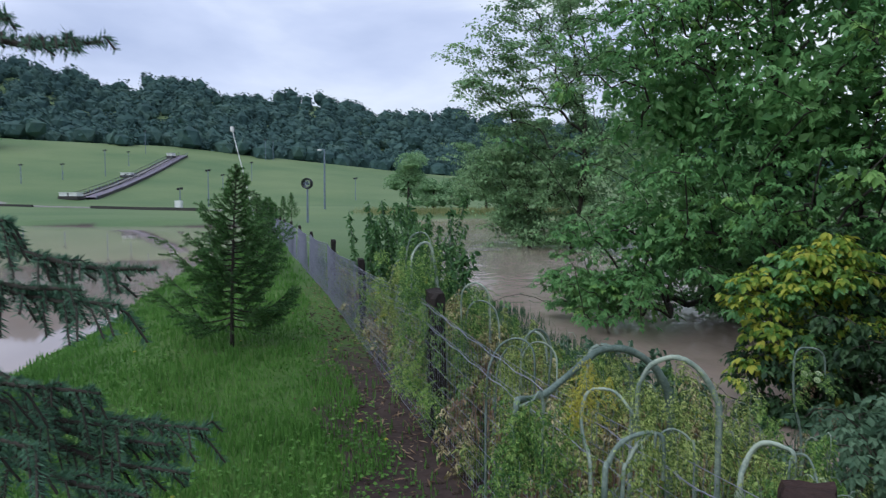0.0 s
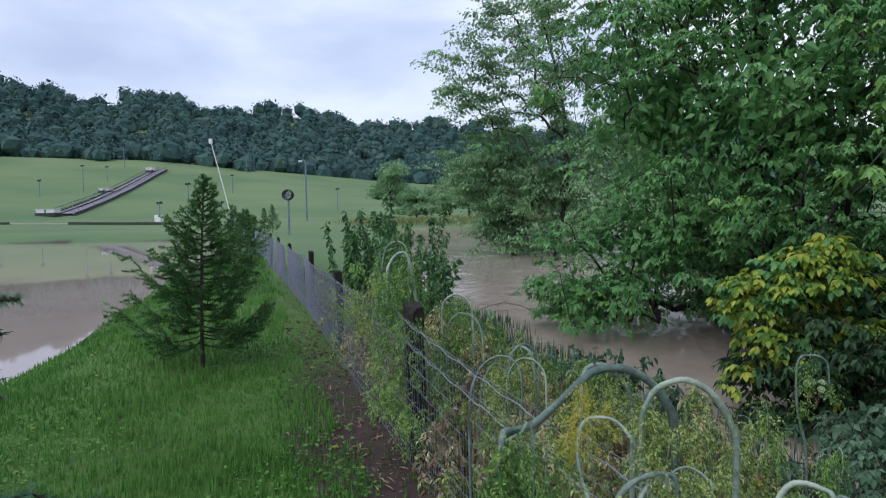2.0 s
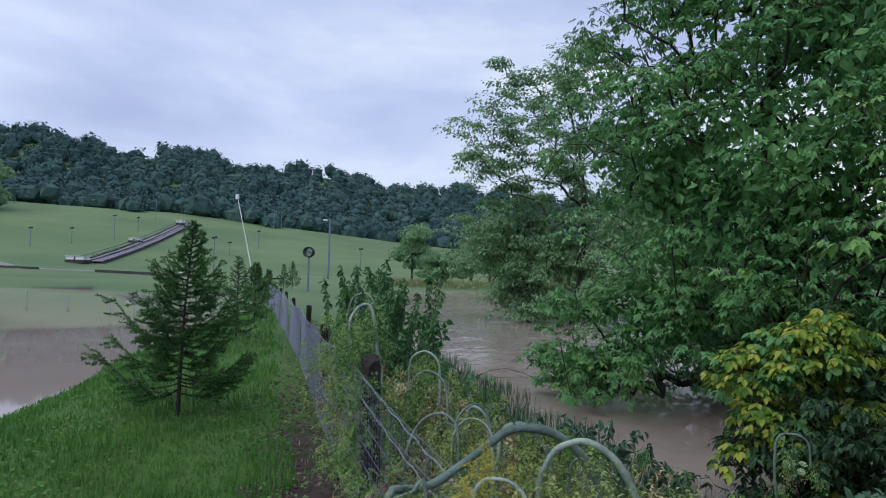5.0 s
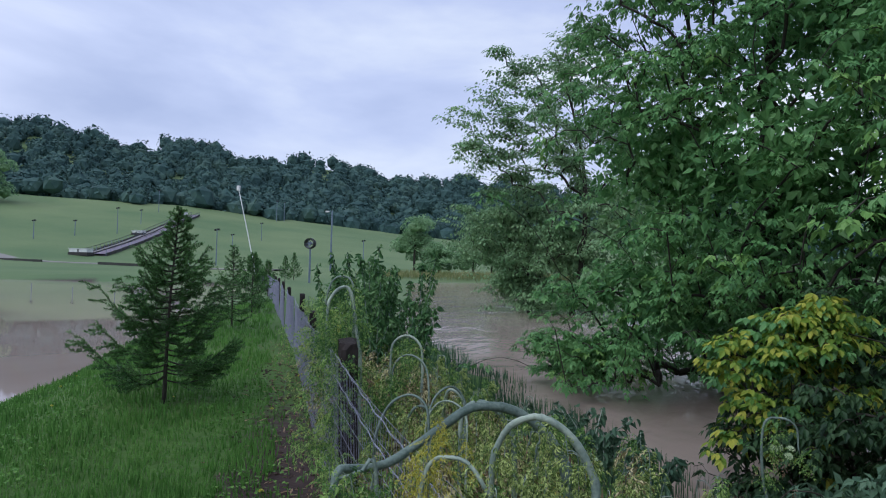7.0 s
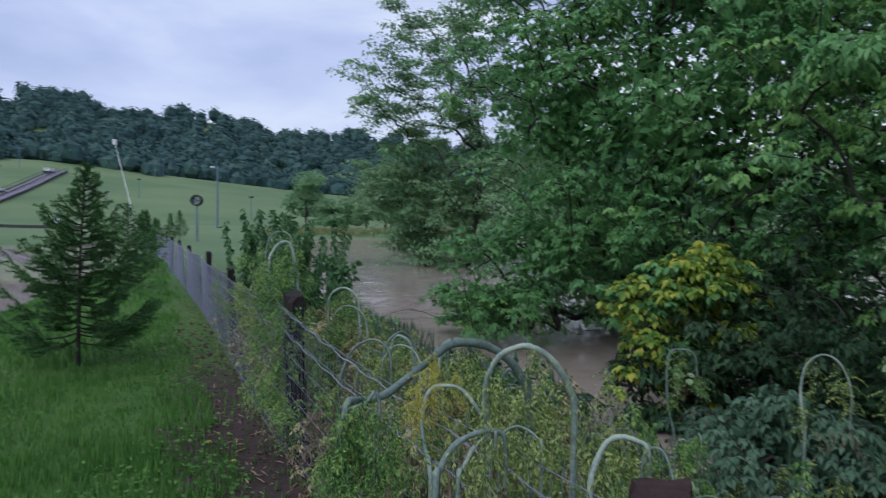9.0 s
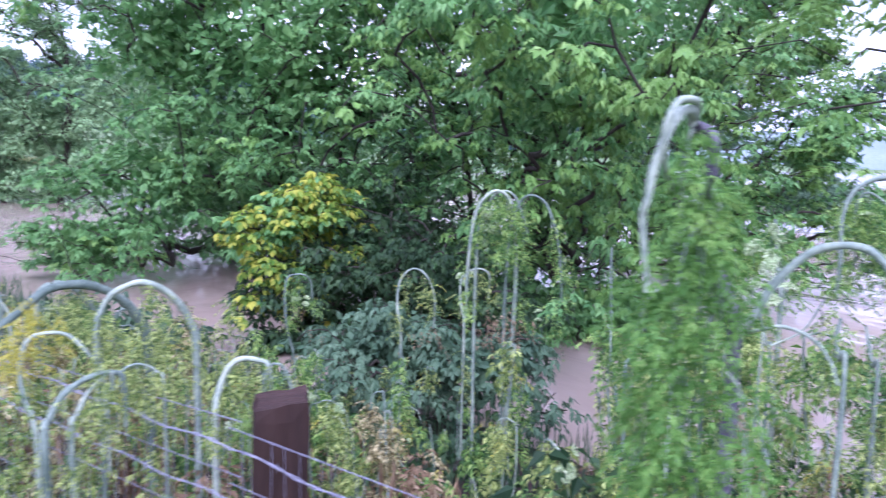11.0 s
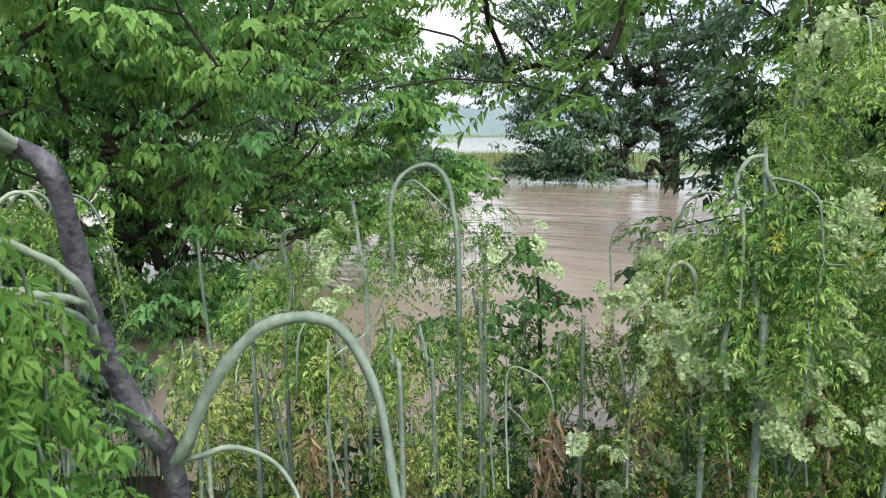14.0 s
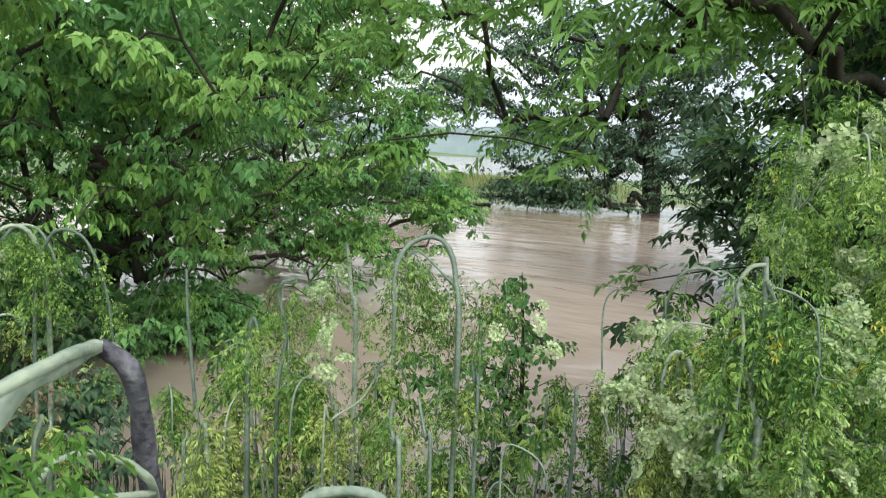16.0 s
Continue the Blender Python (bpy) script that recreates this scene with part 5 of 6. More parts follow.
# the tall one leaning over the wire beside the path
hero("tall wilting hemlock with a dark grey-violet stalk bent over the fence",
     ((0.0118, (1.600, 1.030, -0.200), (1.590, 1.000, 0.500), (1.565, 0.975, 0.950), (1.543, 0.960, 1.119), (1.513, 0.951, 1.170), (1.496, 0.962, 1.223), (1.483, 0.964, 1.270), (1.473, 0.960, 1.317), (1.463, 0.952, 1.356), (1.448, 0.944, 1.390), (1.442, 0.968, 1.402)),
      (0.007, (1.448, 0.944, 1.390), (1.442, 0.968, 1.402), (1.377, 0.914, 1.413), (1.347, 0.902, 1.411), (1.322, 0.888, 1.399), (1.310, 0.887, 1.385), (1.299, 0.885, 1.367), (1.294, 0.888, 1.348), (1.290, 0.890, 1.314), (1.291, 0.897, 1.289), (1.298, 0.891, 1.211)),
      (0.0066, (1.543, 0.960, 1.119), (1.536, 0.931, 1.146), (1.552, 0.921, 1.186), (1.567, 0.905, 1.218), (1.583, 0.884, 1.244), (1.593, 0.862, 1.253), (1.602, 0.840, 1.255), (1.611, 0.820, 1.246), (1.614, 0.800, 1.222), (1.612, 0.783, 1.193), (1.604, 0.768, 1.157), (1.592, 0.754, 1.123), (1.582, 0.735, 1.092)),
      (0.0048, (1.442, 0.968, 1.402), (1.390, 0.918, 1.419), (1.356, 0.894, 1.423), (1.319, 0.880, 1.420), (1.301, 0.874, 1.408), (1.294, 0.876, 1.388), (1.298, 0.880, 1.367), (1.309, 0.889, 1.354), (1.330, 0.902, 1.338), (1.368, 0.924, 1.321), (1.412, 0.931, 1.306), (1.455, 0.932, 1.291), (1.483, 0.964, 1.270)),
      (0.003, (1.543, 0.960, 1.119), (1.541, 0.917, 1.138), (1.553, 0.901, 1.144), (1.563, 0.882, 1.141), (1.570, 0.861, 1.131), (1.571, 0.841, 1.111), (1.563, 0.824, 1.086)),
      (0.0042, (1.483, 0.964, 1.270), (1.474, 0.949, 1.248), (1.453, 0.925, 1.277), (1.419, 0.908, 1.297), (1.388, 0.886, 1.310), (1.355, 0.865, 1.320), (1.325, 0.841, 1.329), (1.298, 0.815, 1.338)),
      (0.0036, (1.486, 0.963, 1.262), (1.456, 0.931, 1.300), (1.442, 0.933, 1.319), (1.424, 0.935, 1.332), (1.407, 0.933, 1.342), (1.384, 0.931, 1.345), (1.366, 0.922, 1.340)),),
     gh, leaf_mat=M_HEMP, n_leaf=0, leaf_len=0.085, dry=3, stem_mat=M_STEMD, tip_mat=M_STEM, bare=3, pairs=6, cut=0.27, per=16,
     extra=(((1.352, 0.882, 1.392), 16, (0.012, 0.012, 0.012)), ((1.368, 0.872, 1.346), 20, (0.015, 0.015, 0.02)), ((1.366, 0.883, 1.298), 24, (0.018, 0.018, 0.03)), ((1.360, 0.881, 1.249), 30, (0.02, 0.02, 0.035)), ((1.358, 0.883, 1.193), 32, (0.022, 0.022, 0.035)), ((1.358, 0.877, 1.132), 32, (0.025, 0.025, 0.04)), ((1.359, 0.873, 1.064), 34, (0.028, 0.028, 0.04)), ((1.361, 0.871, 0.993), 34, (0.03, 0.03, 0.05)), ((1.362, 0.868, 0.90), 30, (0.03, 0.03, 0.05))))
# arches over the wire
hero("hemlock with thick pale stalks arching across the fence wire",
     ((0.0185, (1.003, 3.056, -0.400), (1.003, 3.056, 0.112), (1.003, 3.056, 0.623), (0.956, 3.029, 0.769), (0.892, 2.981, 0.849), (0.815, 2.934, 0.898), (0.741, 2.904, 0.909), (0.683, 2.867, 0.901), (0.625, 2.812, 0.862), (0.542, 2.739, 0.804), (0.489, 2.671, 0.773), (0.440, 2.604, 0.770), (0.406, 2.541, 0.783), (0.389, 2.475, 0.785), (0.389, 2.475, 0.665)),
      (0.0125, (1.081, 2.497, -0.400), (1.081, 2.497, 0.175), (1.081, 2.497, 0.751), (1.069, 2.500, 0.836), (1.039, 2.497, 0.897), (0.998, 2.491, 0.946), (0.943, 2.481, 0.976), (0.899, 2.499, 0.968), (0.852, 2.510, 0.938), (0.824, 2.513, 0.887), (0.811, 2.511, 0.831), (0.811, 2.511, 0.581)),
      (0.011, (0.832, 2.952, -0.400), (0.832, 2.952, 0.168), (0.832, 2.952, 0.736), (0.792, 2.973, 0.854), (0.728, 2.976, 0.905), (0.673, 2.962, 0.894), (0.654, 2.937, 0.840), (0.654, 2.937, 0.640)),
      (0.008, (1.015, 3.059, -0.400), (1.015, 3.059, 0.118), (1.015, 3.059, 0.637), (0.990, 3.084, 0.710), (0.937, 3.106, 0.768), (0.896, 3.104, 0.740), (0.896, 3.104, 0.640)),),
     gh, leaf_mat=M_HEMY, n_leaf=34, leaf_len=0.10, dry=8, gold=3, leaf_from=0.15,
     extra=(((0.973, 2.757, 0.668), 60, (0.2, 0.1, 0.1)), ((0.784, 2.883, 0.667), 60, (0.2, 0.1, 0.12))))
hero("dark green leafy hemlock bunch sagging over the wire",
     ((0.007, (0.481, 2.551, -0.400), (0.481, 2.551, 0.185), (0.481, 2.551, 0.771), (0.445, 2.528, 0.782), (0.419, 2.500, 0.777), (0.384, 2.466, 0.760), (0.384, 2.466, 0.660)),),
     gh, leaf_mat=M_HEM, n_leaf=36, leaf_len=0.11, dry=3, leaf_from=0.5,
     extra=(((0.419, 2.482, 0.736), 80, (0.05, 0.05, 0.05)), ((0.447, 2.440, 0.619), 60, (0.06, 0.05, 0.07))))
hero("golden yellow dying hemlock top hanging on the wire",
     ((0.0085, (0.653, 2.427, -0.400), (0.653, 2.427, 0.086), (0.653, 2.427, 0.573), (0.630, 2.470, 0.665), (0.619, 2.501, 0.731), (0.628, 2.528, 0.799), (0.651, 2.543, 0.829), (0.697, 2.550, 0.836), (0.746, 2.548, 0.820), (0.794, 2.532, 0.761), (0.822, 2.515, 0.701), (0.830, 2.487, 0.613), (0.830, 2.487, 0.413)),),
     gh, leaf_mat=M_GOLD, n_leaf=8, leaf_len=0.07, dry=0, leaf_from=0.5,
     extra=(((0.630, 2.581, 0.885), 44, (0.028, 0.03, 0.02)), ((0.635, 2.554, 0.80), 24, (0.018, 0.03, 0.03))))
hero("hooked thin hemlock stalks behind the fence",
     ((0.0085, (0.146, 3.644, -0.300), (0.146, 3.644, 0.103), (0.146, 3.644, 0.507), (0.165, 3.663, 0.641), (0.215, 3.671, 0.735), (0.294, 3.668, 0.778), (0.362, 3.649, 0.759), (0.399, 3.615, 0.690), (0.399, 3.615, 0.440)),
      (0.0085, (0.462, 4.169, -0.350), (0.462, 4.169, 0.035), (0.462, 4.169, 0.421), (0.474, 4.193, 0.597), (0.444, 4.193, 0.696), (0.381, 4.177, 0.733), (0.314, 4.140, 0.675), (0.296, 4.095, 0.574), (0.296, 4.095, 0.374)),
      (0.007, (0.512, 3.986, -0.350), (0.512, 3.986, 0.077), (0.512, 3.986, 0.503), (0.499, 4.015, 0.622), (0.438, 4.026, 0.683), (0.360, 4.021, 0.678), (0.307, 3.996, 0.589), (0.307, 3.996, 0.439)),),
     gh, leaf_mat=M_HEMY, n_leaf=26, leaf_len=0.11, dry=10, gold=4)
hero("looped pale hemlock stalks beside the brown post",
     ((0.0105, (1.066, 2.130, -0.300), (1.066, 2.130, 0.174), (1.066, 2.130, 0.648), (1.081, 2.152, 0.733), (1.111, 2.157, 0.794), (1.143, 2.144, 0.814), (1.179, 2.121, 0.811), (1.199, 2.097, 0.795), (1.199, 2.097, 0.675)),
      (0.005, (1.179, 2.074, -0.300), (1.179, 2.074, 0.211), (1.179, 2.074, 0.722), (1.199, 2.097, 0.795), (1.231, 2.088, 0.799), (1.247, 2.063, 0.751), (1.244, 2.044, 0.705), (1.244, 2.044, 0.505)),
      (0.0105, (0.682, 2.093, -0.300), (0.682, 2.093, 0.193), (0.682, 2.093, 0.687), (0.691, 2.110, 0.725), (0.707, 2.124, 0.762), (0.738, 2.135, 0.795), (0.781, 2.155, 0.810), (0.828, 2.169, 0.813), (0.856, 2.173, 0.787), (0.856, 2.173, 0.667)),
      (0.0085, (0.736, 2.118, -0.300), (0.736, 2.118, 0.188), (0.736, 2.118, 0.677), (0.748, 2.136, 0.720), (0.765, 2.150, 0.757), (0.792, 2.161, 0.792), (0.828, 2.166, 0.815), (0.828, 2.166, 0.765)),
      (0.005, (0.957, 2.236, -0.300), (0.957, 2.236, 0.206), (0.957, 2.236, 0.712), (0.943, 2.245, 0.774), (0.897, 2.245, 0.803), (0.855, 2.229, 0.792), (0.855, 2.229, 0.742)),),
     gh, leaf_mat=M_HEMY, n_leaf=22, leaf_len=0.095, dry=6)
hero("tall hooked hemlock hung with leaves at the dark post",
     ((0.0145, (-0.338, 4.910, -0.200), (-0.338, 4.910, 0.266), (-0.338, 4.910, 0.733), (-0.373, 4.920, 0.913), (-0.399, 4.925, 1.098), (-0.432, 4.916, 1.189), (-0.483, 4.895, 1.191), (-0.531, 4.871, 1.132), (-0.546, 4.852, 1.053), (-0.546, 4.852, 0.753)),
      (0.009, (-0.450, 5.083, -0.200), (-0.450, 5.083, 0.436), (-0.450, 5.083, 1.072), (-0.470, 5.089, 1.226), (-0.535, 5.076, 1.264), (-0.602, 5.057, 1.219), (-0.629, 5.040, 1.080), (-0.629, 5.040, 0.880)),
      (0.0115, (-0.032, 5.377, -0.200), (-0.032, 5.377, 0.140), (-0.032, 5.377, 0.479), (-0.043, 5.410, 0.669), (-0.063, 5.425, 0.784), (-0.147, 5.422, 0.850), (-0.232, 5.404, 0.819), (-0.263, 5.387, 0.735), (-0.263, 5.387, 0.435)),
      (0.009, (0.058, 5.190, -0.200), (0.058, 5.190, 0.158), (0.058, 5.190, 0.516), (0.019, 5.215, 0.679), (-0.083, 5.212, 0.743), (-0.165, 5.194, 0.705), (-0.194, 5.172, 0.605), (-0.194, 5.172, 0.405)),),
     gh, leaf_mat=M_HEM, n_leaf=44, leaf_len=0.13, dry=8, gold=4,
     extra=(((-0.435, 4.771, 1.006), 90, (0.08, 0.10, 0.08)), ((-0.437, 4.737, 0.763), 110, (0.08, 0.10, 0.12)), ((-0.431, 4.580, 0.492), 70, (0.08, 0.10, 0.12)), ((-0.186, 5.158, 0.524), 80, (0.14, 0.15, 0.10)), ((-0.948, 5.658, 0.846), 70, (0.10, 0.20, 0.10)), ((-0.30, 4.62, 0.62), 60, (0.10, 0.08, 0.12)), ((-0.20, 4.45, 0.35), 60, (0.10, 0.10, 0.12)), ((-0.52, 4.60, 0.45), 60, (0.05, 0.12, 0.15))))
hero("yellowing hemlock tangled in the woven wire",
     ((0.009, (-0.724, 5.833, -0.200), (-0.738, 5.817, 0.683), (-0.791, 5.790, 0.967), (-0.886, 5.742, 0.968), (-0.955, 5.721, 0.733)),
      (0.007, (-0.629, 5.644, -0.200), (-0.663, 5.646, 0.588), (-0.717, 5.629, 0.854), (-0.811, 5.600, 0.827), (-0.861, 5.579, 0.591))),
     gh, leaf_mat=M_HEMY, n_leaf=40, leaf_len=0.14, dry=16, gold=16,
     extra=(((-0.860, 5.741, 0.732), 100, (0.12, 0.2, 0.15)), ((-0.721, 5.550, 0.448), 80, (0.15, 0.2, 0.15)), ((-1.102, 6.589, 0.587), 80, (0.15, 0.3, 0.2))))
hero("tall drooping hemlock with several hooked stalks and umbels",
     ((0.011, (2.722, 3.211, -0.500), (2.745, 3.164, 0.649), (2.717, 3.166, 1.085), (2.637, 3.186, 1.200), (2.543, 3.226, 1.110), (2.509, 3.245, 0.838), (2.515, 3.263, 0.547)),
      (0.009, (2.692, 3.163, -0.500), (2.685, 3.165, 0.745), (2.735, 3.146, 1.134), (2.831, 3.068, 1.155), (2.893, 3.018, 0.943), (2.908, 2.987, 0.653)),
      (0.009, (2.577, 3.261, -0.500), (2.568, 3.263, 0.839), (2.619, 3.225, 1.151), (2.715, 3.166, 1.182), (2.777, 3.116, 0.989))),
     gh, leaf_mat=M_HEM, n_leaf=40, leaf_len=0.13, n_umbel=16, dry=6)
hero("wilted hemlock with a high white arch over the water",
     ((0.0092, (2.739, 1.319, -0.500), (2.739, 1.319, 0.277), (2.739, 1.319, 1.054), (2.761, 1.347, 1.205), (2.763, 1.360, 1.267), (2.753, 1.383, 1.312), (2.733, 1.417, 1.327), (2.704, 1.454, 1.310), (2.679, 1.477, 1.271), (2.657, 1.481, 1.203), (2.643, 1.466, 1.129), (2.643, 1.466, 1.009)),
      (0.004, (2.763, 1.345, 1.189), (2.729, 1.440, 1.280), (2.709, 1.469, 1.264), (2.695, 1.469, 1.199)),),
     gh, leaf_mat=M_HEM, n_leaf=26, leaf_len=0.10, n_umbel=10, dry=5,
     extra=(((2.781, 1.420, 1.192), 50, (0.06, 0.06, 0.06)), ((2.796, 1.286, 1.207), 40, (0.04, 0.04, 0.05)), ((2.774, 1.426, 0.977), 40, (0.1, 0.1, 0.08)),))
hero("snapped hemlock stalk with a white cut top",
     ((0.01, (2.600, 0.564, -0.400), (2.600, 0.564, 0.300), (2.600, 0.564, 1.000), (2.604, 0.569, 1.034), (2.614, 0.587, 1.088), (2.627, 0.591, 1.157), (2.637, 0.585, 1.228), (2.640, 0.581, 1.276), (2.641, 0.584, 1.323), (2.641, 0.589, 1.377)),
      (0.0052, (2.639, 0.587, 1.361), (2.631, 0.615, 1.352), (2.618, 0.634, 1.308), (2.603, 0.617, 1.254), (2.583, 0.609, 1.188), (2.583, 0.609, 1.068)),
      (0.0052, (2.635, 0.582, 1.330), (2.634, 0.560, 1.280), (2.632, 0.551, 1.235), (2.625, 0.556, 1.176), (2.625, 0.556, 1.076)),
      (0.003, (2.634, 0.577, 1.319), (2.624, 0.529, 1.310), (2.609, 0.491, 1.284), (2.588, 0.479, 1.233), (2.563, 0.470, 1.174), (2.551, 0.437, 1.173)),
      (0.0065, (2.556, 0.619, 0.905), (2.580, 0.633, 0.990), (2.612, 0.616, 1.107), (2.608, 0.623, 1.131), (2.607, 0.609, 1.159), (2.589, 0.594, 1.130)),),
     gh, leaf_mat=M_HEM, n_leaf=26, leaf_len=0.12, n_umbel=16, dry=6, gold=10,
     extra=(((2.642, 0.502, 1.122), 40, (0.08, 0.08, 0.08)), ((2.746, 0.683, 1.162), 40, (0.08, 0.08, 0.08)),))
hero("hooked hemlock with drooping umbels",
     ((0.0082, (2.758, 0.689, -0.400), (2.758, 0.689, 0.241), (2.758, 0.689, 0.882), (2.787, 0.714, 0.979), (2.801, 0.726, 1.043), (2.807, 0.734, 1.083), (2.805, 0.758, 1.107), (2.792, 0.781, 1.092), (2.770, 0.786, 1.040), (2.770, 0.786, 0.940)),),
     gh, leaf_mat=M_HEMY, n_leaf=30, leaf_len=0.12, n_umbel=24, dry=8, gold=5,
     heads=((2.613, 0.863, 1.028), (2.634, 0.820, 1.061), (2.634, 0.757, 1.012), (2.648, 0.701, 1.028), (2.667, 0.660, 1.072), (2.618, 0.739, 0.955), (2.616, 0.690, 0.924), (2.707, 1.090, 1.118)),
     extra=(((2.727, 0.752, 0.962), 50, (0.08, 0.08, 0.08)),))
hero("leafy hemlock crowded with pale drooping umbels",
     ((0.007, (2.80, 0.50, -0.4), (2.81, 0.51, 0.5), (2.84, 0.50, 1.0), (2.87, 0.46, 1.2), (2.84, 0.42, 1.28), (2.80, 0.40, 1.2)),
      (0.004, (2.81, 0.51, 0.5), (2.79, 0.56, 0.80), (2.80, 0.60, 0.93), (2.77, 0.62, 0.88)),
      (0.004, (2.82, 0.51, 0.6), (2.81, 0.42, 0.85), (2.83, 0.37, 0.98), (2.80, 0.34, 0.90))),
     gh, leaf_mat=M_HEM, n_leaf=40, leaf_len=0.12, n_umbel=14, dry=4, gold=6,
     heads=((2.649, 0.609, 0.991), (2.665, 0.559, 1.031), (2.649, 0.549, 0.977), (2.661, 0.495, 1.007), (2.672, 0.439, 1.047), (2.622, 0.579, 0.907), (2.606, 0.559, 0.863), (2.604, 0.501, 0.851), (2.589, 0.473, 0.817), (2.620, 0.526, 0.894), (2.638, 0.450, 0.938), (2.701, 0.429, 1.169), (2.713, 0.444, 1.234), (2.657, 0.373, 1.004), (2.615, 0.361, 0.884)),
     extra=(((2.86, 0.56, 0.9), 60, (0.05, 0.08, 0.1)), ((2.86, 0.42, 0.85), 60, (0.05, 0.08, 0.1)), ((2.85, 0.5, 0.6), 60, (0.06, 0.1, 0.1))))
STUBS = (
    (0.0135, (3.819, 3.494, -0.289), (3.883, 3.620, 0.045), (3.924, 3.697, 0.300), (3.957, 3.761, 0.564), (3.985, 3.797, 0.783)),
    (0.0135, (3.776, 2.393, 0.658), (3.800, 2.440, 0.845), (3.815, 2.473, 1.008), (3.818, 2.491, 1.093)),
    (0.008, (3.101, 1.420, 0.895), (3.126, 1.437, 1.002), (3.136, 1.463, 1.084)),
    (0.006, (2.704, 1.236, 0.857), (2.728, 1.259, 0.940), (2.742, 1.278, 1.004)),
    (0.0075, (2.394, 1.281, 0.787), (2.423, 1.317, 0.877), (2.436, 1.336, 0.925), (2.455, 1.340, 0.972)),
    (0.006, (2.713, 1.701, 0.674), (2.738, 1.733, 0.767), (2.748, 1.769, 0.847), (2.762, 1.787, 0.913)),
    (0.0085, (3.002, 1.058, 0.727), (3.057, 1.077, 0.878)),
    (0.004, (2.547, 1.619, 0.756), (2.579, 1.616, 0.811), (2.647, 1.560, 0.868), (2.705, 1.535, 0.966)),
    (0.005, (3.396, 1.033, 0.463), (3.484, 1.102, 0.710), (3.564, 1.145, 1.023), (3.596, 1.088, 1.110)),
    (0.006, (2.513, 1.266, 0.754), (2.546, 1.302, 0.851), (2.567, 1.338, 0.941)),
    (0.005, (2.021, 1.487, 0.914), (2.020, 1.516, 0.960), (1.999, 1.509, 0.917)))
for r, *way in STUBS:
    x, y, _ = way[0]
    hero("bare snapped hemlock stalk with few leaves", ((r, (x, y, ground_z(x, y) - 0.05), *way),), gh, leaf_mat=M_HEMY if r < 0.007 else M_HEM, n_leaf=16, leaf_len=0.11, dry=4)

hero("pale S-shaped hemlock stalk with a hooked top",
     ((0.009, (2.887, 2.089, -0.500), (2.887, 2.089, 0.090), (2.887, 2.089, 0.681), (2.945, 2.103, 0.871), (2.947, 2.125, 0.971), (2.941, 2.137, 1.032), (2.951, 2.124, 1.074), (2.970, 2.090, 1.085)),
      (0.0095, (2.563, 1.913, -0.500), (2.563, 1.913, 0.185), (2.563, 1.913, 0.870), (2.580, 1.926, 0.951), (2.592, 1.933, 1.016), (2.601, 1.927, 1.045), (2.600, 1.910, 1.018)),),
     gh, leaf_mat=M_HEM, n_leaf=26, leaf_len=0.12, n_umbel=8, dry=5,
     extra=(((2.974, 2.025, 0.919), 50, (0.1, 0.1, 0.08)), ((3.103, 2.080, 1.056), 30, (0.06, 0.06, 0.05)),))
hero("two thin hooked hemlock stalks bowed along the fence",
     ((0.012, (0.278, 4.587, -0.300), (0.279, 4.541, 0.366), (0.310, 4.450, 0.599), (0.348, 4.418, 0.673), (0.422, 4.404, 0.625), (0.448, 4.403, 0.458)),
      (0.010, (0.141, 4.168, -0.300), (0.141, 4.169, 0.370), (0.200, 4.124, 0.602), (0.284, 4.124, 0.620), (0.329, 4.123, 0.461))),
     gh, leaf_mat=M_HEMY, n_leaf=22, leaf_len=0.11, dry=12, gold=4)

hero("small hooked white hemlock stalks under the yellow bush",
     ((0.009, (2.526, 4.039, -0.500), (2.526, 4.039, -0.107), (2.526, 4.039, 0.285), (2.520, 4.085, 0.457), (2.550, 4.100, 0.607), (2.622, 4.074, 0.675), (2.690, 4.030, 0.637), (2.725, 3.983, 0.507), (2.725, 3.983, 0.307)),
      (0.009, (2.835, 3.806, -0.500), (2.835, 3.806, -0.070), (2.835, 3.806, 0.360), (2.830, 3.848, 0.512), (2.850, 3.862, 0.640), (2.924, 3.823, 0.695), (2.986, 3.775, 0.663), (2.986, 3.775, 0.513)),),
     gh, leaf_mat=M_HEMY, n_leaf=24, leaf_len=0.12, n_umbel=6, dry=6, gold=6)
hero("thin hooked hemlock stalk above the dark shrub",
     ((0.010, (2.212, 5.176, -0.600), (2.203, 5.176, -0.150), (2.148, 5.181, 0.123), (2.152, 5.196, 0.436), (2.251, 5.213, 0.482), (2.342, 5.225, 0.433), (2.358, 5.220, 0.292)),),
     gh, leaf_mat=M_HEM, n_leaf=24, leaf_len=0.12, n_umbel=4, dry=4)



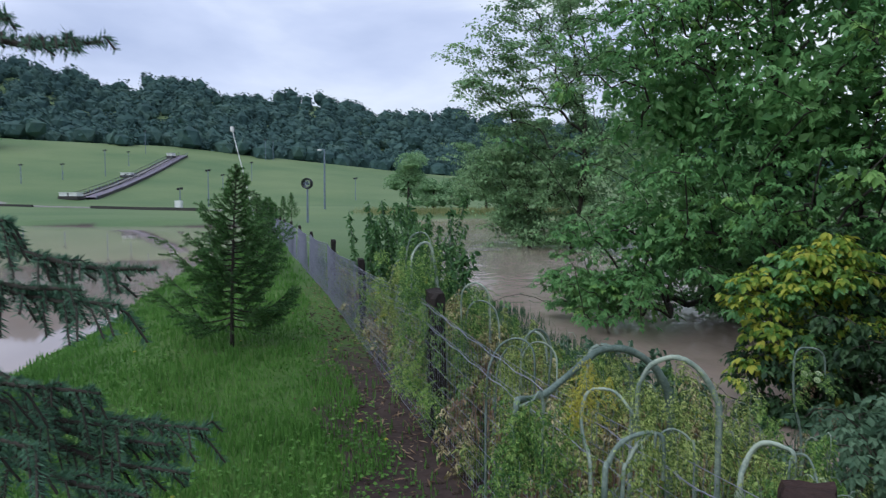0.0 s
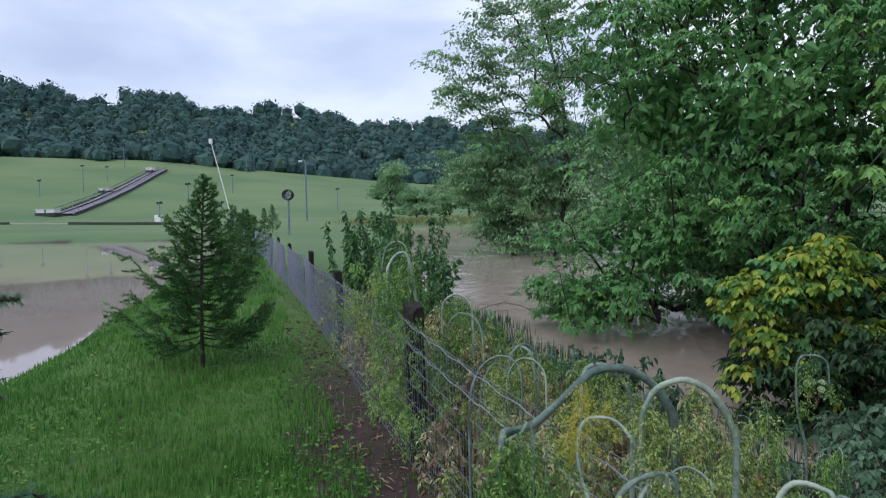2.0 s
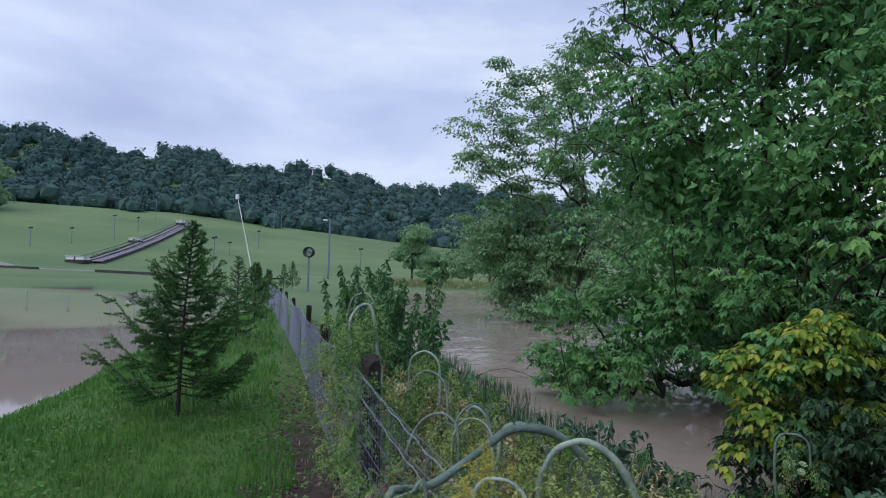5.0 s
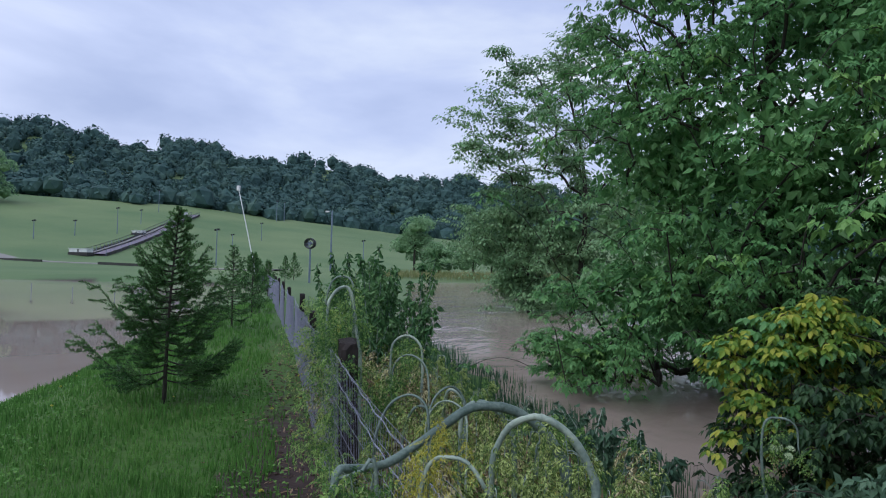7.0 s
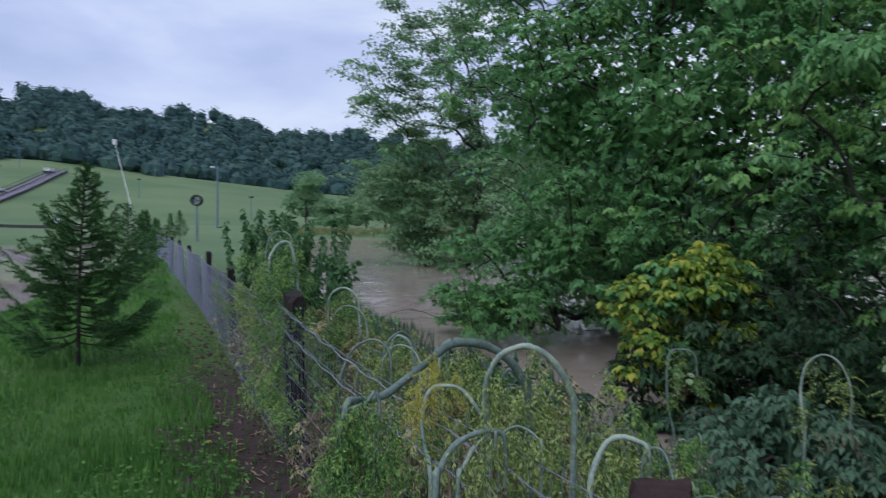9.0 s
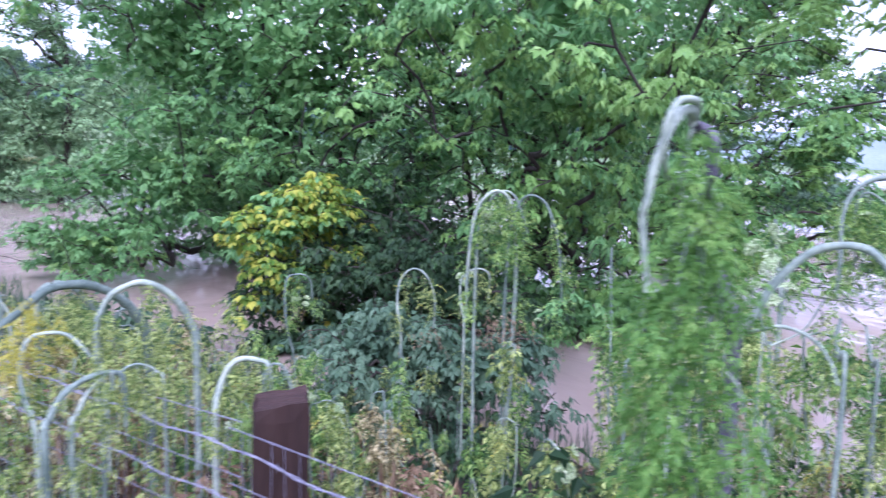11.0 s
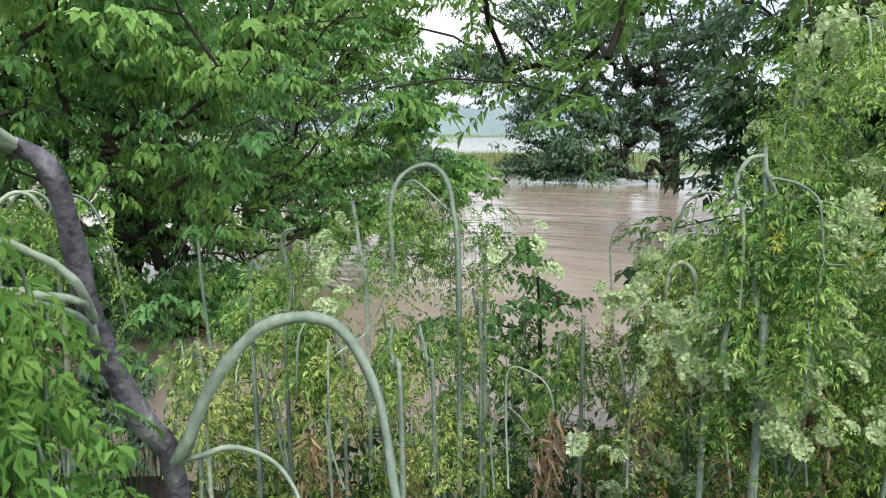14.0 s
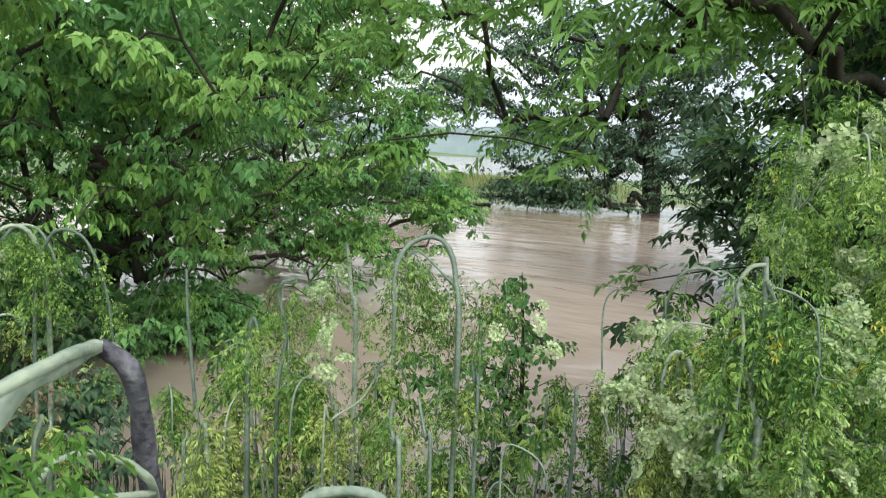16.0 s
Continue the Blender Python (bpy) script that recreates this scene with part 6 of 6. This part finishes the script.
def tassel(way, end):
    """A thin stalk from whose tip brown crumpled strands hang."""
    ob = thing("hemlock_plant", "thin pale hemlock stalk with a brown withered tassel", "plant", "wilting hemlock stalks")
    V, F = tubes([(spline(np.array(way[1:], float), 20), np.linspace(way[0], way[0] * 0.6, 20))], 5)
    part("stem", np_mesh("stem", V, F, True), M_STEM, ob)
    n = 70
    q = gh.uniform(0, 1, n)
    P = np.asarray(end) + np.array((0, 0, 0.02)) + gh.normal(size=(n, 3)) * (0.017, 0.017, 0.012) * (0.35 + q[:, None]) - np.array((0, 0, 0.15)) * q[:, None]
    L = gh.uniform(0.02, 0.06, n)
    V, F = leaf_arrays(P, unit(gh.normal(size=P.shape) * 0.5 + np.array((0, 0, -1.0))), unit(gh.normal(size=P.shape) * (1, 1, 0.2)), L, 0.0025 + 0.05 * L, fold=0.6, droop=0.5, shape=4)
    part("withered_foliage", np_mesh("withered_foliage", V, F), M_DRY, ob, "brown withered leaves", kind="stuff")


tassel((0.0032, (2.532, 1.076, 0.585), (2.606, 1.118, 0.749), (2.641, 1.126, 0.835), (2.660, 1.081, 0.832), (2.665, 1.035, 0.802), (2.650, 1.009, 0.747)), (2.642, 1.005, 0.729))
tassel((0.0032, (2.556, 1.125, 0.559), (2.610, 1.159, 0.677), (2.650, 1.138, 0.735), (2.652, 1.061, 0.674)), (2.657, 1.040, 0.669))
tassel((0.0032, (2.588, 0.815, 0.629), (2.654, 0.831, 0.763), (2.690, 0.816, 0.836), (2.685, 0.795, 0.814)), (2.675, 0.805, 0.795))
tassel((0.0032, (2.641, 0.609, 0.660), (2.700, 0.636, 0.787), (2.733, 0.639, 0.868), (2.723, 0.618, 0.835)), (2.704, 0.613, 0.790))
tassel((0.0032, (2.618, 0.469, 0.710), (2.683, 0.488, 0.852), (2.705, 0.477, 0.909), (2.700, 0.455, 0.896)), (2.696, 0.456, 0.885))
tassel((0.0032, (2.437, 1.488, 0.519), (2.453, 1.534, 0.595), (2.471, 1.573, 0.674), (2.443, 1.598, 0.664)), (2.433, 1.591, 0.638))

# upright flowering hemlocks
for x, y, top in ((3.0, 0.5, 1.66), (3.2, 0.78, 1.12), (3.15, 0.25, 1.95), (3.5, 0.42, 1.72), (2.85, 0.2, 1.6), (3.7, 0.1, 2.1), (3.3, -0.15, 1.8), (4.0, 0.42, 1.6), (4.2, -0.2, 2.2), (3.9, -0.6, 2.2), (4.7, -0.7, 2.4), (3.0, -0.25, 1.7), (3.5, 0.05, 2.2)):
    zb = ground_z(x, y)
    a, b2 = gh.normal(size=2) * 0.08, gh.normal(size=2) * 0.12
    stems = [(0.006, (x, y, zb - 0.05), (x + a[0], y + a[1], (zb + top) / 2), (x + b2[0], y + b2[1], top))]
    for _ in range(5):
        q = gh.uniform(0.45, 0.9)
        z0 = zb + (top - zb) * q
        d = np.clip(gh.normal(size=2) * 0.12, -0.2, 0.2)
        stems.append((0.0036, (x + a[0] * q, y + a[1] * q, z0), (x + d[0] * 0.7, y + d[1] * 0.7, z0 + 0.16), (x + d[0] * 1.3, y + d[1] * 1.3, z0 + 0.2), (x + d[0] * 1.6, y + d[1] * 1.6, z0 + 0.12)))
    hero("tall flowering hemlock with many white-green umbels", stems, gh, leaf_mat=M_HEM, n_leaf=20, leaf_len=0.11, n_umbel=63, dry=2, gold=3, extra=tuple(((x + b2[0] * q, y + b2[1] * q, zb + (top - zb) * q), 26, (0.06, 0.06, 0.07)) for q in (0.96, 0.84, 0.68, 0.5)))

# ---- weeds and shrubs on the bank ----


def weed(name, label, x, y, n, h, g, mat, leaf=0.11, spread=0.25, category="weed"):
    """Upright stalks with large leaves that hang limp."""
    zb = ground_z(x, y)
    ob = thing(name, label, category, at=(x, y, zb))
    P, D = [], []
    for _ in range(n):
        o = g.normal(size=2) * spread * 0.5
        hh = h * g.uniform(0.65, 1.1)
        t = g.normal(size=2) * 0.2
        path = spline(np.array([(o[0], o[1], -0.05), (o[0] + t[0] * 0.4, o[1] + t[1] * 0.4, hh * 0.5), (o[0] + t[0], o[1] + t[1], hh)]), 10)
        V, F = tubes([(path, np.linspace(0.009, 0.004, 10))], 6)
        part("stem", np_mesh("stem", V, F, True), M_STEM, ob)
        k = int(hh * 90)
        w = g.uniform(2, 9, k)
        i = np.minimum(w.astype(int), 8)
        P.append(path[i] + (path[i + 1] - path[i]) * (w - i)[:, None] + g.normal(size=(k, 3)) * 0.02)
        d = g.normal(size=(k, 3))
        D.append(unit(d * (1, 1, 0.2) + np.array((0, 0, -0.8))))
    P, D = np.concatenate(P), np.concatenate(D)
    L = leaf * g.uniform(0.6, 1.3, len(P))
    V, F = leaf_arrays(P, D, unit(g.normal(size=P.shape) + np.array((0, 0, 1.0))), L, L * 0.55, fold=0.5, droop=0.5)
    part("foliage", np_mesh("foliage", V, F), mat, ob, kind="stuff")
    return ob


gw = np.random.default_rng(81)
for x, y, h in ((-1.95, 9.45, 1.7), (-1.6, 9.3, 1.55), (-1.65, 10.0, 1.75), (-1.25, 9.4, 1.5), (-1.4, 8.8, 1.35), (-1.0, 8.6, 1.2), (-2.3, 10.6, 1.55), (-2.0, 10.3, 1.6)):
    weed("giant_ragweed", "tall dark green weed with limp hanging leaves behind the fence", x, y, 8, h, gw, M_WEED, 0.075, 0.5)
for x, y, h in ((1.2, 8.1, 0.55), (1.55, 8.0, 0.5), (0.9, 7.9, 0.6), (1.0, 8.6, 0.55), (1.7, 7.4, 0.5), (0.6, 7.6, 0.55)):
    weed("drooping_weed", "dark wilted weed at the water's edge", x, y, 5, h, gw, M_DARKLEAF, 0.09, 0.3)
broadleaf(
    "wild_shrub", "dark slender shrub with heart-shaped leaves over the water", (5.6, 2.25, -1.1), (5.55, 2.25, 0.75),
    (((5.52, 2.3, 0.1), (0.42, 0.40, 0.55), 80), ((5.4, 2.75, -0.1), (0.25, 0.3, 0.3), 26), ((5.55, 2.2, 0.7), (0.15, 0.12, 0.2), 12)),
    np.random.default_rng(82), M_MAPLE, per=15, spread=0.09, size=0.046, leaflets=1, hang=1.1, r_tip=0.003, ratio=0.85, category="shrub")


def walnut():
    g = np.random.default_rng(83)
    T = blob_targets((((4.4, 1.1, 2.85), (1.0, 1.3, 0.36), 84), ((4.9, 0.3, 2.5), (0.7, 0.6, 0.4), 36), ((5.2, 0.2, 3.0), (1.3, 1.2, 0.8), 110), ((4.05, 2.3, 2.25), (0.25, 0.4, 0.15), 6), ((5.4, -0.4, 1.5), (0.7, 0.6, 0.9), 40)), g)
    A, rad, paths = tree_skeleton((6.6, -1.9, -1.3), (6.0, -1.2, 4.5), T, g, 0.005)
    ob = thing("walnut_tree", "walnut tree whose long feathered leaves overhang the bank", "tree")
    V, F = tubes([(A[paths[0]], rad[paths[0]])], 10)
    part("trunk", np_mesh("trunk", V, F, True), M_BARK, ob)
    limbs = sorted(paths[1:], key=lambda q: -rad[q[1]])
    for q in limbs[:10]:
        V, F = tubes([(A[q], np.minimum(rad[q], rad[q[1]]))], 6)
        part("limb", np_mesh("limb", V, F, True), M_BARK, ob)
    V, F = tubes([(A[q], np.minimum(rad[q], rad[q[1]])) for q in limbs[10:]], 4)
    part("twig_work", np_mesh("twig_work", V, F, True), M_BARK, ob, kind="stuff")
    ends = np.array([A[q[-1]] for q in paths[1:]])
    n, per = len(ends), 5
    P = np.repeat(ends, per, 0) + g.normal(size=(n * per, 3)) * 0.07
    D = unit(g.normal(size=(n * per, 3)) * (1, 1, 0.3) + np.array((-0.25, 0.3, -0.15)))
    V, F = feather(P, D, g, 0.30, 7, 0.25, 0.42, 0.26)
    part("crown", np_mesh("crown", V, F), M_MAPLE_LIGHT, ob, kind="stuff")


walnut()

# ---- the far side of the valley ----


def direction(az, r, dz=0.0):
    x, y = 0.5 - r * math.sin(radians(az)), r * math.cos(radians(az))
    return np.array((x, y, ground_z(x, y) + dz))


def far_tree(az, r, h, w, g, label):
    c = direction(az, r)
    ob = thing("round_tree", label, "tree", at=c)
    V, F = tubes([(np.array(((0, 0, -0.2), (0, 0, h * 0.4), (0.1, 0, h * 0.8))), (0.22, 0.16, 0.06))], 7)
    part("trunk", np_mesh("trunk", V, F, True), M_BARK, ob)
    k = 16
    C = np.stack((g.normal(size=k) * w * 0.24, g.normal(size=k) * w * 0.24, h * g.uniform(0.12, 0.80, k)), 1)
    C[:, :2] *= (1.15 - 0.75 * C[:, 2:] / h)
    R = np.stack([w * g.uniform(0.14, 0.28, k)] * 2 + [h * g.uniform(0.11, 0.20, k)], 1)
    part("crown", crowns("crown", C, R, 420, 0.15, M_GROVE, g, 0.55), M_WILLOW, ob, kind="stuff")


gf = np.random.default_rng(91)
for az, r, h, w in ((13.3, 110, 9.6, 8.5), (11.2, 108, 5.5, 6.5), (8.4, 112, 7.0, 7.5), (6.8, 104, 6.0, 7.0), (4.0, 100, 7.0, 9.0), (0.5, 98, 8.0, 9.0), (45.5, 300, 22, 20), (-14, 120, 12, 14), (-22, 120, 12, 14), (-30, 110, 11, 13)):
    far_tree(az, r, h, w, gf, "round green tree beyond the bend of the river")


def strip(name, pts, width, dz, thick, material, label, category):
    """A band of even width that follows the ground."""
    P = spline(np.array(pts, float), 60)
    t = unit(np.gradient(P, axis=0))
    nrm = np.stack((-t[:, 1], t[:, 0]), 1)
    a, b = P + nrm * width / 2, P - nrm * width / 2
    za, zb = height(a[:, 0], a[:, 1]) + dz, height(b[:, 0], b[:, 1]) + dz
    z = np.maximum(za, zb)
    V = np.concatenate((np.column_stack((a, z)), np.column_stack((b, z)), np.column_stack((b, z - thick)), np.column_stack((a, z - thick))))
    n = len(P)
    i = np.arange(n - 1)
    F = np.concatenate([np.stack((i + n * k, i + 1 + n * k, i + 1 + n * ((k + 1) % 4), i + n * ((k + 1) % 4)), 1) for k in range(4)])
    ob = part(name, np_mesh(name, V, F[:, ::-1], False), material)
    return ob


M_ROAD = shader("pale_gravel_road", ((0.20, 0.19, 0.18), (0.30, 0.28, 0.26)), 0.2, 3.0, 0.9, 0.2)
M_DARKWALL = shader("dark_timber_wall", ((0.03, 0.03, 0.03), (0.07, 0.065, 0.06)), 0.5, 5.0, 0.9, 0.2)
M_PAINT = shader("weathered_white_paint", ((0.6, 0.6, 0.6), (0.8, 0.8, 0.78)), 1.0, 8.0, 0.5, 0.05)
M_DECK = shader("violet_grey_belt", ((0.16, 0.13, 0.17), (0.26, 0.22, 0.27)), 0.8, 6.0, 0.7, 0.1)
M_STEEL = shader("dull_grey_steel", ((0.13, 0.16, 0.21), (0.25, 0.30, 0.38)), 2.0, 20.0, 0.5, 0.05, metal=0.5)
M_BLACK = shader("black_painted_metal", ((0.012, 0.012, 0.014), (0.03, 0.03, 0.034)), 3.0, 20.0, 0.5, 0.05)
tagged(strip("road", ((-200, 165), (-150, 140), (-110, 122), (-80, 108), (-57, 97), (-40, 92)), 5.0, 0.12, 0.4, M_ROAD, "", ""), "pale gravel road along the foot of the hill", "road", kind="structure")
for q in (((-125, 125.5), (-118, 122.3), (-108, 117.8), (-100, 114.2)), ((-80, 104.5), (-70, 99.8), (-60, 95.0), (-52, 92.0))):
    tagged(strip("retaining_wall", q, 0.3, 0.45, 0.9, M_DARKWALL, "", ""), "low dark timber wall beside the gravel road", "wall")


def boxes(items):
    bm = bmesh.new()
    for c, s in items:
        bmesh.ops.create_cube(bm, size=1, matrix=Matrix.Translation(c) @ Matrix.Diagonal((*s, 1)))
    bmesh.ops.bevel(bm, geom=bm.edges[:], offset=0.02, segments=1, affect="EDGES")
    return bm


def build_lift():
    ob = thing("conveyor_lift", "long violet-grey ski conveyor with handrails climbing the hill", "ski lift")
    a, b = direction(37.7, 184), direction(31.1, 298)
    n = 40
    P = np.array([a[:2] * (1 - w) + b[:2] * w for w in np.linspace(0, 1, n)])
    t = unit(P[-1] - P[0])
    nr = np.array((-t[1], t[0]))

    def rib(off, w, dz, th):
        l, r = P + nr * (off + w / 2), P + nr * (off - w / 2)
        z = height(P[:, 0], P[:, 1]) + dz
        V = np.concatenate((np.column_stack((l, z)), np.column_stack((r, z)), np.column_stack((r, z - th)), np.column_stack((l, z - th))))
        i = np.arange(n - 1)
        F = np.concatenate([np.stack((i + n * k, i + 1 + n * k, i + 1 + n * ((k + 1) % 4), i + n * ((k + 1) % 4)), 1) for k in range(4)])
        return np_mesh("rib", V, F[:, ::-1])
    part("belt", rib(0, 2.6, 0.55, 0.5), M_DECK, ob)
    part("walkway", rib(2.6, 1.6, 0.45, 0.4), M_ROAD, ob)
    for off in (-1.6, 1.55, 3.5):
        rail = part("rail", rib(off, 0.10, 1.7, 0.10), M_DARKWALL, ob)
        part("skirt", rib(off, 0.08, 0.75, 0.75), M_DARKWALL, ob)
        for k in range(n):
            c = (*(P[k] + nr * off), ground_z(*P[k]))
            p = part("post", POSTMESH, M_STEEL, rail)
            p.location = c
    for az, r, w, k in ((38.9, 184, 5.2, 0.62), (32.0, 287, 2.6, 0.8), (35.1, 234, 3.6, 0.55)):
        c = direction(az, r)
        hut = thing("lift_hut", "small white hut on a dark base beside the conveyor", "hut", at=c)
        part("base", boxes((((0, 0, 0.6 * k), (w, 2.4, 1.3 * k)),)), M_DARKWALL, hut)
        for q in (-1, 1):
            part("wall", boxes((((q * w * 0.25, 0, 1.9 * k), (w * 0.42, 2.2, 1.3 * k)),)), M_PAINT, hut)
        part("window", boxes((((0, 0, 1.85 * k), (w * 0.07, 2.0, 1.0 * k)),)), M_BLACK, hut)
        part("roof", boxes((((0, 0, 2.62 * k), (w * 0.98, 2.5, 0.12)),)), M_PAINT, hut)


POSTMESH = bpy.data.meshes.new("rail_post")
pb = boxes((((0, 0, 0.85), (0.1, 0.1, 1.75)),))
pb.to_mesh(POSTMESH)
pb.free()
build_lift()


def pole(name, label, base, tip, r, material, category, head=None):
    ob = thing(name, label, category, at=base)
    d = np.asarray(tip) - np.asarray(base)
    V, F = tubes([(np.array((d * 0 - (0, 0, 0.3), d * 0.5, d)), (r, r * 0.85, r * 0.7))], 8)
    part("pole", np_mesh("pole", V, F, True), material, ob)
    if head:
        head(ob, d)
    return ob


def gun_head(ob, d):
    """A round fan drum with a rim, a hub and spokes, on a yoke."""
    drum = None
    for nm, r0, r1, ln, mat in (("drum", 0.44, 0.40, 0.7, M_BLACK), ("rim", 0.47, 0.47, 0.10, M_BLACK), ("hub", 0.15, 0.12, 0.5, M_STEEL)):
        ang = np.linspace(0, 2 * math.pi, 20, endpoint=False)
        rings = []
        for yy, rr in ((-ln / 2, r0), (ln / 2, r1), (ln / 2, r1 * 0.88), (-ln / 2, r0 * 0.88)):
            rings.append(np.stack((rr * np.cos(ang), np.full(20, yy), rr * np.sin(ang)), 1))
        V = np.concatenate(rings) + d + (0, 0, 0.45)
        i = np.arange(20)
        F = np.concatenate([np.stack((i + 20 * k, (i + 1) % 20 + 20 * k, (i + 1) % 20 + 20 * ((k + 1) % 4), i + 20 * ((k + 1) % 4)), 1) for k in range(4)])
        made = part(nm, np_mesh(nm, V, F), mat, ob if nm == "drum" else drum)
        drum = made if nm == "drum" else drum
    for k in range(6):
        a = k * math.pi / 3
        V, F = tubes([(np.array(((0, -0.2, 0), (0.4 * math.cos(a), -0.2, 0.4 * math.sin(a)))) + d + (0, 0, 0.45), 0.03)], 5)
        part("spoke", np_mesh("spoke", V, F), M_STEEL, drum)


def lamp_head(ob, d):
    arm = part("arm", boxes(((Vector(d) + Vector((-0.45, 0, 0)), (1.0, 0.10, 0.10)),)), M_STEEL, ob)
    part("lamp_head", boxes(((Vector(d) + Vector((-0.8, 0, -0.10)), (0.6, 0.3, 0.22)),)), M_PAINT, arm)


def twin_head(ob, d):
    for k in (-1, 1):
        part("floodlight", boxes(((Vector(d) + Vector((0.32 * k, 0, 0.05 * k)), (0.45, 0.35, 0.40)),)), M_BLACK, ob)


b0 = direction(25.7, 63)
TOWER_TIP = (-29.34, 57.6, 7.7)
pole("snowmaking_tower", "thin white snowmaking tower leaning far over", b0, TOWER_TIP, 0.05, M_PAINT, "pole",
     lambda ob, d: part("nozzle_head", boxes(((Vector(d), (0.26, 0.26, 0.45)),)), M_PAINT, ob))
b0 = direction(21.55, 60)
pole("snow_gun", "round black fan snow gun on a steel pole", b0, b0 + (0, 0, 2.9), 0.10, M_STEEL, "snow gun", gun_head)
b0 = direction(20.2, 112)
pole("light_pole", "tall wooden light pole with a lamp arm", b0, (b0[0], b0[1], 9.4), 0.16, M_STEEL, "light pole", lamp_head)
for az, r, h in ((29.3, 150, 7.5), (36.6, 235, 8.0), (33.8, 300, 9.0), (35.0, 262, 5.0), (39.4, 225, 4.5), (24.9, 315, 9.0), (24.3, 318, 8.5), (17.7, 190, 6.0), (26.0, 240, 6.0), (42.0, 215, 5.0), (28.2, 215, 4.0)):
    b0 = direction(az, r)
    pole("floodlight_pole", "slim pole with two dark floodlights on the slope", b0, b0 + (0, 0, h), 0.13, M_STEEL, "light pole", twin_head)
b0 = direction(31.4, 140)
pole("floodlight_pole", "short pole with dark floodlights above a white box", b0, b0 + (0, 0, 3.6), 0.12, M_STEEL, "light pole", twin_head)
c0 = direction(31.5, 139)
tagged(part("control_box", boxes(((Vector(c0) + Vector((0, 0, 0.6)), (1.2, 0.9, 1.5)),)), M_PAINT), "white control box beside the gravel road", "box")


def reeds(label, n, where, hgt, width, g, mat):
    x, y = where
    z = height(x, y)
    a = g.uniform(0, 6.28, n)
    out = np.stack((np.cos(a), np.sin(a), np.zeros(n)), 1)
    D = unit(out * 0.22 + np.array((0, 0, 1.0)))
    L = hgt * g.uniform(0.6, 1.2, n)
    V, F = leaf_arrays(np.stack((x, y, z - 0.05), 1), D, out, L, np.full(n, width), fold=0.1, droop=0.12, shape=4)
    tagged(part("reeds", np_mesh("reeds", V, F), mat), label, "reeds", kind="stuff")


n = 4000
q = gf.uniform(0, 1, n)
reeds("pale dry reeds on the far bank of the bend", n, (-24 + 26 * q + gf.normal(size=n) * 1.5, 80 + 13 * q + 4.0 * gf.uniform(0, 1, n) + 1.0), 0.9, 0.07, gf, M_REED)
n = 7000
uu, ss = gf.uniform(39, 60, n), gf.uniform(-14, 16, n)
xx, yy = from_us(uu, ss)
reeds("tall pale meadow grass on the far bank", n, (xx, yy), 0.7, 0.06, gf, M_REED)
n = 10000
uu, ss = gf.uniform(0.0, 4.2, n) ** 1.0, gf.uniform(-11, 14, n)
xx, yy = from_us(uu, ss)
reeds("rank blue-green grass between the hemlocks on the bank", n, (xx, yy), 0.34, 0.010, gf, M_RANK)
V, F = tubes([(spline(np.array(((28.6, 14.6, -0.88), (29.6, 14.4, -0.80), (30.8, 14.0, -0.86))), 10), np.linspace(0.13, 0.07, 10))], 8)
tagged(part("log", np_mesh("log", V, F, True), M_BARK), "dark drifting log in the brown water", "log")


def distant_hill():
    """The ridge at the end of the valley, distance haze mixed into its colour."""
    az = np.linspace(-92, -36, 140)
    x, y = 0.5 - 600 * np.sin(np.radians(az)), 600 * np.cos(np.radians(az))
    top = 27 + 5 * vnoise(az, az * 0, 9, 31) + 1.6 * vnoise(az, az * 0, 1.3, 32) + 0.7 * vnoise(az, az * 0, 0.45, 33)
    k = len(az)
    V = np.concatenate((np.stack((x, y, np.full(k, -2.0)), 1), np.stack((x * 1.06, y * 1.06, top), 1), np.stack((x * 1.2, y * 1.2, np.full(k, -2.0)), 1)))
    i = np.arange(k - 1)
    F = np.concatenate([np.stack((i + k * m, i + k * m + 1, i + k * (m + 1) + 1, i + k * (m + 1)), 1) for m in (0, 1)])
    tagged(part("backdrop", np_mesh("backdrop", V, F, True), M_HAZED_WOODS), "far wooded ridge, its blue-grey colour imitating distance haze", "hill", kind="structure")


# blue-grey in place of leaf green: the air's haze painted into the woods
M_HAZED_WOODS = shader("haze_coloured_woods", ((0.17, 0.22, 0.24), (0.24, 0.29, 0.31)), 0.05, 0.5, 0.95, 0.2)
distant_hill()
